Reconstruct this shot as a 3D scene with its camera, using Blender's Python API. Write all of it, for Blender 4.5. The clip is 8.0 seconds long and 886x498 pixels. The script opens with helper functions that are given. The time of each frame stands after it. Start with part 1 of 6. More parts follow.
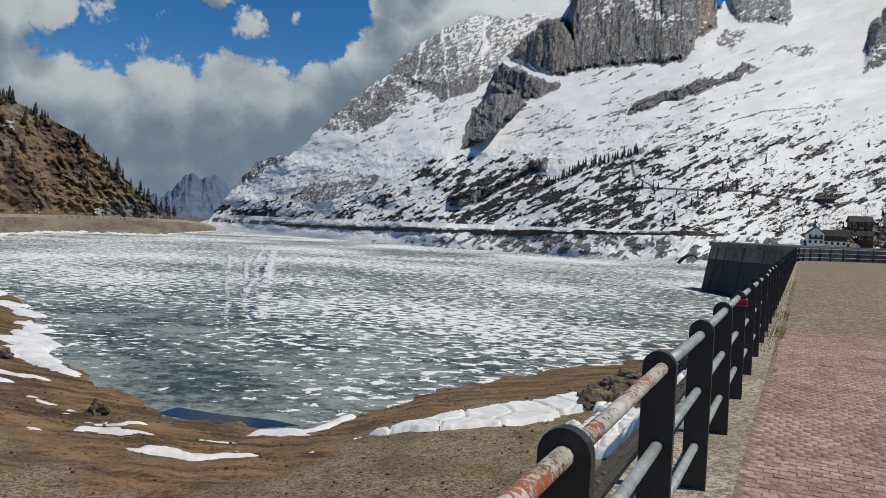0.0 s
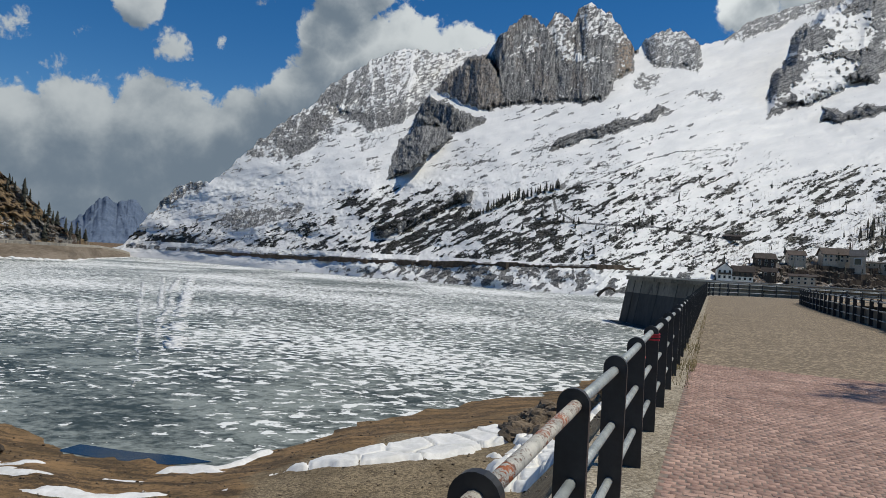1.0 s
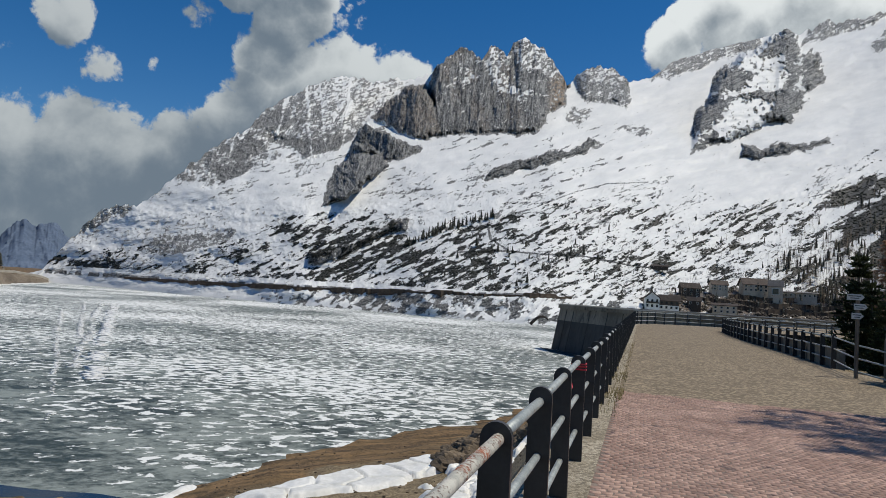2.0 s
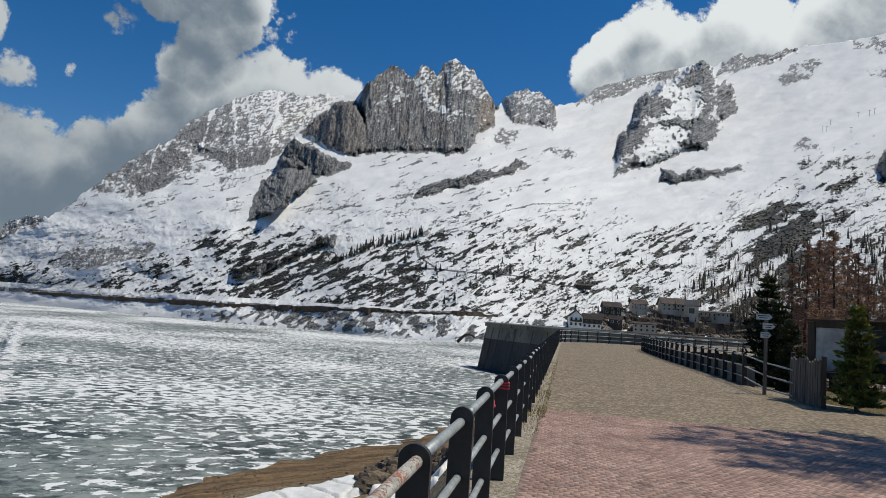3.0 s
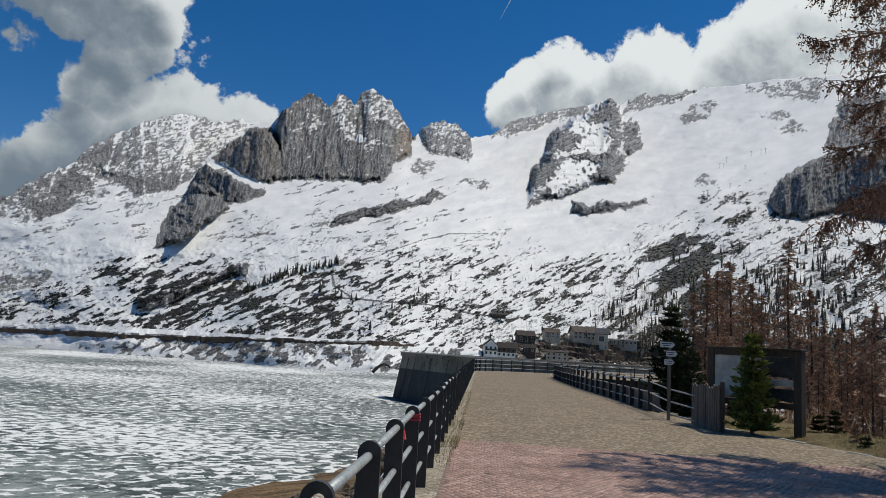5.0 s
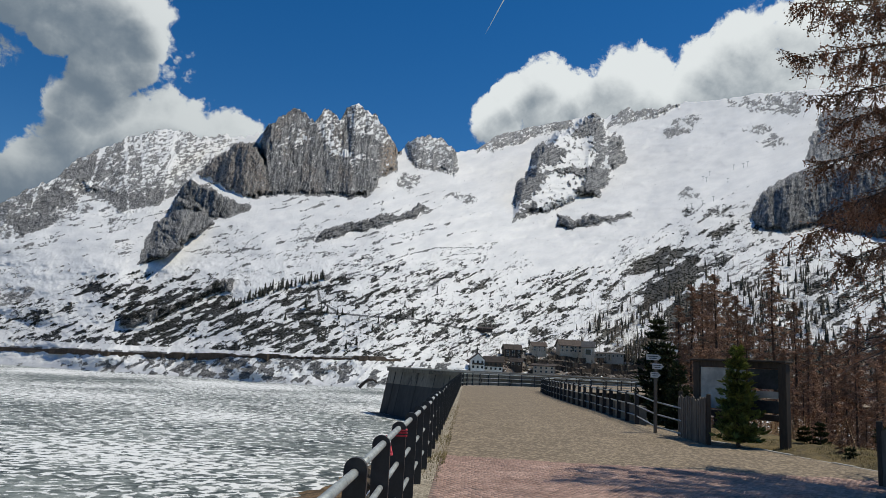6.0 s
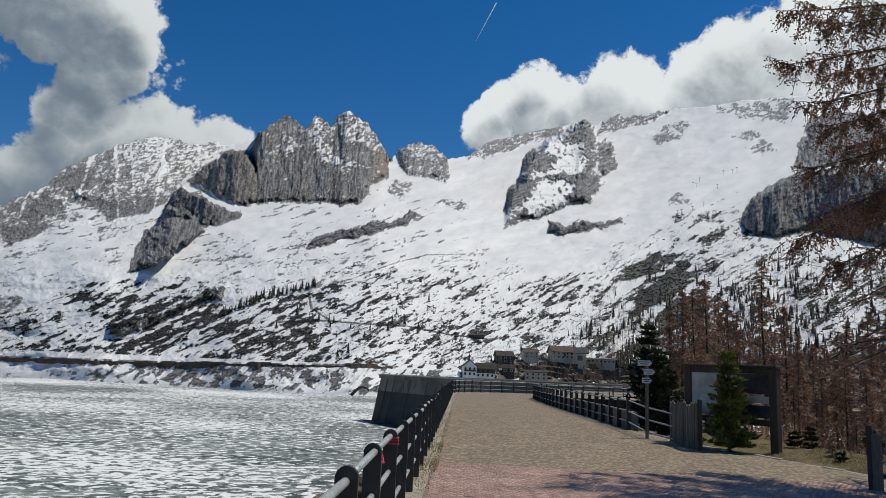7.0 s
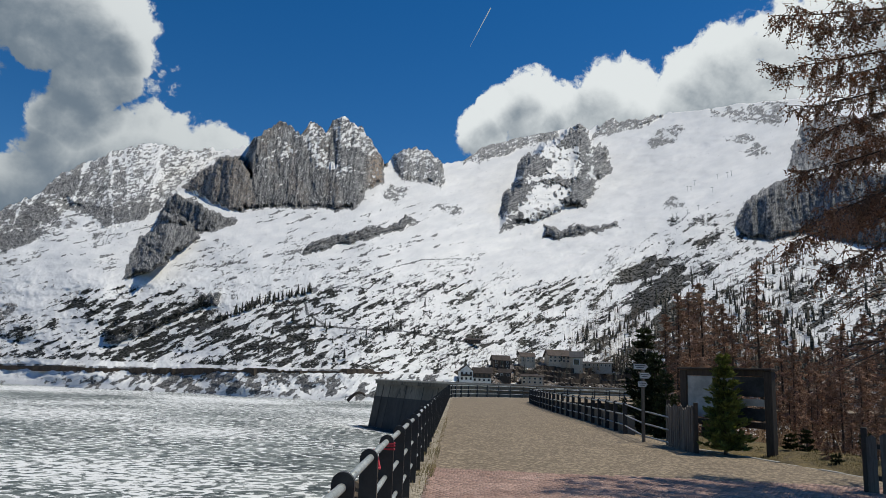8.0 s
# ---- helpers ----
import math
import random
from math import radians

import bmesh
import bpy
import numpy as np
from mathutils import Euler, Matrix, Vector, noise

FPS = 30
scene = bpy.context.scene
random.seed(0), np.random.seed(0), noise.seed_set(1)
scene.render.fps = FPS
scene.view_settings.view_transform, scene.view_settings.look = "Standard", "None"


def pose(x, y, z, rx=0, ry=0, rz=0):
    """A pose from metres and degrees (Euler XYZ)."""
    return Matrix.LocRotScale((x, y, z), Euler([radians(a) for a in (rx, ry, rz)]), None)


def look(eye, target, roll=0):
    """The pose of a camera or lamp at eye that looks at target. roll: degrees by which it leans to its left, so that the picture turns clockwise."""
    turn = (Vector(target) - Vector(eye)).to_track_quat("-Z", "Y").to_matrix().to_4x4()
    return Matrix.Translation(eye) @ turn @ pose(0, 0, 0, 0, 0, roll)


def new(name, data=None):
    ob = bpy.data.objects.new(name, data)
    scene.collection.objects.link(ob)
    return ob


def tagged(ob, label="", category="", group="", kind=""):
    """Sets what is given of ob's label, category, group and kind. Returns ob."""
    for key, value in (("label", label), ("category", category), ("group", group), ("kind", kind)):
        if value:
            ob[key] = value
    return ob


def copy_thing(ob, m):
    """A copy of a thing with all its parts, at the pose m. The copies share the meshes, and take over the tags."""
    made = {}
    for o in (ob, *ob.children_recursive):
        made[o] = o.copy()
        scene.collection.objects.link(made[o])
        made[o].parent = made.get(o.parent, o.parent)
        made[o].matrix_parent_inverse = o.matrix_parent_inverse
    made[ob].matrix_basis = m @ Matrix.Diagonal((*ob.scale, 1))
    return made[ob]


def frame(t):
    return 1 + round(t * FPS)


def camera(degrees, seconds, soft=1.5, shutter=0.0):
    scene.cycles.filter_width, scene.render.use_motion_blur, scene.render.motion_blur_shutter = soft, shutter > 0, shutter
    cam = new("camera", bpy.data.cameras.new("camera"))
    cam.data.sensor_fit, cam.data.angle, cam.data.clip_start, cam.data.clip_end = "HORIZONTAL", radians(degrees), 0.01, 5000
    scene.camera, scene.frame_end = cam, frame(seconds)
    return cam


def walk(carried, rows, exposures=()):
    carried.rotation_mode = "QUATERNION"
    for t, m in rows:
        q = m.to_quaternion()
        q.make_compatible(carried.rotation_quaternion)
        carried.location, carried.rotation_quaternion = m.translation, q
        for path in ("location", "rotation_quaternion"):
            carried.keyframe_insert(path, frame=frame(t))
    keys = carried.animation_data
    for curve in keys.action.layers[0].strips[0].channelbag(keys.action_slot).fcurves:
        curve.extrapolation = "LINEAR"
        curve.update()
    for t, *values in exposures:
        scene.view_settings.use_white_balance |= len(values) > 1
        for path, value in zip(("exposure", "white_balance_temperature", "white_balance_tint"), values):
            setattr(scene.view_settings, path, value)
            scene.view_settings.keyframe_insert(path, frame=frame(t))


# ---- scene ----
cam = camera(63.99, 8.0, soft=0.45)
PATH = [
    (0.0, 0.000, 0.000, 1.630, 88.10, -2.45, 0.08),
    (0.5, 0.016, 0.019, 1.643, 89.49, -3.04, -3.18),
    (1.0, 0.034, 0.026, 1.656, 90.87, -3.38, -5.98),
    (1.5, 0.061, 0.027, 1.669, 92.26, -3.56, -8.41),
    (3.0, 0.128, 0.059, 1.691, 95.25, -3.98, -17.06),
    (3.5, 0.141, 0.055, 1.696, 96.03, -4.17, -19.28),
    (4.0, 0.151, 0.050, 1.701, 96.73, -4.05, -21.02),
    (4.5, 0.164, 0.043, 1.706, 97.36, -3.79, -22.66),
    (6.0, 0.178, 0.042, 1.712, 99.25, -3.01, -24.86),
    (6.5, 0.178, 0.036, 1.714, 99.57, -2.87, -25.15),
    (7.0, 0.180, 0.027, 1.715, 99.83, -2.62, -25.49),
    (7.5, 0.182, 0.019, 1.716, 100.07, -2.44, -25.67),
    (8.0, 0.176, 0.004, 1.720, 100.22, -2.25, -25.77),
]
walk(cam, [(t, pose(x, y, z, rx, ry, rz)) for t, x, y, z, rx, ry, rz in PATH],
     [(0.0, -0.05, 6900, 5), (8.0, -0.05, 6900, 5)])

# ---- light: sun high on the side of the trees, sky with broken clouds ----
SUN_AZ, SUN_EL = 97.0, 62.0


def toward(az, el):
    """Unit vector; az clockwise from +y, el above the horizon, in degrees."""
    a, e = radians(az), radians(el)
    return Vector((math.sin(a) * math.cos(e), math.cos(a) * math.cos(e), math.sin(e)))


sun_data = bpy.data.lights.new("sun", "SUN")
sun_data.energy, sun_data.angle, sun_data.color = 3.35, radians(0.53), (1.0, 0.95, 0.88)
sun = new("sun", sun_data)
sun.matrix_world = look(toward(SUN_AZ, SUN_EL) * 50, (0, 0, 0))


class Graph:
    """Short hand for node trees."""

    def __init__(self, tree):
        self.tree = tree
        tree.nodes.clear()

    def node(self, kind, **sets):
        n = self.tree.nodes.new(kind)
        for key, value in sets.items():
            if key.startswith("in_"):
                n.inputs[key[3:].replace("_", " ")].default_value = value
            elif key == "operation":
                n.operation = value
            elif key == "blend":
                n.blend_type = value
            elif key == "data":
                n.data_type = value
            elif key == "attr":
                n.attribute_name = value
            elif key == "feature":
                n.feature = value
        return n

    def plug(self, value, socket):
        if isinstance(value, bpy.types.NodeSocket):
            self.tree.links.new(value, socket)
        else:
            socket.default_value = value

    def math(self, op, a, b=0.0, clamp=False):
        n = self.node("ShaderNodeMath", operation=op)
        n.use_clamp = clamp
        self.plug(a, n.inputs[0])
        self.plug(b, n.inputs[1])
        return n.outputs[0]

    def span(self, v, lo, hi, a=0.0, b=1.0):
        n = self.node("ShaderNodeMapRange")
        n.interpolation_type = "SMOOTHSTEP"
        for i, x in enumerate((v, lo, hi, a, b)):
            self.plug(x, n.inputs[i])
        return n.outputs[0]

    def mix(self, fac, a, b, blend="MIX"):
        n = self.node("ShaderNodeMix", data="RGBA", blend=blend)
        self.plug(fac, n.inputs[0])
        for s, v in ((n.inputs[6], a), (n.inputs[7], b)):
            self.plug((*v, 1.0) if isinstance(v, tuple) and len(v) == 3 else v, s)
        return n.outputs[2]

    def noise(self, vec, scale, detail=4.0, rough=0.55, warp=0.0):
        n = self.node("ShaderNodeTexNoise")
        n.inputs["Scale"].default_value, n.inputs["Detail"].default_value = scale, detail
        n.inputs["Roughness"].default_value, n.inputs["Distortion"].default_value = rough, warp
        self.plug(vec, n.inputs["Vector"])
        return n.outputs[0]

    def scaled(self, vec, sx, sy, sz):
        n = self.node("ShaderNodeMapping")
        n.inputs["Scale"].default_value = (sx, sy, sz)
        self.plug(vec, n.inputs[0])
        return n.outputs[0]


world = bpy.data.worlds.new("sky")
scene.world = world
world.use_nodes = True
g = Graph(world.node_tree)
way = g.node("ShaderNodeTexCoord").outputs["Generated"]
sky = g.node("ShaderNodeTexSky")
sky.sky_type, sky.sun_disc = "NISHITA", False
sky.sun_elevation, sky.sun_rotation = radians(SUN_EL), radians(SUN_AZ)
sky.altitude, sky.air_density, sky.dust_density, sky.ozone_density = 2000, 1.0, 0.3, 2.0
# cumulus bodies: azimuth, elevation, radius in degrees
BANKS = [(-33, 7, 5.5), (-29, 7, 4), (-25.5, 6.5, 4.4), (-21.5, 6.8, 5), (-17.5, 6.8, 5), (-14, 6.8, 4.7), (-25, 2, 4.5), (-20, 1.5, 5), (-15, 2, 4.5), (-11.5, 5, 3.5),
         (-9.3, 9, 3.4), (-6, 11.5, 4), (-3.2, 14, 3.6), (-.5, 15, 3.6), (2.5, 15.8, 3.8), (5.5, 15.8, 3.2), (8, 16.2, 2.0), (-7, 8, 4), (-11, 8.5, 2.6),
         (-4, 24.5, 4.2), (-9, 25, 4.2), (-.5, 24.5, 2.2), (-6.5, 21.7, 1.8), (-2.4, 21.5, 2.2), (-2.4, 19.4, 1.9), (1.6, 21.2, 1.65), (3, 20.8, 1.0), (-3.6, 19.8, 1.75), (-0.9, 20.8, 1.9), (-4.4, 17, 2.3), (0.2, 22.4, 1.8),
         (-18.3, 17.5, 2.0), (-15.7, 14.9, 1.6), (-12.3, 15.4, .6), (-21.8, 14.5, .9), (-23.5, 12.4, 1.2), (-9.6, 19.6, 1.5), (-33, 13, 3), (-29.5, 13.6, 1.8), (-26, 14.4, 1.2),
         (28.6, 19.6, 2.3), (29.8, 21.2, 2.0), (32.6, 22.6, 2.3), (32.8, 20, 3), (35, 21.6, 2.4), (38.6, 22.6, 3.0), (40.5, 21.5, 3.2), (36.5, 19.5, 3), (43.3, 20.8, 3), (46, 23, 2.8), (48.5, 23.6, 3.6), (52, 24.5, 4.0), (57, 25, 5), (63, 26, 6), (44.5, 19.5, 3), (52, 20, 4), (57.5, 19.5, 4.2)]


def bank_density(at, billows=True):
    """How deep a direction lies within the cloud: nought at the rim of a round body, one at its middle, roughened by billows."""
    total = -3.0
    for az, el, half in BANKS:
        torn = half < 1.7
        half = half * 1.7 if torn else half
        n = g.node("ShaderNodeVectorMath", operation="DOT_PRODUCT")
        g.plug(at, n.inputs[0])
        n.inputs[1].default_value = toward(az, el)
        k = 1 / (1 - math.cos(radians(half)))
        body = g.math("MULTIPLY", g.math("SUBTRACT", n.outputs["Value"], math.cos(radians(half))), k)
        # small puffs are torn thin
        total = g.math("MAXIMUM", total, g.math("SUBTRACT", body, 0.86 if torn else 0.0))
    if not billows:
        return total
    bent = g.node("ShaderNodeVectorMath", operation="MULTIPLY_ADD")
    n = g.node("ShaderNodeTexNoise")
    n.inputs["Scale"].default_value, n.inputs["Detail"].default_value = 30.0, 4.0
    g.plug(at, n.inputs["Vector"])
    g.plug(n.outputs["Color"], bent.inputs[0])
    bent.inputs[1].default_value = (0.035, 0.035, 0.035)
    g.plug(at, bent.inputs[2])
    v = g.node("ShaderNodeTexVoronoi", feature="F1")
    v.inputs["Scale"].default_value, v.inputs["Detail"].default_value, v.inputs["Roughness"].default_value = 17.0, 3.0, 0.6
    v.normalize = True
    g.plug(bent.outputs[0], v.inputs["Vector"])
    puff = g.math("MULTIPLY", g.math("SUBTRACT", 0.32, v.outputs["Distance"]), 1.7)
    soft = g.math("MULTIPLY", g.math("SUBTRACT", g.noise(at, 13.0, 9.0, 0.64, 0.2), 0.5), 2.3)
    return g.math("ADD", g.math("MAXIMUM", total, -1.2), g.math("ADD", puff, soft))


def moved(dx, dz):
    n = g.node("ShaderNodeVectorMath", operation="ADD")
    g.plug(way, n.inputs[0])
    n.inputs[1].default_value = (dx, 0.0, dz)
    unit = g.node("ShaderNodeVectorMath", operation="NORMALIZE")
    g.plug(n.outputs[0], unit.inputs[0])
    return unit.outputs[0]


thick, close, above = bank_density(way), bank_density(moved(0.010, 0.020)), bank_density(moved(0.018, 0.052), False)
fray = g.math("MULTIPLY", g.math("SUBTRACT", g.noise(way, 34.0, 8.0, 0.68, 0.4), 0.5), g.span(thick, 0.1, 0.6, 1.5, 0.0))
mask = g.span(g.math("ADD", thick, fray), -0.04, 0.34)
# thin rims and sunward billows are white, what lies under much cloud turns blue-grey
shade = g.math("ADD", g.span(above, -0.45, 0.9, 0.0, 0.98), g.math("MULTIPLY", g.math("SUBTRACT", close, thick), 0.45))
shade = g.math("ADD", shade, g.math("MULTIPLY", g.math("SUBTRACT", g.noise(way, 6.5, 6.0, 0.58, 0.3), 0.48), 2.3))
height = g.node("ShaderNodeSeparateXYZ")
g.plug(way, height.inputs[0])
# towards the horizon more lit cloud is seen through
shade = g.math("SUBTRACT", shade, g.span(height.outputs[2], 0.02, 0.14, 0.32, 0.0))
facing = g.node("ShaderNodeVectorMath", operation="DOT_PRODUCT")
g.plug(way, facing.inputs[0])
facing.inputs[1].default_value = toward(SUN_AZ, SUN_EL)
# towards the sun the cloud lets more light through
shade = g.math("SUBTRACT", shade, g.span(facing.outputs["Value"], 0.15, 0.6, 0.0, 0.42))
shade = g.math("ADD", shade, g.span(facing.outputs["Value"], -0.3, 0.45, 0.36, 0.0))
cloud = g.mix(g.span(shade, -0.3, 1.5), g.mix(g.span(facing.outputs["Value"], 0.0, 0.5), (5.3, 5.8, 6.5), (8.5, 9.0, 9.8)), (1.75, 2.3, 3.1))
deep = g.node("ShaderNodeHueSaturation")
deep.inputs["Saturation"].default_value, deep.inputs["Value"].default_value = 1.40, 1.06
deep.inputs["Hue"].default_value = 0.506
g.plug(sky.outputs[0], deep.inputs["Color"])
mixed = g.mix(mask, deep.outputs[0], cloud)
back = g.node("ShaderNodeBackground")
back.inputs["Strength"].default_value = 0.09
g.plug(mixed, back.inputs["Color"])
g.plug(back.outputs[0], g.node("ShaderNodeOutputWorld").inputs[0])

# ---- materials ----
def material(name):
    m = bpy.data.materials.new(name)
    m.use_nodes = True
    g = Graph(m.node_tree)
    b = g.node("ShaderNodeBsdfPrincipled")
    g.plug(b.outputs[0], g.node("ShaderNodeOutputMaterial").inputs[0])
    return m, g, b


def bumped(g, b, height, strength, distance):
    n = g.node("ShaderNodeBump")
    n.inputs["Strength"].default_value, n.inputs["Distance"].default_value = strength, distance
    g.plug(height, n.inputs["Height"])
    g.plug(n.outputs[0], b.inputs["Normal"])


def surface(name, dark, light, scale, rough=0.85, fine=8.0, bump=0.3, depth=0.01, metal=0.0, stretch=(1, 1, 1), stain=None, vary=0.0, local=False):
    """Two scales of noise between two colours, fine relief, an optional stain colour and variation from piece to piece."""
    m, g, b = material(name)
    tc = g.node("ShaderNodeTexCoord").outputs["Object"] if local else g.node("ShaderNodeNewGeometry").outputs["Position"]
    at = g.scaled(tc, *stretch)
    big, small = g.noise(at, scale, 5.0, 0.6, 0.3), g.noise(at, scale * fine, 6.0, 0.65)
    f = g.span(g.math("ADD", g.math("MULTIPLY", big, 0.55), g.math("MULTIPLY", small, 0.45)), 0.36, 0.64)
    col = g.mix(f, dark, light)
    if stain:
        col = g.mix(g.span(g.noise(at, scale * 2.3, 6.0, 0.7, 0.6), stain[1], stain[1] + 0.1), col, stain[0])
    if vary:
        rnd = g.node("ShaderNodeObjectInfo").outputs["Random"]
        isl = g.node("ShaderNodeNewGeometry").outputs["Random Per Island"]
        k = g.math("ADD", 1.0 - vary, g.math("MULTIPLY", g.math("FRACT", g.math("ADD", rnd, isl)), 2 * vary))
        n = g.node("ShaderNodeVectorMath", operation="SCALE")
        g.plug(col, n.inputs[0])
        g.plug(k, n.inputs["Scale"])
        col = n.outputs[0]
    g.plug(col, b.inputs["Base Color"])
    b.inputs["Roughness"].default_value, b.inputs["Metallic"].default_value = rough, metal
    if bump:
        bumped(g, b, small, bump, depth)
    return m


def mountain_material():
    """Snow over grey limestone and dark scrub. The attribute rock says how bare a stretch is, wall how steeply it is cracked,
    growth where dwarf pine grows; layers hold the mountain's own map, across and up its face."""
    m, g, b = material("snow_and_limestone")
    rock = g.node("ShaderNodeAttribute", attr="rock").outputs["Fac"]
    warm = g.node("ShaderNodeAttribute", attr="warm").outputs["Fac"]
    wall = g.node("ShaderNodeAttribute", attr="wall").outputs["Fac"]
    growth = g.node("ShaderNodeAttribute", attr="growth").outputs["Fac"]
    at = g.node("ShaderNodeAttribute", attr="layers").outputs["Vector"]

    def laid(turn, sx, sy):
        n = g.node("ShaderNodeMapping")
        n.vector_type = "TEXTURE"
        n.inputs["Rotation"].default_value = (0, 0, radians(turn))
        n.inputs["Scale"].default_value = (1 / sx, 1 / sy, 1)
        g.plug(at, n.inputs[0])
        return n.outputs[0]

    cracks = g.noise(laid(-6, 4.2, 1.0), 1.0, 9.0, 0.66, 0.35)
    beds = g.noise(laid(22, 1.5, 6.5), 1.0, 9.0, 0.66, 0.25)
    lanes = g.noise(laid(-24, 4.5, 1.3), 1.0, 8.0, 0.64, 0.3)
    blocks = g.noise(at, 5.5, 8.0, 0.66, 0.2)
    grain_ = g.noise(at, 17.0, 5.0, 0.7)
    off = lambda v, k: g.math("MULTIPLY", g.math("SUBTRACT", v, 0.5), k)
    # broken faces carry snow on their beds and in their lanes, sheer walls along their cracks
    broken = g.math("ADD", off(beds, 2.4), g.math("ADD", off(lanes, 1.5), off(blocks, 1.5)))
    sheer = g.math("ADD", off(cracks, 1.2), g.math("ADD", off(beds, 1.5), off(blocks, 1.3)))
    mixed = g.math("ADD", g.math("MULTIPLY", broken, g.math("SUBTRACT", 1.0, wall)), g.math("MULTIPLY", sheer, wall))
    mixed = g.math("MULTIPLY", g.math("ADD", mixed, off(grain_, 0.9)), g.span(rock, 0.0, 0.14, 0.25, 1.0))
    bare = g.span(g.math("ADD", rock, mixed), 0.46, 0.51)
    tone = g.math("ADD", g.math("MULTIPLY", cracks, wall), g.math("MULTIPLY", beds, g.math("SUBTRACT", 1.0, wall)))
    tone = g.math("ADD", g.math("MULTIPLY", tone, 0.45), g.math("ADD", g.math("MULTIPLY", blocks, 0.3), g.math("MULTIPLY", grain_, 0.25)))
    stone = g.mix(g.span(tone, 0.43, 0.57), (0.080, 0.084, 0.093), (0.395, 0.393, 0.385))
    seam = g.math("ABSOLUTE", g.math("SUBTRACT", g.noise(laid(-4, 2.6, 0.42), 1.0, 7.0, 0.62, 0.5), 0.5))
    stone = g.mix(g.math("MULTIPLY", g.span(seam, 0.0, 0.016, 0.65, 0.0), wall), stone, (0.07, 0.07, 0.072))
    # warm tints brown rock and soil, and the sunlit edge of the bastion
    stone = g.mix(g.math("MULTIPLY", warm, g.span(blocks, 0.35, 0.6)), stone, (0.40, 0.29, 0.20))
    snow = g.mix(g.span(g.noise(laid(15, 0.5, 1.6), 1.0, 6.0, 0.6), 0.35, 0.7), (0.70, 0.705, 0.70), (0.81, 0.805, 0.79))
    col = g.mix(bare, snow, stone)
    grown = g.span(g.math("ADD", growth, g.math("ADD", off(blocks, 1.7), g.math("ADD", off(beds, 0.9), off(grain_, 1.5)))), 0.46, 0.54)
    col = g.mix(grown, col, g.mix(grain_, (0.012, 0.013, 0.011), (0.042, 0.039, 0.031)))
    g.plug(col, b.inputs["Base Color"])
    g.plug(g.span(bare, 0.0, 1.0, 0.6, 0.9), b.inputs["Roughness"])
    depth = g.math("ADD", g.math("MULTIPLY", tone, g.span(bare, 0, 1, 0.0, 1.0)), g.math("MULTIPLY", blocks, g.span(bare, 0, 1, 0.02, 0.3)))
    depth = g.math("ADD", depth, g.math("ADD", g.math("MULTIPLY", bare, 0.05), g.math("MULTIPLY", grown, 0.25)))
    bumped(g, b, depth, 0.9, 5.0)
    return m


def hill_material():
    """Dry ochre grass, dark red-brown heath and grey broken rock; the attribute scree marks the bare slide above the shore."""
    m, g, b = material("grass_hill")
    pos = g.node("ShaderNodeNewGeometry").outputs["Position"]
    scree = g.node("ShaderNodeAttribute", attr="scree").outputs["Fac"]
    broad, mid, fine = g.noise(pos, 0.03, 5.0, 0.6, 0.4), g.noise(pos, 0.16, 8.0, 0.68, 0.3), g.noise(pos, 0.9, 6.0, 0.7)
    both = g.math("ADD", g.math("MULTIPLY", broad, 0.5), g.math("MULTIPLY", mid, 0.5))
    col = g.mix(g.span(both, 0.44, 0.53), (0.075, 0.045, 0.03), (0.27, 0.185, 0.095))
    col = g.mix(g.span(fine, 0.35, 0.65, 0.45, 0.0), col, (0.05, 0.034, 0.024))
    rocky = g.span(g.math("ADD", g.noise(pos, 0.07, 8.0, 0.7, 0.5), g.math("MULTIPLY", scree, 0.25)), 0.56, 0.62)
    col = g.mix(rocky, col, g.mix(g.span(fine, 0.35, 0.65), (0.11, 0.10, 0.09), (0.30, 0.275, 0.245)))
    g.plug(col, b.inputs["Base Color"])
    b.inputs["Roughness"].default_value = 0.95
    bumped(g, b, g.math("ADD", mid, g.math("MULTIPLY", fine, 0.35)), 0.9, 2.5)
    return m


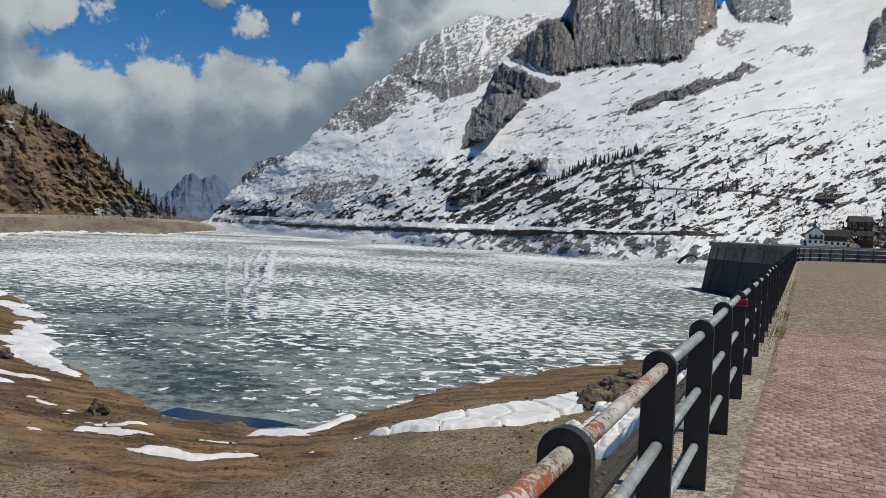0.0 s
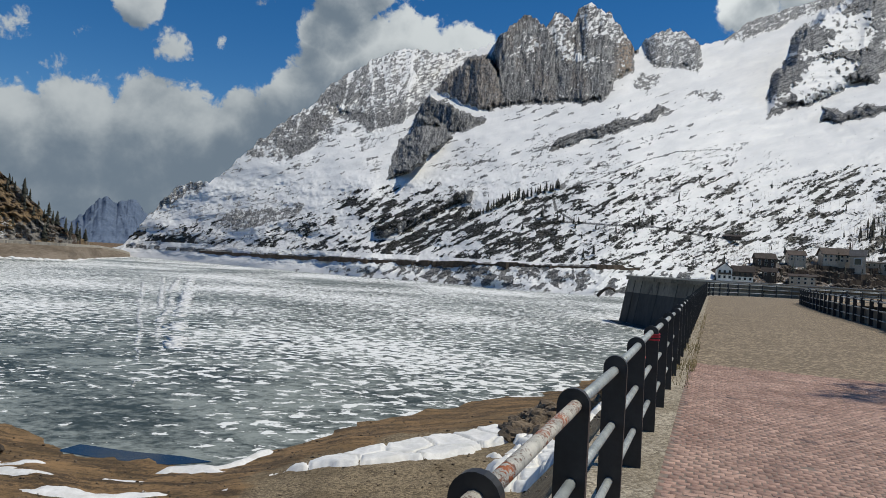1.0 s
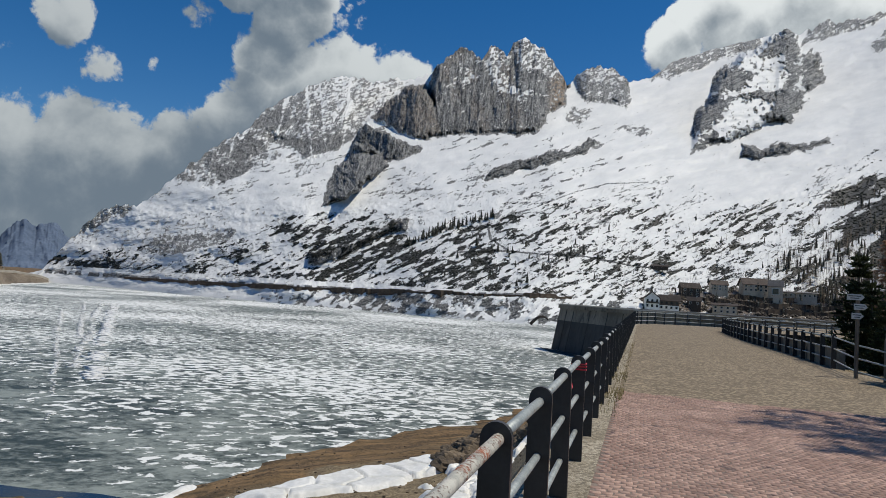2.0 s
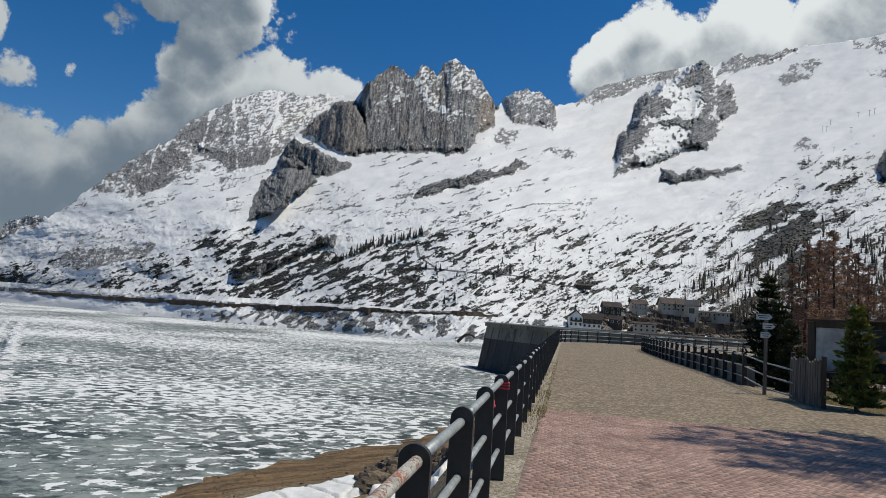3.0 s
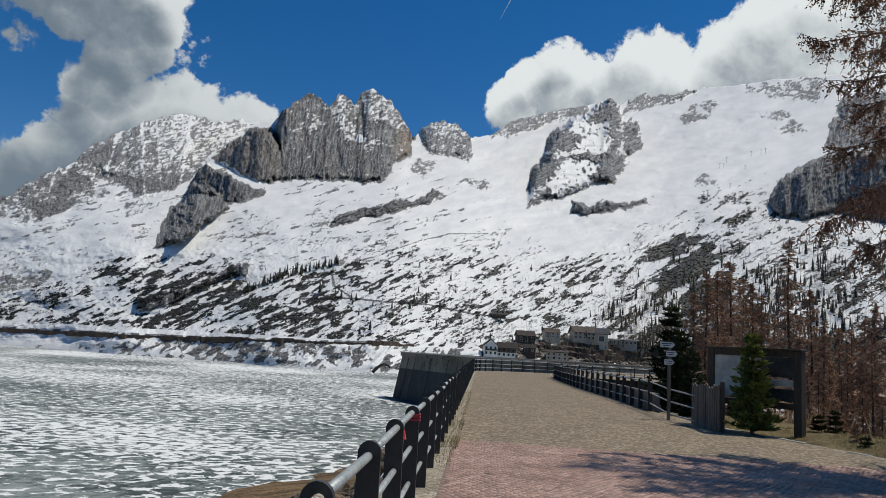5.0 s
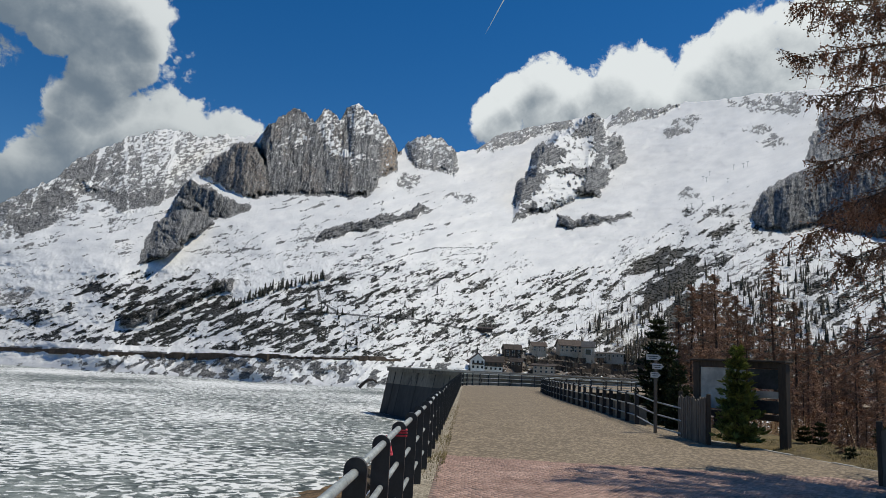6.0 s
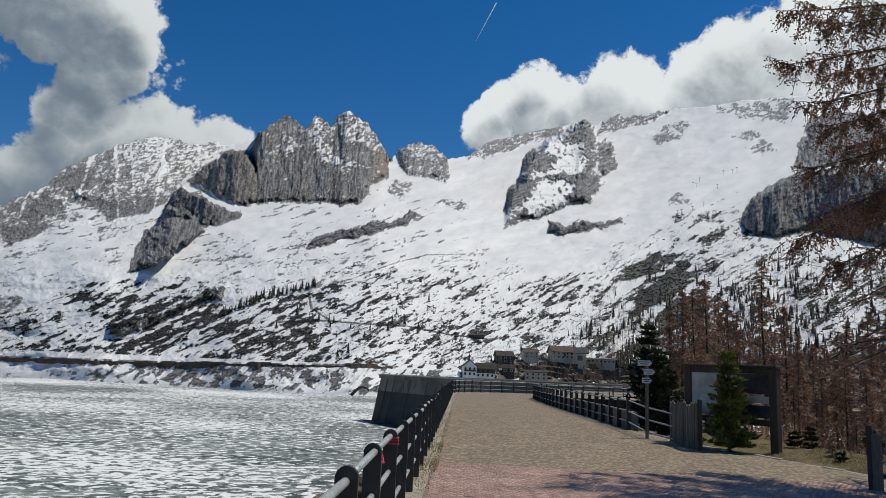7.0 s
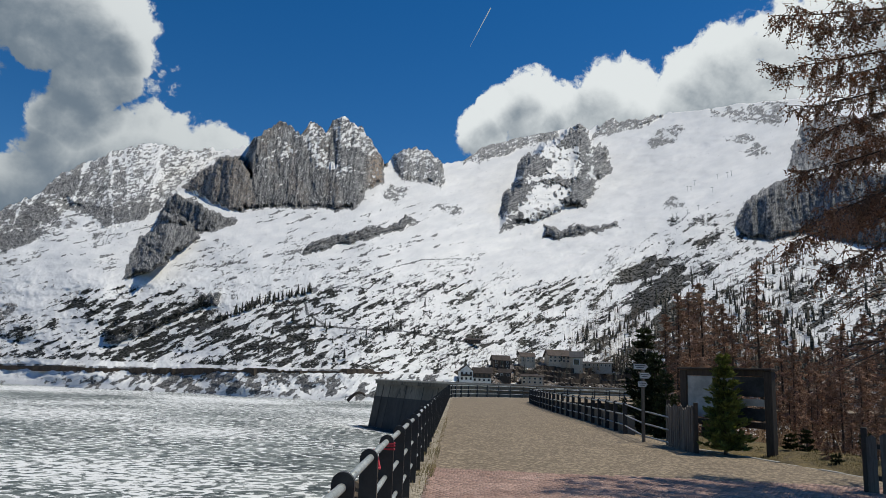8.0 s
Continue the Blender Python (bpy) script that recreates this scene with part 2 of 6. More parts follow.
def ice_material():
    """Rotting lake ice: grey wet film between drifted strips of old snow, ski tracks across it, open water at the near shore."""
    m, g, b = material("lake_ice")
    pos = g.node("ShaderNodeNewGeometry").outputs["Position"]
    xyz = g.node("ShaderNodeSeparateXYZ")
    g.plug(pos, xyz.inputs[0])
    x, y = xyz.outputs[0], xyz.outputs[1]
    flat = g.node("ShaderNodeMapping")
    flat.inputs["Rotation"].default_value = (0, 0, radians(8))
    flat.inputs["Scale"].default_value = (0.78, 1.0, 1.0)
    g.plug(pos, flat.inputs[0])
    drift = g.math("ADD", g.math("MULTIPLY", g.noise(flat.outputs[0], 1.45, 3.5, 0.55, 0.4), 0.75), g.math("MULTIPLY", g.noise(flat.outputs[0], 4.6, 5.0, 0.62, 0.3), 0.25))
    broad = g.noise(pos, 0.035, 3.0, 0.5)
    far = g.span(y, 20.0, 140.0)
    # strips thin out on the melting ice off the shore and close up far out
    bias = g.math("ADD", g.math("MULTIPLY", far, 0.03), g.math("MULTIPLY", g.math("SUBTRACT", broad, 0.5), 0.44))
    bias = g.math("SUBTRACT", bias, g.span(g.math("ADD", g.math("ADD", x, y), g.math("MULTIPLY", broad, 30.0)), 20.0, 46.0, 0.055, 0.0))
    strip = g.span(g.math("ADD", drift, bias), 0.513, 0.541)
    mottle = g.math("ADD", g.math("MULTIPLY", g.noise(flat.outputs[0], 0.22, 9.0, 0.7, 0.2), 0.5), g.math("MULTIPLY", g.noise(flat.outputs[0], 2.6, 8.0, 0.72, 0.3), 0.5))
    greyice = g.mix(g.span(mottle, 0.42, 0.58), (0.034, 0.048, 0.043), (0.27, 0.30, 0.275))
    col = g.mix(strip, greyice, (0.80, 0.81, 0.79))
    g.plug(col, b.inputs["Base Color"])
    g.plug(g.span(strip, 0, 1, 0.5, 0.75), b.inputs["Roughness"])
    b.inputs["Specular IOR Level"].default_value = 0.3
    bumped(g, b, g.math("ADD", strip, g.math("MULTIPLY", g.noise(pos, 3.0, 4.0), 0.15)), 0.35, 0.08)
    return m


def pebble_material(name, dark, light, mud, size):
    """Coarse gravel: single pebbles of different tone, with muddy stretches."""
    m, g, b = material(name)
    pos = g.node("ShaderNodeNewGeometry").outputs["Position"]
    v = g.node("ShaderNodeTexVoronoi")
    v.inputs["Scale"].default_value, v.inputs["Randomness"].default_value = 1.0 / size, 1.0
    g.plug(pos, v.inputs["Vector"])
    cell = g.node("ShaderNodeSeparateColor")
    g.plug(v.outputs["Color"], cell.inputs[0])
    big = g.noise(pos, 0.3, 7.0, 0.65, 0.5)
    wet = g.node("ShaderNodeAttribute", attr="mud").outputs["Fac"]
    big = g.math("ADD", g.math("MULTIPLY", big, 0.55), g.math("MULTIPLY", wet, 0.45))
    f = g.math("ADD", g.math("MULTIPLY", cell.outputs[0], 0.55), g.math("MULTIPLY", g.noise(pos, 1.7, 7.0, 0.7), 0.45))
    col = g.mix(g.span(f, 0.25, 0.75), dark, light)
    drawn = g.math("ADD", g.math("MULTIPLY", g.noise(g.scaled(pos, .35, 1.5, 1), 0.9, 8.0, 0.7, 0.4), 0.6), g.math("MULTIPLY", g.noise(pos, 7.0, 7.0, 0.75), 0.4))
    col = g.mix(g.span(big, 0.42, 0.56), col, g.mix(g.span(drawn, 0.42, 0.58), (mud[0] * .55, mud[1] * .55, mud[2] * .55), (mud[0] * 2.9, mud[1] * 2.8, mud[2] * 2.8)))
    col = g.mix(g.span(g.noise(pos, 0.55, 8.0, 0.7, 0.3), 0.46, 0.60, 0.0, 0.45), col, (mud[0] * .9, mud[1] * .95, mud[2] * .9))
    g.plug(col, b.inputs["Base Color"])
    b.inputs["Roughness"].default_value = 0.95
    bumped(g, b, g.math("SUBTRACT", g.noise(pos, 9.0, 6.0, 0.7), v.outputs["Distance"]), 0.8, size * 0.5)
    return m


def sett_material(name, dark, light, size):
    """Small weathered setts too far off to part, with sandy joints."""
    m, g, b = material(name)
    pos = g.node("ShaderNodeNewGeometry").outputs["Position"]
    v = g.node("ShaderNodeTexVoronoi")
    v.inputs["Scale"].default_value, v.inputs["Randomness"].default_value = 1.0 / size, 0.7
    g.plug(pos, v.inputs["Vector"])
    cell = g.node("ShaderNodeSeparateColor")
    g.plug(v.outputs["Color"], cell.inputs[0])
    f = g.math("ADD", g.math("MULTIPLY", cell.outputs[0], 0.4), g.math("MULTIPLY", g.noise(pos, 0.8, 9.0, 0.7), 0.6))
    col = g.mix(g.span(f, 0.25, 0.75), dark, light)
    joint = g.span(v.outputs["Distance"], 0.42, 0.62)
    col = g.mix(g.math("MULTIPLY", joint, 0.7), col, (dark[0] * 0.5, dark[1] * 0.5, dark[2] * 0.5))
    g.plug(col, b.inputs["Base Color"])
    b.inputs["Roughness"].default_value = 0.9
    bumped(g, b, g.math("SUBTRACT", g.noise(pos, 30.0, 3.0), joint), 0.6, 0.012)
    return m


def rust_material():
    """Old cream paint on a tube, flaked to red-brown flecks and broad orange rust."""
    m, g, b = material("rusted_tube")
    pos = g.node("ShaderNodeNewGeometry").outputs["Position"]
    paint = g.mix(g.span(g.noise(pos, 14.0, 6.0, 0.7), 0.35, 0.65), (0.36, 0.35, 0.31), (0.60, 0.57, 0.50))
    broad = g.noise(pos, 2.6, 5.0, 0.6, 0.4)
    flecks = g.noise(pos, 42.0, 9.0, 0.78, 0.5)
    worn = g.span(g.math("ADD", g.math("MULTIPLY", flecks, 0.6), g.math("MULTIPLY", broad, 0.4)), 0.505, 0.53)
    rust = g.mix(g.span(broad, 0.48, 0.60), (0.14, 0.07, 0.05), (0.38, 0.105, 0.035))
    g.plug(g.mix(worn, paint, rust), b.inputs["Base Color"])
    b.inputs["Roughness"].default_value = 0.7
    bumped(g, b, g.math("SUBTRACT", flecks, g.math("MULTIPLY", worn, 0.5)), 0.4, 0.003)
    return m


def foliage(name, dark, light, scale=3.0):
    m = surface(name, dark, light, scale, 0.8, 5.0, 0.0, vary=0.35)
    return m


M = {
    "mountain": mountain_material(),
    "ice": ice_material(),
    "snow": surface("old_snow", (0.66, 0.655, 0.63), (0.86, 0.855, 0.84), 0.9, 0.6, 7, 0.4, 0.03),
    "gravel": pebble_material("gravel", (0.095, 0.070, 0.040), (0.315, 0.245, 0.15), (0.092, 0.058, 0.026), 0.05),
    "asphalt": sett_material("tan_setts", (0.20, 0.152, 0.10), (0.40, 0.315, 0.212), 0.085),
    "joint": surface("joint_sand", (0.15, 0.112, 0.092), (0.27, 0.215, 0.18), 3.0, 0.95, 9, 0.4, 0.01),
    "brick": surface("pink_porphyry", (0.272, 0.163, 0.128), (0.465, 0.305, 0.243), 1.2, 0.85, 16, 0.6, 0.006, vary=0.24, stain=((0.165, 0.112, 0.105), 0.58)),
    "strip": pebble_material("gravel_verge", (0.19, 0.16, 0.118), (0.50, 0.435, 0.335), (0.17, 0.128, 0.085), 0.028),
    "black": surface("black_paint", (0.014, 0.015, 0.017), (0.026, 0.027, 0.030), 4.0, 0.45, 8, 0.12, 0.002, stain=((0.07, 0.035, 0.02), 0.66)),
    "galv": surface("galvanised", (0.27, 0.30, 0.30), (0.47, 0.50, 0.49), 5.0, 0.55, 9, 0.2, 0.002, metal=0.25, stain=((0.20, 0.19, 0.17), 0.60)),
    "rusty": rust_material(),
    "concrete": surface("concrete", (0.29, 0.275, 0.24), (0.43, 0.41, 0.36), 0.35, 0.9, 12, 0.3, 0.02, stain=((0.15, 0.14, 0.125), 0.60)),
    "wetwall": surface("stained_concrete", (0.026, 0.024, 0.022), (0.060, 0.055, 0.050), 0.22, 0.75, 10, 0.3, 0.03, stretch=(1, 1, 0.35)),
    "damface": surface("weathered_concrete", (0.13, 0.115, 0.092), (0.24, 0.215, 0.175), 0.30, 0.9, 12, 0.3, 0.03, stretch=(1, 1, 0.4), stain=((0.075, 0.068, 0.058), 0.56)),
    "stone": surface("bank_stone", (0.05, 0.037, 0.026), (0.20, 0.15, 0.10), 0.8, 0.9, 7, 0.8, 0.05, vary=0.3),
    "hill": hill_material(),
    "shorebank": surface("bare_bank", (0.115, 0.088, 0.062), (0.25, 0.205, 0.155), 0.08, 0.95, 9, 0.6, 0.8, stretch=(1, 1, 5), stain=((0.10, 0.07, 0.05), 0.57)),
    "track": surface("pale_track", (0.30, 0.27, 0.22), (0.42, 0.38, 0.32), 0.2, 0.95, 8, 0.2, 0.05),
    # the haze of the distance is put into this rock's blue colour
    "blue": surface("hazed_rock", (0.075, 0.108, 0.165), (0.125, 0.165, 0.235), 0.006, 0.95, 9, 0.15, 12.0),
    "mugo": foliage("dwarf_pine", (0.010, 0.013, 0.010), (0.028, 0.031, 0.021), 0.5),
    "conifer": foliage("far_conifer", (0.018, 0.022, 0.016), (0.05, 0.05, 0.034), 0.3),
    "larchfar": foliage("far_larch", (0.09, 0.068, 0.05), (0.20, 0.15, 0.11), 0.3),
    "bark": surface("larch_bark", (0.05, 0.036, 0.027), (0.13, 0.095, 0.07), 2.0, 0.95, 8, 0.7, 0.02, stretch=(1, 1, 0.3)),
    "twig": foliage("larch_twig", (0.21, 0.118, 0.07), (0.46, 0.27, 0.17), 1.5),
    "needle": foliage("spruce_needle", (0.10, 0.13, 0.03), (0.36, 0.38, 0.11), 2.0),
    "grass": foliage("spring_grass", (0.07, 0.062, 0.022), (0.20, 0.15, 0.06), 1.0),
    "oldwood": surface("grey_wood", (0.085, 0.07, 0.055), (0.20, 0.17, 0.14), 3.0, 0.85, 8, 0.4, 0.004, stretch=(1, 1, 0.12), vary=0.2),
    "darkwood": surface("dark_wood", (0.035, 0.026, 0.019), (0.075, 0.055, 0.04), 3.0, 0.75, 8, 0.3, 0.004, stretch=(1, 1, 0.15)),
    "turf": surface("spring_turf", (0.05, 0.038, 0.016), (0.19, 0.14, 0.058), 0.9, 0.95, 12, 0.9, 0.05, stain=((0.13, 0.095, 0.055), 0.56)),
    "panel": surface("faded_panel", (0.34, 0.33, 0.30), (0.60, 0.58, 0.53), 1.2, 0.5, 4, 0.0),
    "photo": surface("dark_print", (0.015, 0.018, 0.022), (0.06, 0.065, 0.07), 2.5, 0.4, 3, 0.0),
    "plaster": surface("white_plaster", (0.62, 0.60, 0.56), (0.80, 0.78, 0.74), 0.4, 0.9, 8, 0.1, 0.01),
    "ochre": surface("pale_plaster", (0.46, 0.38, 0.28), (0.64, 0.55, 0.43), 0.4, 0.9, 8, 0.1, 0.01),
    "roofdark": surface("brown_roof", (0.032, 0.024, 0.021), (0.07, 0.052, 0.045), 0.6, 0.85, 6, 0.3, 0.03),
    "roofbrown": surface("weathered_roof", (0.06, 0.044, 0.036), (0.115, 0.085, 0.07), 0.6, 0.85, 6, 0.3, 0.03),
    "roofgrey": surface("grey_roof", (0.10, 0.095, 0.09), (0.17, 0.16, 0.155), 0.6, 0.8, 6, 0.3, 0.03),
    "pane": surface("window_dark", (0.012, 0.014, 0.017), (0.03, 0.034, 0.04), 1.0, 0.15, 3, 0.0),
    "red": surface("red_tape", (0.50, 0.03, 0.05), (0.68, 0.07, 0.09), 9.0, 0.5, 4, 0.0),
    "white": surface("white_sign", (0.55, 0.55, 0.53), (0.70, 0.69, 0.66), 4.0, 0.6, 5, 0.0),
    "spruce": foliage("dark_needles", (0.03, 0.042, 0.018), (0.10, 0.115, 0.045), 2.0),
    "scrub": foliage("bare_scrub", (0.045, 0.034, 0.026), (0.13, 0.10, 0.075), 0.6),
    "brush": foliage("dry_brush", (0.095, 0.058, 0.03), (0.22, 0.135, 0.065), 1.0),
    "dirt": surface("raked_soil", (0.05, 0.036, 0.026), (0.12, 0.088, 0.062), 0.6, 0.95, 10, 0.6, 0.04),
}

# ---- small builders ----
def mesh_thing(name, verts, faces, mats, parent=None, label="", smooth=False, which=None):
    """One mesh object from plain lists or arrays."""
    me = bpy.data.meshes.new(name)
    me.from_pydata([tuple(map(float, v)) for v in verts], [], [tuple(map(int, f)) for f in faces])
    for m in (mats if isinstance(mats, (list, tuple)) else [mats]):
        me.materials.append(m)
    if which is not None:
        me.polygons.foreach_set("material_index", np.asarray(which, dtype=np.int32))
    me.polygons.foreach_set("use_smooth", np.full(len(me.polygons), smooth))
    me.update()
    ob = new(name, me)
    ob.parent = parent
    if label:
        tagged(ob, label)
    return ob


def sheet(name, P, mats, attrs=None, which=None, smooth=True, wrap=False):
    """A grid surface from an array rows x columns x 3, with named attributes at its points."""
    ny, nx = P.shape[:2]
    idx = np.arange(ny * nx, dtype=np.int32).reshape(ny, nx)
    if wrap:
        idx = np.concatenate([idx, idx[:, :1]], 1)
    q = np.stack([idx[:-1, :-1], idx[:-1, 1:], idx[1:, 1:], idx[1:, :-1]], -1).reshape(-1, 4)
    me = bpy.data.meshes.new(name)
    me.vertices.add(ny * nx)
    me.vertices.foreach_set("co", P.reshape(-1).astype(np.float32))
    me.loops.add(q.size)
    me.loops.foreach_set("vertex_index", q.reshape(-1))
    me.polygons.add(len(q))
    me.polygons.foreach_set("loop_start", np.arange(0, q.size, 4, dtype=np.int32))
    for m in (mats if isinstance(mats, (list, tuple)) else [mats]):
        me.materials.append(m)
    if which is not None:
        me.polygons.foreach_set("material_index", np.asarray(which, dtype=np.int32).reshape(-1))
    me.polygons.foreach_set("use_smooth", np.full(len(q), smooth))
    for key, values in (attrs or {}).items():
        me.attributes.new(key, "FLOAT", "POINT").data.foreach_set("value", values.reshape(-1).astype(np.float32))
    me.update(calc_edges=True)
    me.validate()
    return new(name, me)


def part(name, bm, mat, parent=None, label="", smooth=False):
    me = bpy.data.meshes.new(name)
    bm.normal_update()
    bm.to_mesh(me)
    bm.free()
    me.materials.append(mat)
    me.polygons.foreach_set("use_smooth", np.full(len(me.polygons), smooth))
    ob = new(name, me)
    ob.parent = parent
    if label:
        tagged(ob, label)
    return ob


def empty(name, at, label, category, group="", turn=0.0):
    ob = new(name)
    ob.matrix_world = pose(*at, 0, 0, turn)
    return tagged(ob, label, category, group)


def box(bm, size, m=Matrix(), bevel=0.0):
    made = bmesh.ops.create_cube(bm, size=1, matrix=m @ Matrix.Diagonal((*size, 1)))
    if bevel:
        edges = list({e for v in made["verts"] for e in v.link_edges})
        bmesh.ops.bevel(bm, geom=edges, offset=bevel, segments=1, affect="EDGES")


def tube(bm, a, b, r0, r1=None, sides=8):
    a, b = Vector(a), Vector(b)
    d = b - a
    m = Matrix.Translation((a + b) / 2) @ d.to_track_quat("Z", "Y").to_matrix().to_4x4()
    bmesh.ops.create_cone(bm, cap_ends=True, segments=sides, radius1=r0, radius2=r0 if r1 is None else r1, depth=d.length, matrix=m)


def hashed(ix, iy, seed):
    h = (ix.astype(np.int64) * 374761393 + iy.astype(np.int64) * 668265263 + seed * 1442695041) & 0x7FFFFFFF
    h = ((h ^ (h >> 13)) * 1274126177) & 0x7FFFFFFF
    return ((h ^ (h >> 16)) & 0xFFFF) / 65535.0


def grain(x, y, seed=0):
    """Smooth value noise, 0 to 1."""
    x, y = np.asarray(x, float), np.asarray(y, float)
    ix, iy = np.floor(x), np.floor(y)
    fx, fy = x - ix, y - iy
    fx, fy = fx * fx * fx * (fx * (fx * 6 - 15) + 10), fy * fy * fy * (fy * (fy * 6 - 15) + 10)
    a, b = hashed(ix, iy, seed), hashed(ix + 1, iy, seed)
    c, d = hashed(ix, iy + 1, seed), hashed(ix + 1, iy + 1, seed)
    return (a * (1 - fx) + b * fx) * (1 - fy) + (c * (1 - fx) + d * fx) * fy


def fbm(x, y, octaves=5, seed=0, gain=0.5, ridged=False):
    total, amp, norm = 0.0, 1.0, 0.0
    for k in range(octaves):
        n = grain(x, y, seed + 17 * k)
        total = total + amp * (1 - np.abs(2 * n - 1) if ridged else n)
        norm += amp
        amp *= gain
        x, y = x * 2.03 + 3.1, y * 2.03 + 7.7
    return total / norm


def ease(v, lo, hi):
    t = np.clip((v - lo) / (hi - lo), 0, 1)
    return t * t * (3 - 2 * t)


def line(v, *knots):
    """A smooth-free run through knots (v, value)."""
    return np.interp(v, [k[0] for k in knots], [k[1] for k in knots])


def inside(x, y, corners):
    """Signed distance to a polygon, positive within."""
    best, sign = np.full(np.shape(x), 1e9), np.zeros(np.shape(x), bool)
    for (ax, ay), (bx, by) in zip(corners, corners[1:] + corners[:1]):
        dx, dy = bx - ax, by - ay
        t = np.clip(((x - ax) * dx + (y - ay) * dy) / (dx * dx + dy * dy), 0, 1)
        best = np.minimum(best, (x - ax - t * dx) ** 2 + (y - ay - t * dy) ** 2)
        if dy:
            cross = (ay > y) != (by > y)
            sign ^= cross & (x < (y - ay) * dx / dy + ax)
    return np.where(sign, 1, -1) * np.sqrt(best)


EYE = 1.65
WATER = -4.8

# ---- the mountain across the lake: slopes run up from the shore, steep where rock stands, shallow where snow lies ----
SKYLINE = [(-21, -1.2), (-18.3, -.3), (-17, 1.6), (-15.9, 3.2), (-14.9, 4.4), (-13.8, 4.9), (-12.6, 4.8), (-11, 6.4), (-9.2, 8.3), (-7.3, 10.1), (-5.4, 11.4),
           (-3.8, 13.1), (-.7, 15.4), (1.6, 16.5), (4.5, 16.3), (6.5, 16.6), (8.3, 16.7), (9.3, 17.5), (10.2, 18.4), (11.2, 19.3), (12.2, 19.3), (13.2, 18.6),
           (13.8, 19.5), (14.5, 19.6), (15.2, 19.0), (15.7, 19.8), (16.6, 20.1), (18.1, 19.6), (19.3, 18.3), (20.2, 16.8), (21, 17.6), (22, 18.2), (23.7, 18.2),
           (25.2, 17.0), (26.8, 17.4), (28.4, 18.5), (31, 19.2), (34.4, 19.8), (35.3, 19.9), (36.4, 20.35), (37.2, 19.8), (39, 20.5), (41.4, 20.5), (43.2, 20.8), (46.3, 20.8), (48.5, 21.0), (53, 20.9), (60, 19.6), (72, 17)]
nx, ny = 1340, 345
az = np.linspace(-21, 62, nx)
top = np.interp(az, *np.array(SKYLINE).T)
craggy = 1 - ease(az, 25, 27) * (1 - ease(az, 37, 38) + ease(az, 43.4, 44))
top = top + (fbm(az * 2.2, az * 0, 5, 3, 0.6) - 0.5) * (0.2 + 0.6 * craggy) * ease(top, 0, 3)
shore_r = line(az, (-21, 340), (-17, 318), (-13, 282), (-9, 247), (-1, 206), (5, 194), (11, 177), (16.3, 172), (19.5, 172), (24, 196), (31, 235), (40, 260), (66, 250))
for k in range(500):
    shore_r[1:-1] = (shore_r[:-2] + 2 * shore_r[1:-1] + shore_r[2:]) / 4
shore_z = line(az, (-21, WATER), (20, WATER), (24, -2.0), (66, -3.0))
low = np.degrees(np.arctan2(shore_z - 0.4 - EYE, shore_r))
s = np.linspace(0, 1, ny)[:, None]
AZ = np.broadcast_to(az, (ny, nx))
EL = low + (top - low) * s
wob = (fbm(AZ * 0.9, EL * 0.9, 5, 11) - 0.5) * 1.1
wob2 = (fbm(AZ * 3.1, EL * 3.1, 4, 12) - 0.5) * 0.5
# outlines wander at every scale from buttress to block
WX = AZ + (fbm(AZ * 1.3, EL * 0.8, 6, 13, 0.6) - 0.5) * 0.9
WY = EL + (fbm(AZ * 1.5, EL * 1.1, 6, 14, 0.62) - 0.5) * 0.8


def zone(*corners):
    return inside(WX, WY, list(corners))


wall_west = zone((-10, 7.0), (-7.6, 6.9), (-6.6, 7.3), (-4.2, 8.6), (-2.1, 9.7), (-3.1, 10.4), (-1.8, 10.4), (0.1, 9.9), (2.6, 10.9), (3.3, 12.2), (4.3, 13.6), (7, 15), (10.2, 25), (-10, 25))
west_dark = np.maximum.reduce([
    zone((-5.9, 9.3), (-4.9, 11.5), (-3.8, 10.5), (-5.2, 8.9)), zone((-4.6, 12.0), (-2.7, 13.6), (-2.1, 13.3), (-2.1, 12.1), (-3.4, 11.4)),
    zone((-7.7, 8.3), (-6.1, 8.9), (-4.6, 8.8), (-4.3, 8.3), (-6.6, 7.4)), zone((-3.0, 10.9), (-1.7, 11.3), (-0.2, 11.1), (2.5, 12.1), (2.8, 11.2), (0.1, 9.9), (-2.0, 10.6))])
brown = zone((4.2, 13.3), (5.7, 14.8), (7.3, 16.2), (9.1, 16.4), (10.4, 12.6), (8.6, 11.8), (6.8, 12.3), (5.2, 12.9))
bastion = zone((9.2, 12.2), (10.2, 12.4), (12.7, 12.8), (16.3, 12.8), (17.9, 13.1), (19.0, 14.6), (20.3, 15.3), (20.4, 26), (9.0, 26), (9.2, 15.4))
spur = zone((3.2, 11.6), (4.6, 11.2), (6.4, 10.0), (4.6, 8.5), (3.9, 7.6), (2.7, 6.9), (1.0, 6.1), (1.4, 7.6), (1.8, 9.1), (2.7, 10.3))
wedge = zone((4.1, 13.3), (5.9, 12.3), (8.7, 11.3), (7.4, 10.3), (5.7, 10.3), (4.3, 10.7), (3.0, 10.7), (3.2, 12.2))
knob = zone((20.3, 17.3), (21.7, 20), (24.4, 20), (25.5, 15.6), (25.1, 15.0), (23.8, 15.4), (21.9, 15.4), (20.8, 16.5))
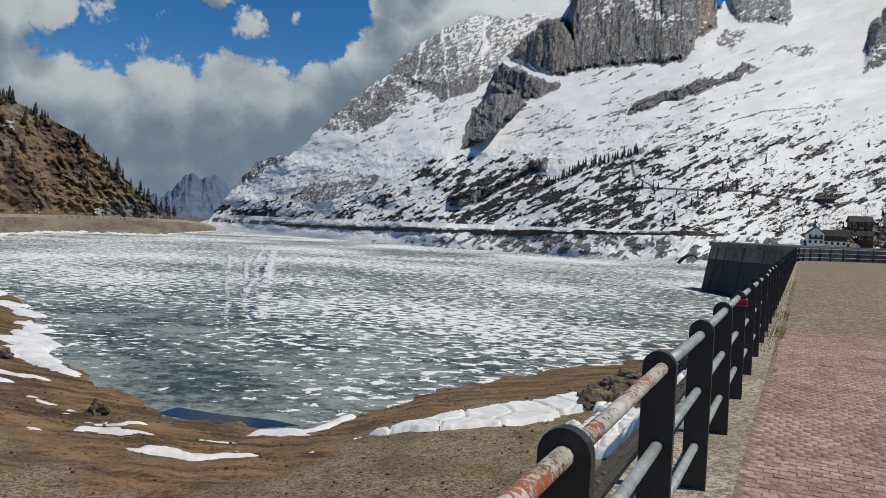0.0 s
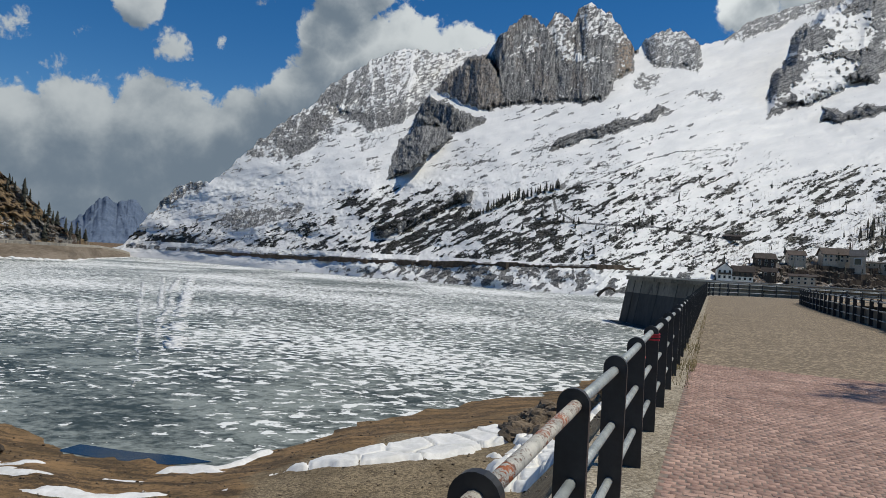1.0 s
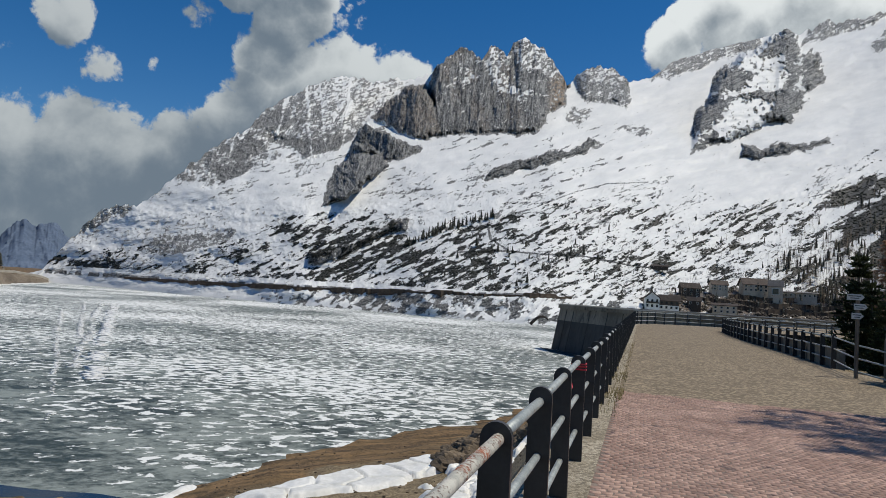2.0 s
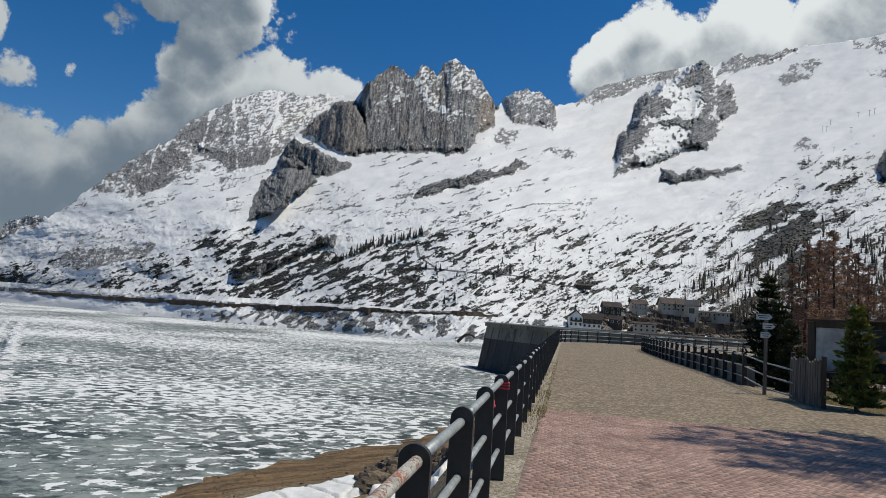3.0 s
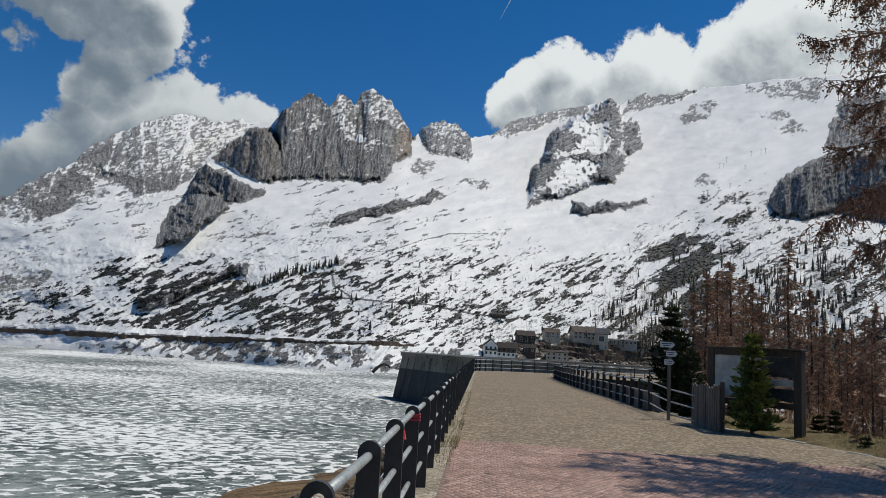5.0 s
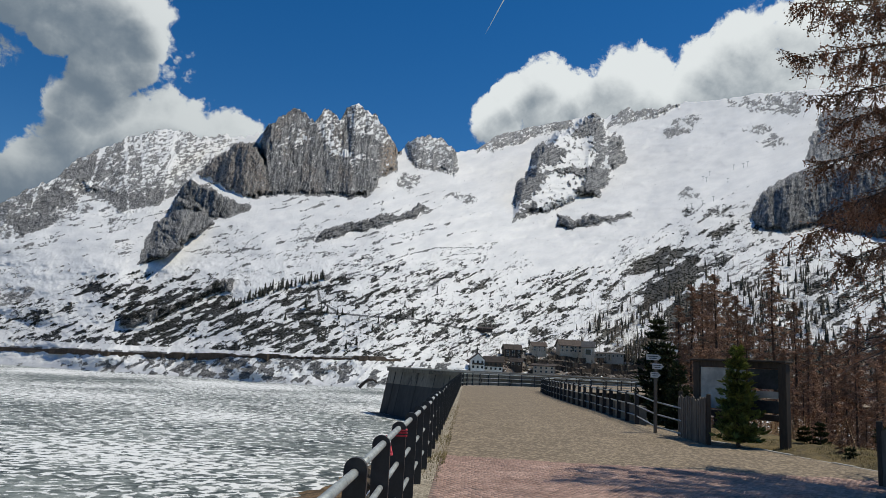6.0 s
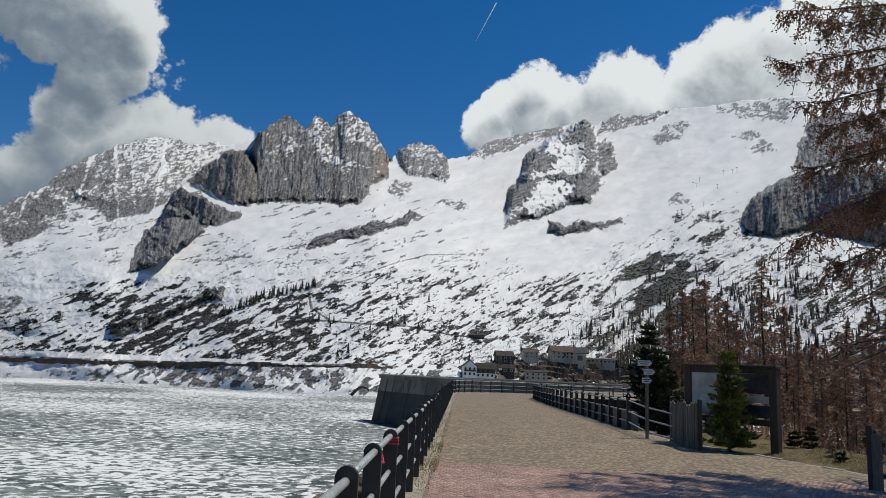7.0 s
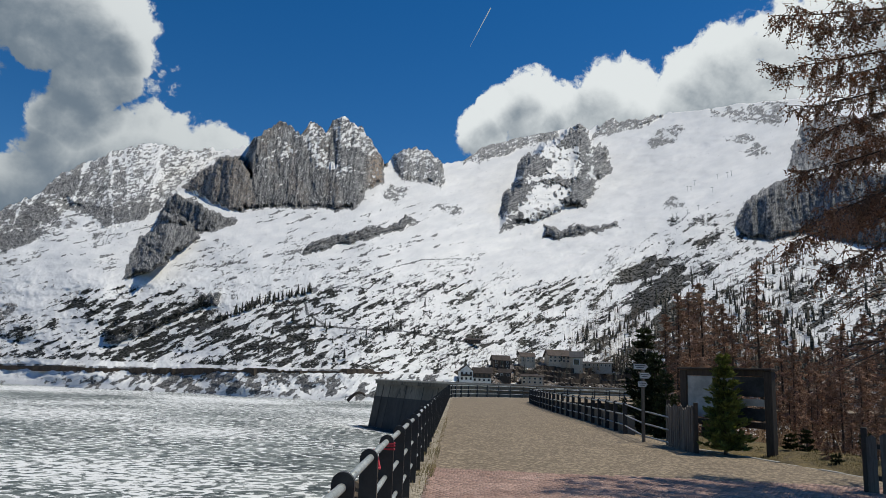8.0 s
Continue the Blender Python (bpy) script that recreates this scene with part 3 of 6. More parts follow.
horn = zone((30.0, 13.1), (30.2, 14.8), (31.2, 15.8), (31.4, 17.0), (32.0, 17.9), (33.4, 19.0), (35.3, 19.9), (36.4, 21), (37.2, 19.2), (38.6, 18.4), (39.2, 16.3), (38.0, 16.0), (37.9, 15.3), (36.8, 13.8), (35.4, 13.9), (34.3, 13.2), (32.4, 12.4), (30.1, 11.7))
ledge = zone((33.5, 11.3), (33.8, 12.4), (34.8, 12.0), (36.4, 12.4), (37.8, 12.2), (39.4, 12.7), (39.7, 12.2), (37.5, 11.8), (34.8, 11.2))
band = zone((13.7, 8.8), (14.6, 10.2), (15.9, 10.7), (17.3, 11.1), (19.2, 11.6), (21.1, 12.0), (22.3, 12.8), (23.0, 12.5), (22.1, 11.7), (20.2, 11.1), (18.8, 10.6), (16.5, 10.0), (14.9, 9.3))
cliff = zone((47.9, 12.1), (49.3, 14.0), (50.9, 15.2), (53.2, 15.6), (62, 15.2), (62, 9.5), (56, 10.3), (53.1, 11.2), (51.5, 10.9), (50.0, 10.8), (48.6, 11.3))
tower = zone((51.9, 15.8), (52.6, 17.6), (53.2, 19.2), (54.5, 19.7), (57, 18.8), (60, 17), (66, 16), (53.2, 15.7))
dome = zone((-17.0, 2.0), (-15.4, 4.5), (-14.6, 5.6), (-12.9, 5.4), (-12.9, 4.4), (-14.5, 3.5), (-15.9, 2.4))
far_crags = np.maximum(zone((26.6, 18.0), (31.2, 21), (34.6, 21), (34.6, 19.3), (31.7, 18.4), (28.9, 17.4), (26.9, 17.2)), zone((37.2, 19.0), (38, 22), (43.4, 22), (43.2, 20.5), (42.5, 20.2), (40.2, 19.6)))
minor = np.maximum.reduce([
    zone((41.4, 18.4), (42.5, 19.6), (44.3, 20.3), (44.7, 19.5), (43.8, 18.5), (42.5, 18.1)) - .12, zone((46.5, 20.8), (48.2, 20.9), (52.3, 20.9), (51.8, 18.9), (49.0, 19.6), (46.9, 20.2)) - .12,
    zone((47.7, 18.5), (49.0, 18.9), (50.1, 18.4), (49.0, 18.1)), zone((48.9, 17.6), (49.9, 18.0), (50.8, 17.2), (50.0, 17.0)), zone((42.9, 13.7), (43.6, 14.6), (44.5, 13.6)),
    zone((20.1, 14.2), (20.9, 15.2), (22.1, 14.9), (21.6, 13.6)), zone((24.8, 13.7), (26.3, 13.9), (27.2, 13.3), (25.4, 13.1))])
outcrop = zone((8.0, 5.8), (8.0, 4.7), (6.8, 4.6), (4.9, 3.3), (2.5, 1.9), (0.4, 1.4), (0.3, 2.5), (4.0, 3.5), (5.7, 4.7), (6.9, 5.5))
# bedding and growth rise gently to the right
AL, AC = AZ + 0.38 * EL, EL - 0.38 * AZ
ribs = fbm(AZ * 1.9 + wob * 1.2, EL * 0.75 + wob2, 6, 31, 0.55, True)

rock = np.zeros((ny, nx))
for sd, soft in ((spur, .12), (wedge, .12), (brown, .12), (bastion, .12), (ledge, .14), (band, .14), (cliff, .15), (tower, .12)):
    rock = np.maximum(rock, (.84 if sd is bastion else .95 if sd is brown else 1.15) * ease(sd, -soft, soft))
# snow lies on the crest, in the gullies and on the slanting ledges of the bastion, and along the top of the wedge
wall = np.maximum.reduce([ease(sd, -.1, .15) for sd in (spur, wedge, brown, bastion, cliff, tower)])
wall = np.maximum(wall, 0.5 * np.maximum.reduce([ease(sd, -.1, .2) for sd in (west_dark, knob, far_crags, minor)]))
crestsnow = fbm((AZ + EL * 0.9) * 2.6, (EL - AZ * 0.5) * 5.5, 6, 43, 0.64)
drifts = np.maximum.reduce([zone((15.7, 20.5), (16.7, 20.6), (19.9, 18.1), (19.3, 17.1), (17.8, 17.9), (16.4, 18.0)), zone((13.3, 18.8), (14.2, 18.4), (15.9, 16.9), (17.9, 16.1), (17.0, 15.5), (14.7, 16.1)),
                            zone((10.5, 16.4), (12.1, 17.9), (12.9, 17.2), (11.0, 16.2)), zone((13.6, 19.6), (15.2, 20.3), (15.4, 18.6), (14.4, 18.2))])
rock -= 0.62 * ease(crestsnow + 0.20 * ease(drifts, -.35, .25) + 0.05 * ease(EL, 16, 19.3), 0.69, 0.74) * ease(bastion, 0, .2)
rock -= 1.2 * ease(0.28 - np.abs(WY - line(WX, (3.9, 13.35), (5.9, 12.75), (8.9, 11.6))), -.08, .08) * ease(WX, 3.6, 4.0) * (1 - ease(WX, 8.8, 9.2))
rock = np.maximum(rock, (0.62 + 0.8 * (fbm((AZ - EL * .4) * 3.6, (EL + AZ * .5) * 5.5, 6, 45, 0.62) - .5) - 0.14 * ease(EL, 16.6, 18)) * ease(knob, -.1, .2))
# the horn: bare cliffs low on one side and along its sharp right edge, snow over the rest
bare_horn = np.maximum.reduce([zone(*c) for c in (
    [(29.8, 13.0), (30.0, 14.9), (31.3, 16.0), (33.0, 15.8), (32.1, 14.3), (30.9, 13.3)], [(31.0, 15.8), (31.2, 17.1), (32.2, 18.3), (34.4, 17.4), (33.5, 16.4), (31.8, 16.2)],
    [(34.6, 18.6), (36.4, 20.6), (37.2, 19.1), (37.4, 16.2), (37.9, 15.3), (36.8, 13.8), (35.0, 14.2), (35.9, 15.5), (36.7, 16.9), (36.3, 18.5)], [(37.3, 18.7), (38.6, 18.6), (39.3, 16.3), (38.0, 16.0), (37.4, 16.9)],
    [(33.2, 16.2), (35.4, 16.1), (36.6, 15.3), (35.6, 15.3), (33.7, 15.7)], [(30.1, 11.7), (31.2, 13.2), (32.9, 12.8), (35.4, 13.8), (33.6, 12.6), (31.9, 12.2)])])
speck = fbm((AZ - EL * .3) * 3.8, (EL + AZ * .3) * 6, 6, 44, 0.62)
rock = np.maximum(rock, (1.05 * ease(bare_horn + (speck - .5) * 1.3, -.14, .16)) * ease(horn, -.15, .05))
rock = np.maximum(rock, 0.7 * ease(speck, .60, .66) * ease(horn, 0, .2))
fall = fbm((AZ + 0.30 * EL) * 4.6 + wob, EL * 1.7, 6, 51, 0.64)
cross = fbm((AZ - EL * 0.3) * 1.9, (EL + AZ * 0.22) * 5.5, 6, 52, 0.62)
mixed_face = 0.53 + 0.55 * (fall - 0.5) + 0.45 * (cross - 0.5) + 0.34 * ease(west_dark, -.25, .2) + 0.5 * (fbm(AZ * .5, EL * .6, 3, 53) - .5)
mixed_face -= 0.10 * ease(EL, 13.0, 15.0) * ease(AZ, -1.5, 1.0)
# steep couloirs filled with snow
for foot_az, head_az, wide in ((-0.05, -0.8, .10), (-3.2, -2.0, .13), (1.2, 0.3, .08), (2.3, 2.6, .10), (-6.2, -4.9, .08)):
    lane = line(EL, (8, foot_az - .3), (10, foot_az), (15, head_az)) + wob * .35
    mixed_face -= 0.5 * np.exp(-((AZ - lane) / wide) ** 2) * ease(EL, 8.5, 10)
rock = np.maximum(rock, mixed_face * ease(wall_west, -.1, .2))
rock = np.maximum(rock, (0.60 + .6 * (cross - .5) + .4 * (fall - .5)) * ease(far_crags, -.15, .2))
rock = np.maximum(rock, (0.52 + 1.2 * (cross - .5) + 0.4 * (speck - .5)) * ease(minor, -.2, .12))
rock = np.maximum(rock, (0.38 + 0.35 * ribs) * ease(dome, -.15, .2))
rock = np.maximum(rock, (0.85 + 0.9 * (speck - .5)) * ease(outcrop, -.15, .1))
# thin bare ribs that rise across the slopes, most of them low down and towards the far end of the lake
lower = ease(line(AZ, (-21, 4), (-10, 6.0), (0, 7.0), (10, 8.0), (16, 8.2), (24, 9.5), (32, 8.2), (44, 12)) + wob - EL, -0.4, 1.2)
far_end = (1 - ease(AZ, -4, 1)) * ease(line(AZ, (-21, 1), (-14, 2.6), (-8.3, 5.0), (-3.5, 5.2), (0, 5)) - EL, -.5, .6)
patchy = fbm(AL * 0.35, AC * 1.1, 4, 29, 0.55)
below = 1 - ease(EL, 10.5, 12.5)
glacier = ease(AZ, 23, 27) * (1 - ease(AZ, 46, 49)) * ease(EL - line(AZ, (23, 11), (30, 9.5), (36, 9.0), (46, 13.2)), -.5, .8)
ribbing = (1.5 * (patchy - .5) + 0.08 * lower + 0.12 * far_end) * below * (1 - .9 * glacier) * ease(EL, -1.0, 0.3)
rock = np.maximum(rock, np.clip(ribbing, 0, .28))
left_cliff = zone((-12.5, 1.4), (-11, 2.9), (-9.6, 2.9), (-8.4, 3.3), (-6.7, 3.5), (-5.5, 3.9), (-5.5, 3.2), (-6.1, 2.5), (-8.2, 1.8), (-10, 1.4))
rock = np.maximum(rock, (.60 + .5 * (speck - .5)) * ease(left_cliff, -.15, .2))
islets = fbm(AL * 0.8, AC * 4.2, 6, 25, 0.58)
rock = np.maximum(rock, 0.75 * ease(islets, 0.66, 0.70) * ease(EL, 4, 7) * (1 - ease(EL, 13, 15)) * (1 - 0.85 * ease(AZ, 24, 28) * (1 - ease(AZ, 44, 47))))
road_el = line(AZ, (-21, -.35), (-7, -.40), (-2.5, -.34), (2, -.30), (5.5, -.25), (11, -.07), (20, 0.2), (30, 0.3))
rock = np.maximum(rock, ease(0.13 - np.abs(EL - road_el + wob2 * 0.15), -.05, .05) * (1 - ease(AZ, 20, 23)) * ease(fbm(AZ * 2, AZ * 0, 3, 61), 0.3, 0.45))
scar = ease(fbm((AZ - EL * 0.9) * 2.4, (AZ * .6 + EL * 2) * 1.1, 5, 64, 0.6) + 0.12 * ease(AZ, 2, 6) * (1 - ease(AZ, 13, 17)), 0.53, 0.60) * ease(EL, -2.3, -1.6) * (1 - ease(EL - road_el, -0.25, 0.0)) * ease(AZ, -9, 4)
rock = np.maximum(rock, 0.95 * scar)
track = np.minimum(np.abs(inside(AZ, EL, [(14.5, 5.7), (14.75, 4.5), (16.2, 3.7), (14.85, 4.5)])), np.abs(EL - line(AZ, (12, 3.25), (16.2, 3.6), (19.2, 3.5), (22.5, 3.5), (25.8, 3.0), (28.8, 2.8))) + 9 * (np.abs(AZ - 20.4) > 8.5))
upper = np.abs(EL - line(AZ, (15, 6.1), (18.2, 7.2), (21.3, 8.55), (23.8, 9.3), (27, 9.5))) + 9 * (np.abs(AZ - 21) > 6)
rock = np.maximum(rock, np.maximum(0.85 * ease(0.075 - track, -.03, .03), 0.62 * ease(0.05 - upper, -.03, .03)))
village = inside(AZ, EL, [(27, -1.5), (29, 0.9), (33, 1.9), (38, 1.6), (42, 1.6), (46, 2.4), (62, 3.0), (62, -2), (27, -2)])
rock = np.maximum(rock, (0.72 + 1.2 * (fbm(AZ * 1.6, EL * 5.0, 5, 66) - 0.5)) * ease(village + wob2, -.2, .4))
rock = np.clip(rock, 0, 1.25)

# dwarf pine: dense on the low ridge and on the knoll under the cliff, in loose clumps between
PINE_TOP = [(-18, 1.0), (-12, 1.7), (-9, 1.4), (-6.5, 2.6), (-3.7, 4.0), (-1.9, 4.9), (1, 5.9), (6.8, 6.4), (8, 5.4), (8.8, 4.6), (10.4, 5.2), (14.6, 6.5), (17, 7.8), (20, 8.4), (26, 8.6), (31, 7.8), (36, 8.4), (39, 9.2), (42, 11.6), (45, 13.4), (48, 13.4), (50, 9.8), (60, 9.5)]
PINE_MANY = [(-18, .52), (-10, .58), (-2, .60), (6, .54), (12, .54), (15, .40), (18, .33), (24, .28), (30, .25), (36, .28), (38.5, .46), (41, .80), (44, .74), (47.5, .48), (52, .40), (60, .35)]


def pine_clumps(a, e):
    big_ = ease(a, 37, 39.5)
    small = fbm((a + 0.55 * e) * 1.25, (e - 0.55 * a) * 4.4, 5, 121, 0.62)
    return small * (1 - big_) + big_ * (0.35 * small + 0.65 * fbm((a + 0.6 * e) * 0.8, (e - 0.6 * a) * 2.1, 5, 124, 0.6))


PINE_RANK = np.sort(pine_clumps(*np.random.RandomState(6).uniform(-18, 60, (2, 40000))))


def pine_growth(a, e):
    """How firmly dwarf pine holds a place: above nought within a clump."""
    top_ = np.interp(a, *np.array(PINE_TOP).T)
    many = np.interp(a, *np.array(PINE_MANY).T) * ease(top_ - e + 1.4 * (fbm(a * .5, e * .8, 3, 122) - .5), -.4, 1.6)
    many = many * (0.30 + 1.05 * ease(fbm(a * 0.42 - e * 0.25, e * 0.8 - a * 0.22, 4, 123), .36, .62))
    many = np.where(e < line(a, (-18, 0.1), (20, .3), (24, 0.2), (60, 0.2)), 0, many)
    return pine_clumps(a, e) - np.interp(1 - many, np.linspace(0, 1, 40000), PINE_RANK) - .3 * (many < .02)


growth = np.clip(0.45 + 3.2 * pine_growth(AZ, EL), 0, 1)
# sunlight on the bastion's right edge is painted warm; the buttress is brown rock
warm = np.maximum(ease(bastion, 0.05, .3) * ease(AZ, 18.4, 19.6) * (1 - ease(EL, 17, 18)) * 0.9, 0.35 * ease(brown, 0, .3))
warm = np.maximum(warm, 0.25 * ease(fbm(AZ * 0.8, EL * 0.35, 3, 71), 0.55, 0.7) * ease(bastion, 0, .3) + 0.8 * ease(village, 0, .3))

# snow slopes grow smoothly outwards; rock faces rise almost straight from their feet
levels = np.linspace(-4, 26, 600)
ramp = np.tan(np.radians(np.maximum(np.maximum(23, levels + 8.5), 36 * ease(-levels, -.4, .4)))) - np.tan(np.radians(levels))
run = np.cumsum(1 / np.cos(np.radians(levels)) ** 2 / ramp * np.radians(levels[1] - levels[0]))


def snow_r(e):
    return shore_r * np.exp(np.interp(e, levels, run) - np.interp(low, levels, run))


th = np.radians(EL)
# higher up the mountain turns to face the lake's near end
R = snow_r(EL) * np.minimum(shore_r.min() / shore_r, 1.0) ** (0.45 * ease(EL, -1, 12) * (1 - ease(az, 10, 18)))
stand = np.zeros((ny, nx))


def foot_of(sd, rounds=30):
    """The height at which a rock face leaves the snow, column by column."""
    e = np.where(sd > 0, EL, 99).min(0)
    ok = e < 90
    e = np.interp(np.arange(nx), np.nonzero(ok)[0], e[ok])
    for k in range(rounds):
        e[1:-1] = (e[:-2] + 2 * e[1:-1] + e[2:]) / 4
    return e


for sd, rise, soft, swell in ((wall_west, 0.70, 1.5, 0.0), (bastion, 0.30, 0.4, 0.004), (brown, 0.25, 0.4, 0.004), (knob, 0.5, 0.5, 0.0), (cliff, 0.22, 0.4, 0.006), (tower, 0.6, 0.6, 0.0), (wedge, 0.2, 0.2, 0.0),
                              (horn, 0.42, 0.6, 0.0), (dome, 0.65, 0.6, 0.0), (ledge, 0.15, 0.2, 0.0), (band, 0.15, 0.15, 0.0), (outcrop, 0.15, 0.15, 0.0), (far_crags, 0.7, 0.4, 0.0)):
    w = ease(sd + wob2 * 0.2, 0, soft)
    foot = foot_of(sd, 1500 if sd is wall_west else 30)
    R = R * (1 - w) + w * np.minimum(R, snow_r(foot + rise * np.maximum(EL - foot, 0)) * np.minimum(shore_r.min() / shore_r, 1.0) ** (0.45 * ease(foot, -1, 12) * (1 - ease(az, 10, 18)))) * (1 - swell * np.sqrt(np.maximum(sd, 0)))
    if sd is not wall_west:
        stand = np.maximum(stand, ease(sd, -.05, .3))
# the horn is a blunt ridge, one side turned to the sun
ridge_az = line(EL, (12.5, 35.4), (20.3, 36.6)) + wob * .6
R = R * (1 - 0.045 * ease(horn, 0, .4) * np.clip(1 - np.where(AZ < ridge_az, (ridge_az - AZ) / 5.5, (AZ - ridge_az) / 1.6), 0, 1))
# the spur's arete: a dark side and a side turned to the sun
arete = line(EL, (6.1, 2.7), (8, 3.6), (11.1, 3.8)) + wob2
R = R * (1 - 0.085 * ease(spur, -.05, .25) * np.clip(1 - np.where(AZ < arete, (arete - AZ) / 1.7, (AZ - arete) / 3.0), 0, 1))
stand = np.maximum(stand, ease(spur, -.05, .3))
stand *= np.where(horn > 0, 0.15 + 0.85 * ease(rock, .3, .6), 1.0)
# gullies between the bastion's towers
for foot_az, head_az, width, depth in ((9.9, 9.3, .16, .004), (14.6, 13.4, .22, .006), (17.4, 15.5, .25, .006)):
    lane = line(EL, (12.4, foot_az), (19.5, head_az)) + wob * .5
    R = R * (1 + depth * np.exp(-((AZ - lane) / width) ** 2) * ease(bastion, 0, .3))
relief = stand * ((ribs - 0.5) * -0.008 + (fbm(AZ * 0.8 + wob * 0.8, EL * 0.3, 4, 81, 0.5, True) - 0.5) * -0.007 + (fbm(AZ * 4.2, EL * 0.7, 4, 82, 0.5, True) - 0.5) * -0.009 + (fbm(AL * 2.0, AC * 5.0, 4, 89, 0.5) - 0.5) * 0.003)
face = np.maximum(ease(wall_west, 0, .5), ease(far_crags, 0, .3) * .6)
relief = relief + face * (1 - stand) * ((fbm(AZ * 0.9 - EL * 0.3, EL * 0.6 + AZ * 0.2, 4, 83, 0.5, True) - 0.5) * -0.022 + (cross - .5) * 0.004 + (fall - .5) * 0.003)
calm = (1 - stand) * (1 - ease(wall_west, -.3, .2))
relief = relief + calm * ((fbm(AZ * 0.28 - EL * 0.3, EL * 0.55 + AZ * 0.10, 3, 84, 0.4) - 0.5) * 0.036 + (fbm(AL * 0.9, AC * 2.2, 5, 87) - 0.5) * (0.004 + 0.005 * lower))
relief = relief + glacier * calm * (fbm(AZ * .30 + wob * .5, EL * 1.5, 3, 88) - .5) * .024
relief = relief + (fbm(AZ * 4, EL * 4, 4, 85) - 0.5) * 0.004 * lower * calm
relief = relief + ease(EL, -3, -1) * (1 - ease(EL, 0, .4)) * (fbm(AZ * 1.2 - EL, EL * 0.6, 4, 86, 0.5, True) - 0.5) * -0.010
relief *= ease(EL - low, 0, 1.0)
R = R * (1 + relief)
P = np.stack([R * np.sin(np.radians(AZ)), R * np.cos(np.radians(AZ)), EYE + R * np.tan(th)], -1)
# the far side falls away behind the crest
back = []
for far, drop in ((1.03, 0.98), (1.12, 0.86), (1.35, 0.5), (1.6, 0.0)):
    q = P[-1] * (far, far, 1)
    q[:, 2] = np.where(q[:, 2] > 0, q[:, 2] * drop, q[:, 2] - 12)
    back.append(q)
full = np.concatenate([P, np.array(back)], 0)
pad = lambda v: np.concatenate([v, np.repeat(v[-1:], 4, 0)], 0)
mountain = sheet("mountain", full, M["mountain"], {"rock": pad(rock), "warm": pad(warm), "wall": pad(wall), "growth": pad(growth)})
mapped = mountain.data.attributes.new("layers", "FLOAT_VECTOR", "POINT")
mapped.data.foreach_set("vector", pad(np.stack([AZ, EL, 0 * AZ], -1)).reshape(-1).astype(np.float32))
tagged(mountain, "snow-covered limestone mountain with grey cliffs above a frozen lake", "mountain", kind="structure")


def on_slope(a, e):
    """The place on the mountain's face at azimuth a and elevation e (arrays)."""
    i = np.clip(np.round((a - az[0]) / (az[1] - az[0])).astype(int), 0, nx - 1)
    j = np.clip(np.round((e - low[i]) / (top[i] - low[i]) * (ny - 1)).astype(int), 0, ny - 1)
    return P[j, i], R[j, i]


# ---- the shore road's dark retaining wall ----
wa = np.linspace(-13, 21.5, 160)
we = line(wa, (-13, -.42), (-7, -.41), (-2.5, -.35), (2, -.31), (5.5, -.26), (11, -.08), (21.5, 0.22))
wp, wr = on_slope(wa, we)
wh = wr * line(wa, (-13, .0003), (0, .0010), (6, .0028), (14, .0042), (20, .0035), (21.5, .003)) * (0.15 + 0.9 * ease(fbm(wa * 1.1, wa * 0, 4, 97), .38, .62))
front = wp * (0.994, 0.994, 1.0)
shore_wall = sheet("shore_road", np.stack([front - (0, 0, 1.2), front + np.stack([0 * wh, 0 * wh, wh * .9], -1), wp + np.stack([0 * wh, 0 * wh, wh], -1)], 0), M["dirt"], smooth=False)
tagged(shore_wall, "dark retaining wall of the road along the far shore", "wall", kind="structure")


# ---- brown hillside on the other shore, its bare bank, and the blue mountains beyond ----
hn, hm = 330, 190
haz = np.linspace(-48, -17.6, hn)
htop = line(haz, (-48, 13.5), (-36, 9.6), (-32.2, 7.7), (-30.5, 6.8), (-27.7, 5.6), (-24.7, 2.8), (-22.8, 1.1), (-21.2, .05), (-20, -.45), (-18.3, -.75), (-17.6, -1.0))
htop = htop + (fbm(haz * 1.5, haz * 0, 4, 90) - 0.5) * 0.35 * ease(htop, -.3, 1)
hr = line(haz, (-48, 120), (-35, 165), (-32, 183), (-28.6, 216), (-21.9, 226), (-18.3, 301), (-17.6, 330))
hlow = np.degrees(np.arctan2(WATER - .3 - EYE, hr))
HS = np.linspace(0, 1, hm)[:, None]
HA = np.broadcast_to(haz, (hm, hn))
HE = hlow + (htop - hlow) * HS
hth = np.radians(HE)
hbank = HE < -0.62 + 0.1 * (fbm(HA * 2, HA * 0, 3, 91) - .5)
hsl = np.where(HE < -1.0, 22.0, np.where(HE < -0.55, 14.0, 36.0))
hrate = 1 / np.cos(hth) ** 2 / (np.tan(np.radians(hsl)) - np.tan(hth))
HR = hr * np.exp(np.concatenate([np.zeros((1, hn)), np.cumsum(0.5 * (hrate[1:] + hrate[:-1]) * np.diff(hth, axis=0), 0)], 0))
HR *= 1 + ease(HE, -.6, .6) * ((fbm(HA * 0.8 + HE * 0.5, HE * 0.7, 5, 92, 0.5, True) - .5) * -0.045 + (fbm(HA * 4, HE * 4, 4, 93) - .5) * 0.02)
HP = np.stack([HR * np.sin(np.radians(HA)), HR * np.cos(np.radians(HA)), EYE + HR * np.tan(hth)], -1)
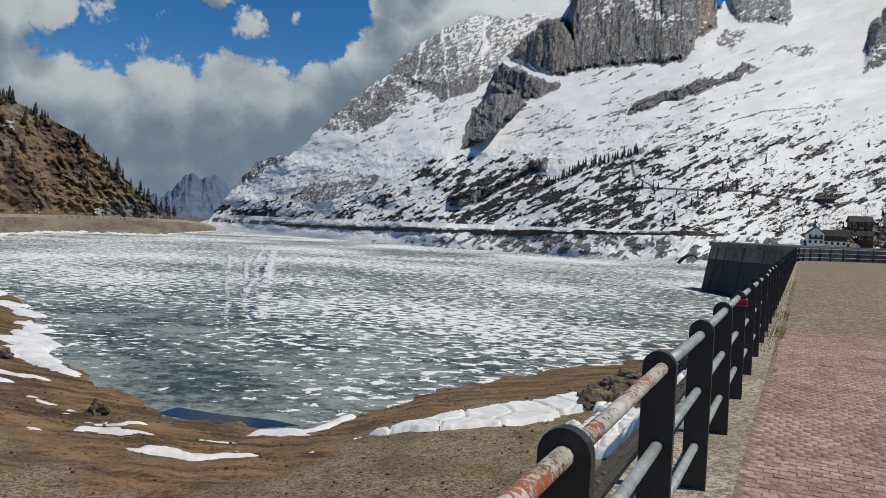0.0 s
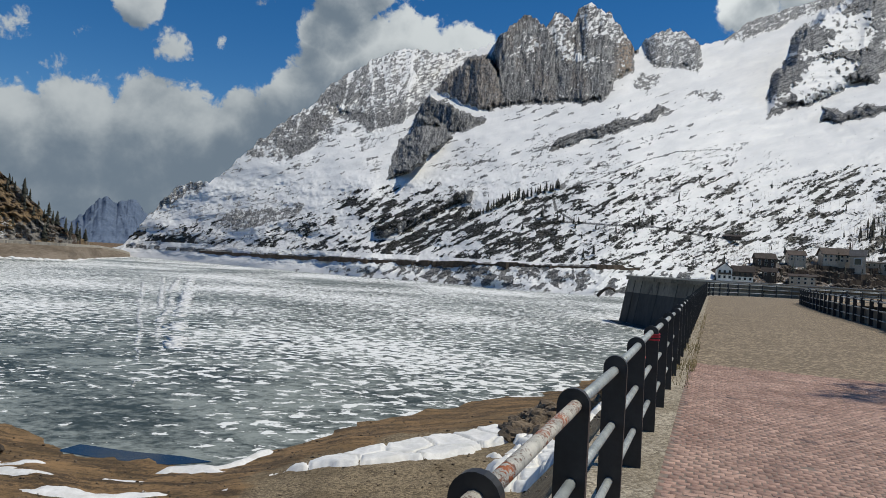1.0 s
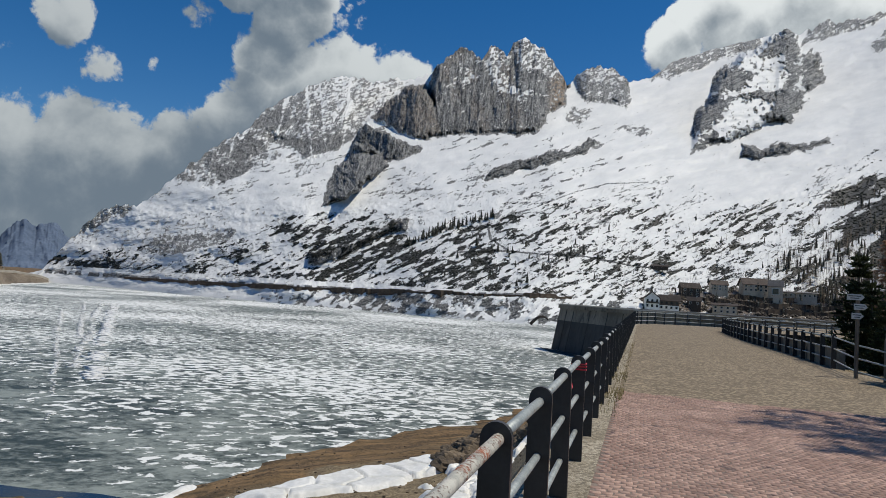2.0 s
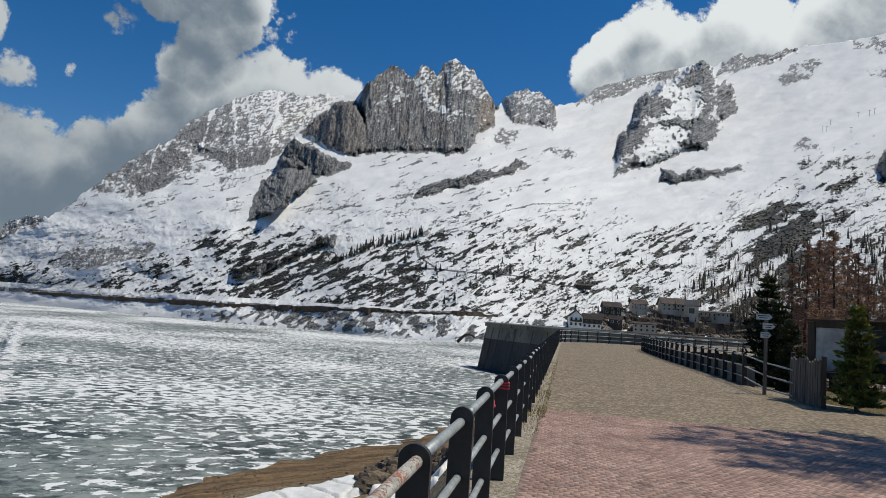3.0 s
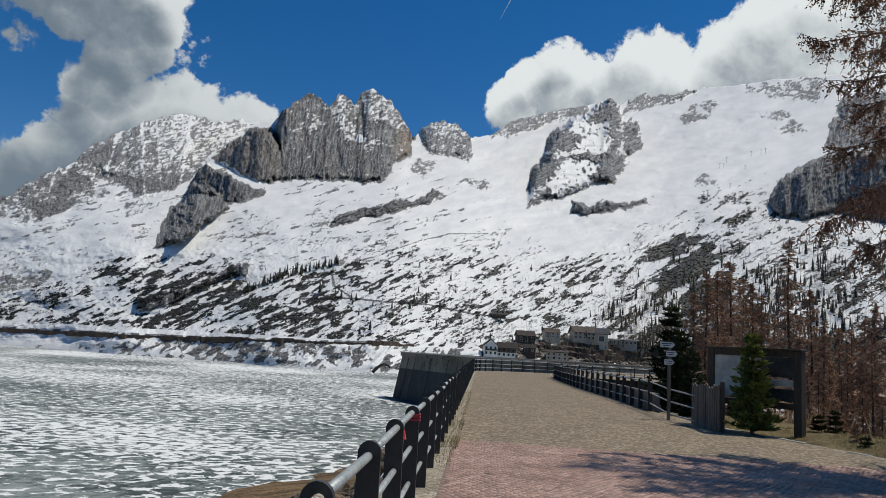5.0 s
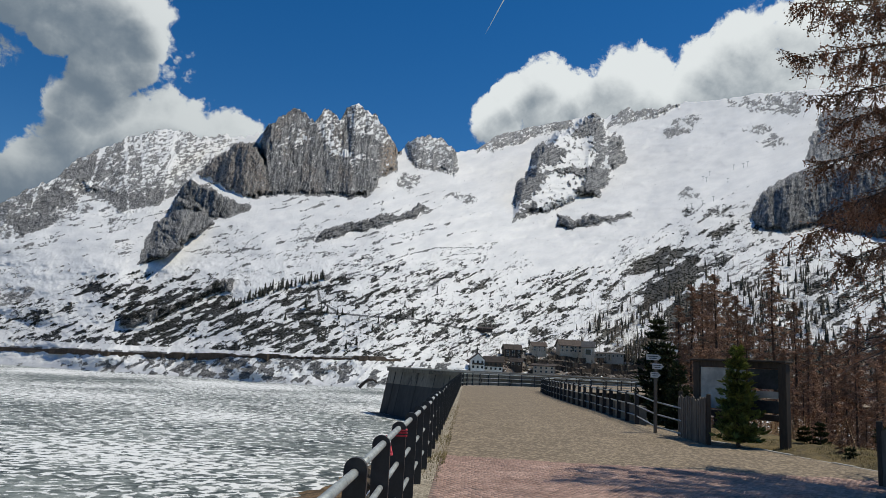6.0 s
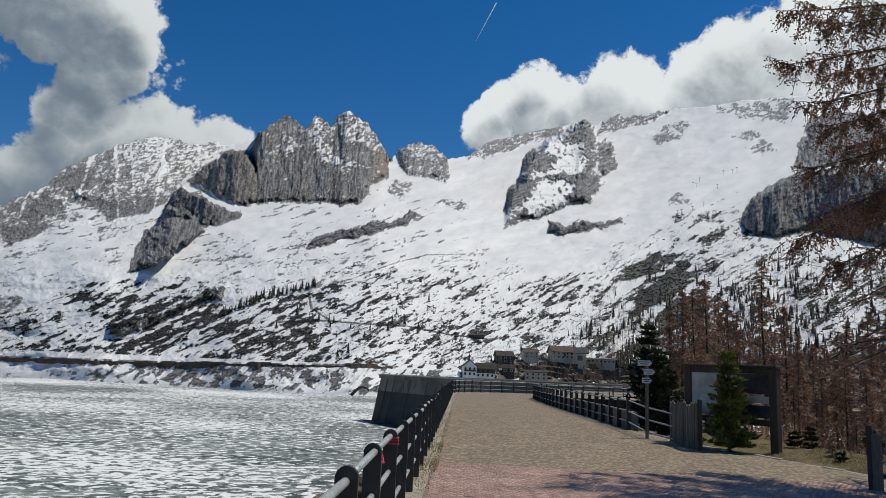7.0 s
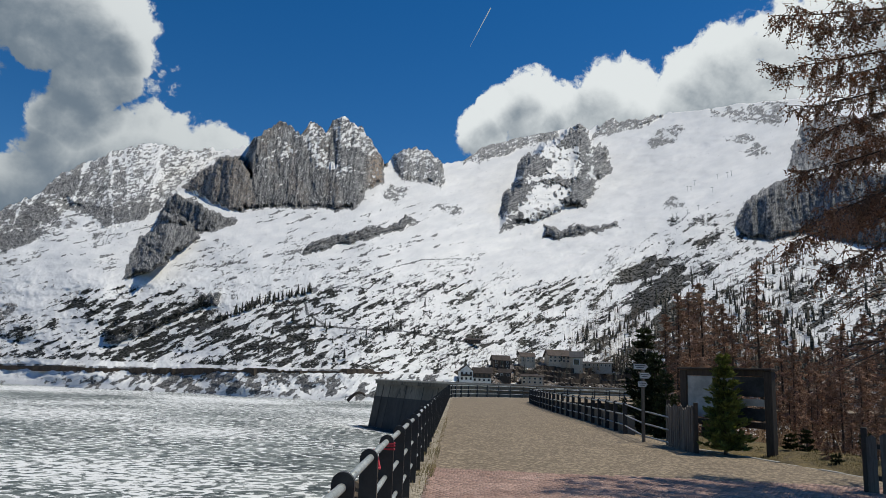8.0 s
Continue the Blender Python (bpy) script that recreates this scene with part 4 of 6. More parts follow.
scree = ease(inside(HA, HE, [(-26.3, -.4), (-25.2, 0.9), (-23.6, 1.2), (-21, -.4)]) + (fbm(HA * 2, HE * 2, 4, 94) - .5) * .8, -.2, .4)
hb = HP[-1] * (1.3, 1.3, 1.0)
hb[:, 2] = np.where(hb[:, 2] > 10, hb[:, 2] * 0.3, -9)
hill = sheet("hillside", np.concatenate([HP, hb[None]], 0), [M["hill"], M["shorebank"]], attrs={"scree": np.concatenate([scree, scree[-1:]], 0)}, which=np.concatenate([hbank[:-1, :-1], hbank[-1:, :-1]], 0).astype(int))
# the cart track along the foot of the hill
track_el = line(haz, (-48, -.75), (-32, -.60), (-25.8, -.47), (-20, -.52), (-18, -.78))
edge_ = np.array([[np.interp(track_el[i], HE[:, i], HP[:, i, k]) for k in range(3)] for i in range(hn)])
wide_ = np.linalg.norm(edge_[:, :2], axis=1)[:, None]
out_ = edge_ * (1 + 2.0 / wide_)
cart = sheet("cart_track", np.stack([edge_ * (1 - 1.4 / wide_) + (0, 0, -1.0), edge_ * (1 - 1.4 / wide_) + (0, 0, .30), out_ * (1, 1, 0) + edge_ * (0, 0, 1) + (0, 0, .42)], 0), M["track"], smooth=False)
tagged(cart, "pale cart track along the foot of the hill", "track", kind="structure")
tagged(hill, "brown grassy hillside with scattered rock above a bare bank", "hill", kind="structure")

bn = 240
baz = np.linspace(-27, -13, bn)
btop = line(baz, (-27, 0.5), (-22.9, .9), (-22.4, 1.4), (-21.8, 1.1), (-20.9, 2.0), (-20.05, 2.85), (-18.6, 3.0), (-17.6, 3.0), (-16.7, 1.7), (-15, .6), (-13, 0)) + (fbm(baz * 2.2, baz * 0, 5, 95, .6) - .5) * 0.9
BS = np.linspace(0, 1, 60)[:, None]
BE = -0.4 + (btop + 0.4) * BS
BR = 2600 * (1 + 0.25 * BS) * (1 + (fbm(np.broadcast_to(baz, BE.shape) * 1.1 + BS * 1.2, BS * 3.4 - np.broadcast_to(baz, BE.shape) * .4, 5, 96, 0.55, True) - .5) * -0.028)
BA = np.radians(np.broadcast_to(baz, BE.shape))
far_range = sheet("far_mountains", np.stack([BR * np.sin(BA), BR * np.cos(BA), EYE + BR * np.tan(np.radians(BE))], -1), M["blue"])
tagged(far_range, "distant rocky mountains tinted blue as by haze beyond the lake", "mountain", kind="structure")

# ---- ground: one sheet from the road's bank over the shore and lake bed out to the horizon ----
RAIL_A, RAIL_D = np.array((0.35, 1.92)), np.array((0.4536, 0.8912))
BEND = 58.0


def rail_coords(x, y):
    """Distance along the railing and to its right, in metres."""
    u, v = x - RAIL_A[0], y - RAIL_A[1]
    return u * RAIL_D[0] + v * RAIL_D[1], u * RAIL_D[1] - v * RAIL_D[0]


def shore_y(x):
    return line(x, (-60, 85), (-33, 53), (-24, 42), (-20.5, 36.5), (-16.5, 29.7), (-11.9, 25.4), (-9, 23), (-5.6, 21), (-3.7, 21.9), (-.5, 26.6), (3.1, 30.8), (6.8, 33.5), (12.5, 38.6), (17.5, 42.5), (24, 50))


def right_edge(along):
    return line(along, (-12, 16), (4, 13.5), (9.5, 10.6), (14, 9.2), (19, 7.6), (24, 6.75), (40, 7.1), (54, 7.8))


def turf_width(along):
    return line(along, (4, .5), (10, .8), (12.5, 1.5), (14.5, 2.3), (22, 2.4))


def ground_z(x, y):
    along, right = rail_coords(x, y)
    inland = (shore_y(x) - y) * 0.75 + (fbm(x * 0.35, y * 0.35, 4, 101) - 0.5) * 2.2
    shore = WATER + np.where(inland > 0, 0.15 * np.minimum(inland, 5) + 0.10 * np.maximum(np.minimum(inland - 5, 9), 0), 0.12 * np.maximum(inland, -20))
    shore = shore + (fbm(x * 1.3, y * 1.3, 4, 102) - 0.5) * 0.16
    bank = -0.02 - 1.25 * np.maximum(-right - 0.42, 0)
    z = np.where(right < -0.42, np.maximum(shore, bank), -0.08)
    brink = right_edge(along) + turf_width(along) + .35
    out = np.where((right > brink) & (along > -5), -0.12 - 0.62 * np.maximum(right - brink, 0) * ease(along, 5, 10), z)
    out = np.maximum(out, -7.5)
    z = np.maximum(out, -12)
    past = along > BEND - 1.5
    z = np.where(past, np.where(right < 3, WATER - 3, np.minimum(z, -0.3)), z)
    return z


ga = np.radians(np.linspace(-180, 180, 520, endpoint=False))
gr = np.concatenate([np.geomspace(0.6, 45, 170), np.geomspace(46, 4500, 40)])
GX, GY = gr[:, None] * np.sin(ga), gr[:, None] * np.cos(ga)
GZ = ground_z(GX, GY)
GZ = np.where(gr[:, None] > 110, np.minimum(GZ, -8.0), GZ)
inland_ = (shore_y(GX) - GY) * 0.75
mud = ease(6.5 - inland_ + 5.0 * (fbm(GX * .25, GY * .25, 4, 103) - .5), 0, 4.0)
ground = sheet("ground", np.stack([GX, GY, GZ], -1), M["gravel"], {"mud": mud}, wrap=True)
tagged(ground, "gravel and bare earth shore sloping down to the lake", "ground", kind="structure")

lx, ly = np.meshgrid(np.linspace(-420, 120, 60), np.linspace(10, 620, 60))
lake = sheet("water", np.stack([lx, ly, np.full(lx.shape, WATER)], -1), M["ice"])
tagged(lake, "frozen lake with grey melting ice and strips of old snow", "lake", kind="structure")

# ---- road, railing and dam ----
def at_rail(along, right, z=0.0):
    p = RAIL_A + along * RAIL_D
    return Vector((p[0] + right * RAIL_D[1], p[1] - right * RAIL_D[0], z))


TURN_R = 12.0
TURN_C = at_rail(BEND, TURN_R)


def rail_point(dist, offset=0.0):
    """A place on the left railing's line: straight to the bend, then round it."""
    if dist <= BEND:
        return at_rail(dist, offset)
    a = (dist - BEND) / TURN_R
    r = TURN_R - offset
    c, s_ = math.cos(a), math.sin(a)
    left = Vector((-RAIL_D[1], RAIL_D[0], 0))
    ahead = Vector((RAIL_D[0], RAIL_D[1], 0))
    if a > 1.35:
        extra = (a - 1.35) * TURN_R
        a = 1.35
        c, s_ = math.cos(a), math.sin(a)
        return TURN_C + left * (r * c) + ahead * (r * s_) + (ahead * c - left * s_) * extra
    return TURN_C + left * (r * c) + ahead * (r * s_)


# the far stretch, tan setts
rows_ = []
for along in np.linspace(12.2, 54, 60):
    rows_.append([at_rail(along, r) for r in np.linspace(0.22, right_edge(along), 14)])
for k in range(1, 30):
    d = 54 + k * 1.6
    rows_.append([rail_point(d, r) for r in np.linspace(0.22, 8.4, 14)])
road = sheet("road", np.array([[tuple(p) for p in r] for r in rows_]), M["asphalt"])
tagged(road, "tan sett-paved road along the crest of the dam", "road", kind="structure")
rows_ = [[at_rail(along, r, -0.0025) for r in np.linspace(0.22, right_edge(along), 12)] for along in np.linspace(-14, 12.25, 30)]
pavement = sheet("pavement", np.array([[tuple(p) for p in r] for r in rows_]), M["joint"])
tagged(pavement, "pink porphyry sett paving with sandy joints", "pavement", kind="structure")
rows_ = [[rail_point(d, r, ) + Vector((0, 0, 0.006)) for r in (-0.45, -0.2, 0.0, 0.236)] for d in np.linspace(-8, 85, 120)]
verge = sheet("verge", np.array([[tuple(p) for p in r] for r in rows_]), M["strip"])
tagged(verge, "narrow gravel verge under the railing", "verge", kind="structure")

POST_H, STEP = 1.10, 1.465


def make_post(m, rusty):
    """Flat black steel post with a round head and three rails that run on to the next."""
    top_ = empty("railing_section", (0, 0, 0), "black steel railing post with three tube rails", "railing", "railing along the lake side")
    bm = bmesh.new()
    w, t, pts = 0.075, 0.022, []
    pts += [(-w, 0.0), (w, 0.0), (w, POST_H - w)]
    pts += [(w * math.cos(a), POST_H - w + w * math.sin(a)) for a in np.linspace(0, math.pi, 11)[1:-1]]
    pts += [(-w, POST_H - w)]
    front = [bm.verts.new((x, -t, z)) for x, z in pts]
    rear = [bm.verts.new((x, t, z)) for x, z in pts]
    bm.faces.new(front)
    bm.faces.new(rear[::-1])
    for i in range(len(pts)):
        j = (i + 1) % len(pts)
        bm.faces.new((front[j], front[i], rear[i], rear[j]))
    part("post", bm, M["black"], top_)
    for z, r in ((POST_H - 0.085, 0.030), (0.66, 0.026), (0.30, 0.026)):
        bm = bmesh.new()
        tube(bm, (0, t * 0.9, z), (0, STEP - t * 0.9, z), r, sides=10)
        part("rail", bm, M["rusty"] if rusty and z > 1 else M["galv"], top_, "rust-streaked top tube" if rusty and z > 1 else "", True)
    top_.matrix_world = m
    return top_


HEADING = math.degrees(math.atan2(-RAIL_D[0], RAIL_D[1]))
rng = random.Random(5)
first = make_post(pose(0, 0, 0), True)
plain = make_post(pose(0, 0, 0), False)
n_posts = int((BEND + 34) / STEP)
for k in range(-2, n_posts):
    d = k * STEP
    p, q = rail_point(d), rail_point(d + STEP)
    heading = math.degrees(math.atan2(-(q.x - p.x), q.y - p.y))
    m = pose(p.x, p.y, 0, rng.uniform(-.6, .6), rng.uniform(-.8, .8), heading)
    if k == 0:
        first.matrix_world = m
    elif k == 1:
        plain.matrix_world = m
    else:
        copy_thing(first if k < 1 else plain, m)

# dam: battered upstream face with a dark tide mark, parapet along the crest
face = [(75, 83), (52, 86), (40, 88), (33, 87), (33.5, 83.5), (34.6, 76), (36.4, 68), (39.5, 61)]
out = [Vector((x, y, 0)) for x, y in face]


def dam_row(z, push):
    row = []
    for i, p in enumerate(out):
        a, b = out[max(i - 1, 0)], out[min(i + 1, len(out) - 1)]
        d = (b - a).normalized()
        n = Vector((d.y, -d.x, 0))
        n = -n if n.dot(Vector((50, 70, 0)) - p) > 0 else n
        row.append(tuple(p + n * push + Vector((0, 0, z))))
    return row


dam = empty("dam", (36, 80, WATER), "curved concrete dam wall with a dark tide mark", "dam")
DI = Matrix.Translation((-36, -80, -WATER))
for name, lo, hi, mat in (("lower_face", -8, -1.0, "wetwall"), ("upper_face", -1.0, 0.55, "damface")):
    lower_row, upper_row = dam_row(lo, (1.0 - lo) * 0.2), dam_row(hi, (1.0 - hi) * 0.2)
    vs = lower_row + upper_row
    n = len(out)
    ob = mesh_thing(name, vs, [(i, i + 1, n + i + 1, n + i) for i in range(n - 1)], M[mat], dam)
    ob.matrix_local = DI
for name, lo, hi, a, b, mat in (("parapet", 0.55, 1.0, 0.45, -0.45, "damface"), ("coping", 0.98, 1.1, 0.6, -0.6, "concrete")):
    vs = dam_row(lo, a) + dam_row(hi, a) + dam_row(hi, b) + dam_row(lo, b)
    n = len(out)
    fs = []
    for k in range(4):
        fs += [(k * n + i, k * n + i + 1, ((k + 1) % 4) * n + i + 1, ((k + 1) % 4) * n + i) for i in range(n - 1)]
    ob = mesh_thing(name, vs, fs, M[mat], dam)
    ob.matrix_local = DI
# joints between the cast blocks
for i in range(3, len(out) - 1):
    n_ = max(2, int((out[i + 1] - out[i]).length / 2.6))
    for k in range(n_):
        ends = []
        for z_ in (-7.5, 0.5):
            row = dam_row(z_, (1.0 - z_) * 0.2 + .02)
            ends.append(Vector(row[i]).lerp(Vector(row[i + 1]), k / n_))
        bm = bmesh.new()
        tube(bm, ends[0], ends[1], .05, sides=4)
        ob = part("joint", bm, M["wetwall"], dam)
        ob.matrix_local = DI
ring_ = dam_row(WATER + .015, 1.2)
rim = dam_row(WATER + .015, 3.2)
ob = mesh_thing("wet_rim", ring_[3:] + rim[3:], [(i, i + 1, len(out) - 3 + i + 1, len(out) - 3 + i) for i in range(len(out) - 4)], M["wetwall"], dam)
ob.matrix_local = DI
ob = mesh_thing("crest", dam_row(-0.06, -0.3) + [(52, 45, -0.06), (75, 40, -0.06)], [tuple(range(len(out) + 2))], M["asphalt"], dam)
ob.matrix_local = DI

# ---- growth on the slopes ----
def lumps(centres, sizes, seed, flat=0.6, spread=0.35, far=False):
    """Many uneven low-poly clumps in one mesh: vertices and faces."""
    bm = bmesh.new()
    bmesh.ops.create_icosphere(bm, subdivisions=1, radius=1)
    base = np.array([v.co[:] for v in bm.verts])
    tri = np.array([[v.index for v in f.verts] for f in bm.faces])
    bm.free()
    if far:
        base = np.array([(1, 0, 0), (0, 1, 0), (-1, 0, 0), (0, -1, 0), (0, 0, 1), (0, 0, -1)], float)
        tri = np.array([(0, 1, 4), (1, 2, 4), (2, 3, 4), (3, 0, 4), (1, 0, 5), (2, 1, 5), (3, 2, 5), (0, 3, 5)])
    r = np.random.RandomState(seed)
    n = len(centres)
    k = 1 + spread * (r.rand(n, len(base)) * 2 - 1)
    turn = r.rand(n) * 6.283
    c, s_ = np.cos(turn)[:, None], np.sin(turn)[:, None]
    sx, sy = 0.7 + 0.8 * r.rand(n)[:, None], 0.7 + 0.8 * r.rand(n)[:, None]
    bx, by = base[:, 0] * k * sx, base[:, 1] * k * sy
    v = np.stack([bx * c - by * s_, bx * s_ + by * c, base[:, 2] * k * flat], -1) * np.asarray(sizes)[:, None, None] + np.asarray(centres)[:, None, :]
    f = tri[None] + (np.arange(n) * len(base))[:, None, None]
    return v.reshape(-1, 3), f.reshape(-1, 3)


def fast_mesh(name, v, f, mat, kind="stuff", label="", category=""):
    me = bpy.data.meshes.new(name)
    me.vertices.add(len(v))
    me.vertices.foreach_set("co", np.asarray(v, np.float32).reshape(-1))
    f = np.asarray(f, np.int32)
    me.loops.add(f.size)
    me.loops.foreach_set("vertex_index", f.reshape(-1))
    me.polygons.add(len(f))
    me.polygons.foreach_set("loop_start", np.arange(0, f.size, f.shape[1], dtype=np.int32))
    me.materials.append(mat)
    me.update(calc_edges=True)
    me.validate()
    return tagged(new(name, me), label, category, kind=kind)


rs = np.random.RandomState(8)
ca, ce = rs.uniform(-18, 60, 420000), rs.uniform(0.0, 14.0, 420000)
hold = pine_growth(ca, ce)
keep = (hold + rs.normal(0, .05, len(ca)) > 0.035) & (rs.rand(len(ca)) < 0.36)
bp, br = on_slope(ca[keep], ce[keep])
v, f = lumps(bp, (0.0006 + 0.0013 * rs.rand(len(bp)) ** 2) * br, 9, 0.75, 0.6, True)
fast_mesh("dwarf_pines", v, f, M["mugo"], label="dark dwarf pine thickets scattered over the snowy slope", category="shrubs")

# single dark conifers and bare larches along the foot of the slope
def spires(at, height, seed, tiers=4, sides=6, slim=0.16):
    """Small far conifers: ragged stacked cones on a stem, joined in one mesh."""
    r = np.random.RandomState(seed)
    vs, fs = [], []
    n0 = 0
    for p, h in zip(at, height):
        w = h * slim * r.uniform(0.8, 1.25)
        for k in range(tiers):
            z0, z1 = h * (0.08 + 0.80 * k / tiers), h * min(1.0, 0.08 + 0.80 * (k + 1.9) / tiers)
            rad = w * (1 - 0.82 * k / tiers)
            a0 = r.rand() * 6.28
            ring = [(p[0] + rad * r.uniform(.6, 1.25) * math.cos(a0 + 6.283 * i / sides), p[1] + rad * r.uniform(.6, 1.25) * math.sin(a0 + 6.283 * i / sides), p[2] + z0 + h * r.uniform(-.03, .03)) for i in range(sides)]
            vs += ring + [(p[0], p[1], p[2] + z1)]
            fs += [(n0 + i, n0 + (i + 1) % sides, n0 + sides) for i in range(sides)]
            n0 += sides + 1
    return np.array(vs), np.array(fs)


def bare_trees(at, height, seed):
    """Leafless far larches: stem and short drooping limbs as thin blades with three sides."""
    r = np.random.RandomState(seed)
    vs, fs = [], []
    def blade(a, b, w):
        n0 = len(vs)
        for i in range(3):
            t = 2.094 * i
            vs.append((a[0] + w * math.cos(t), a[1] + w * math.sin(t), a[2]))
        vs.append(tuple(b))
        fs.extend([(n0, n0 + 1, n0 + 3), (n0 + 1, n0 + 2, n0 + 3), (n0 + 2, n0, n0 + 3)])
    for p, h in zip(at, height):
        blade(p, p + np.array((r.uniform(-.02, .02) * h, r.uniform(-.02, .02) * h, h)), h * 0.011)
        for k in range(16):
            z = h * r.uniform(0.2, 0.95)
            a = r.rand() * 6.283
            l = h * 0.17 * (1.1 - z / h) + h * 0.02
            blade(p + np.array((0, 0, z)), p + np.array((l * math.cos(a), l * math.sin(a), z + l * r.uniform(-.25, .35))), h * 0.008)
    return np.array(vs), np.array(fs)


ta, te = rs.uniform(2, 60, 9000), rs.uniform(0.2, 9.5, 9000)
dens = line(ta, (2, .05), (10, .10), (16, .16), (25, .16), (33, .25), (38, .6), (42, .95), (60, 1.0)) * np.where(te < line(ta, (2, 5), (25, 7), (36, 6.5), (44, 9), (60, 9)), 1, 0.0) * (1.1 - te / 12)
dens *= 0.35 + 1.1 * ease(fbm(ta * 0.9, te * 1.4, 3, 131), 0.4, 0.65)
sel = rs.rand(len(ta)) < dens * 0.62
tp, tr_ = on_slope(ta[sel], te[sel])
tall = tr_ * rs.uniform(0.006, 0.015, len(tp)) * (1 + 0.5 * ease(ta[sel], 34, 40)) * (1 + 0.7 * ease(ta[sel], 36, 46) * ease(4 - te[sel], 0, 2))
wa_ = rs.uniform(35.5, 53, 4400)
we_ = line(wa_, (35.5, .6), (40, .9), (48, .6), (53, .6)) + rs.rand(4400) ** 1.5 * line(wa_, (35.5, 2.2), (38, 4.2), (43, 5.5), (48, 6.5), (53, 7.5))
wk_ = fbm(wa_ * 0.8, we_ * 1.2, 3, 133) > 0.44
xp, xr = on_slope(wa_[wk_], we_[wk_])
va_, ve_ = rs.uniform(27.5, 40, 240), rs.uniform(-.3, 1.9, 240)
vp, vr = on_slope(va_, ve_)
vp = vp * (.975, .975, 1)
tp, tall = np.concatenate([tp, xp, vp]), np.concatenate([tall, xr * rs.uniform(.011, .022, len(xp)), vr * rs.uniform(.008, .017, len(vp))])
where_ = np.concatenate([ta[sel], wa_[wk_], va_])
green = rs.rand(len(tp)) < 0.13 + 0.2 * ease(where_, 40, 46)
v, f = bare_trees(tp[~green], tall[~green], 14)
fast_mesh("larch_wood", v, f, M["larchfar"], label="bare brown larches scattered along the foot of the slope", category="trees")
v, f = spires(tp[green], tall[green] * 0.8, 15, 4, 6, .14)
fast_mesh("spruce_wood", v, f, M["conifer"], label="dark green spruces scattered among the larches", category="trees")
# a file of dark conifers on the low ridge, and those of the brown hillside
ra = np.concatenate([np.linspace(8, 15, 44) + rs.uniform(-.1, .1, 44), rs.uniform(10, 24, 22)])
re_ = np.concatenate([line(ra[:44], (8, 3.4), (11, 4.9), (13, 5.6), (15, 6.2)) + rs.uniform(-.15, .15, 44), rs.uniform(0.6, 4.0, 22)])
rp, rr = on_slope(ra, re_)
ha_, hs_ = rs.uniform(-46, -20, 460), rs.rand(460) ** 0.55
hi_ = np.clip(((ha_ - haz[0]) / (haz[1] - haz[0])).astype(int), 0, hn - 1)
hj_ = np.clip(((0.34 + 0.66 * hs_) * (hm - 1)).astype(int), 0, hm - 1)
hp = HP[hj_, hi_]
ok_ = (HE[hj_, hi_] > -0.3) & ((hs_ > 0.80) | (rs.rand(460) < 0.16)) & (fbm(ha_ * .9, hs_ * 4, 3, 142) > .42)
v, f = spires(np.concatenate([rp, hp[ok_]]), np.concatenate([rr * rs.uniform(.008, .017, len(rr)), rs.uniform(2.2, 5.2, ok_.sum())]), 16, 10, 7, 0.19)
fast_mesh("dark_conifers", v, f, M["conifer"], label="dark conifers along the ridge and on the brown hillside", category="trees")
hs2 = rs.rand(1500)
ha2 = rs.uniform(-46, -20, 1500)
i2 = np.clip(((ha2 - haz[0]) / (haz[1] - haz[0])).astype(int), 0, hn - 1)
j2 = np.clip((hs2 * (hm - 1)).astype(int), 0, hm - 1)
ok2 = (HE[j2, i2] > -.3) & (fbm(ha2 * 0.8, HE[j2, i2] * 1.2, 3, 141) > 0.5)
v, f = lumps(HP[j2, i2][ok2], rs.uniform(0.25, 0.9, ok2.sum()), 17, 0.6, 0.5, True)
fast_mesh("heath_bushes", v, f, M["dirt"], label="low brown heath bushes on the hillside", category="shrubs")
# patches of old snow left on the brown hillside and along its shore
v, f = [], []
sp, ss = [], []
for a_, e_, n_, w_ in ((-31.6, 5.6, 9, 1.3), (-29.7, -.1, 8, .5), (-29.2, .8, 5, .4), (-25.7, 0.9, 8, .7), (-26.0, .1, 8, .8), (-25.9, -.2, 5, .6), (-30.5, 6.3, 4, .8)):
    for k in range(n_ * 4):
        i = int(np.clip((a_ + rs.uniform(-.28, .28) - haz[0]) / (haz[1] - haz[0]), 0, hn - 1))
        j = int(np.clip((e_ + rs.uniform(-.3, .3) - hlow[i]) / (htop[i] - hlow[i]) * (hm - 1), 0, hm - 1))
        sp.append(HP[j, i])
        ss.append(w_ * rs.uniform(.2, .5))
for a_ in np.linspace(-36, -17.8, 150):
    i = int(np.clip((a_ - haz[0]) / (haz[1] - haz[0]), 0, hn - 1))
    sp.append(HP[int(rs.randint(1, 5)), i] * (0.995, 0.995, 1))
    ss.append(rs.uniform(.6, 1.8))
v, f = lumps(np.array(sp), np.array(ss), 18, 0.35)
fast_mesh("snow_remnants", v, f, M["snow"], label="patches of old snow on the hillside and along its shore", category="snow")

# bare scrub round the hamlet and under the larches
sa_, se_ = rs.uniform(26, 62, 16000), rs.uniform(-0.6, 2.6, 16000)
okk = (fbm(sa_ * 1.1, se_ * 3.0, 3, 145) > .50 - .1 * ease(sa_, 38, 44)) & (se_ < line(sa_, (26, .3), (31, 1.2), (40, 1.6), (62, 2.6)))
scp, scr = on_slope(sa_[okk], se_[okk])
v, f = lumps(scp, scr * rs.uniform(.0012, .0036, okk.sum()), 146, .75, .5, True)
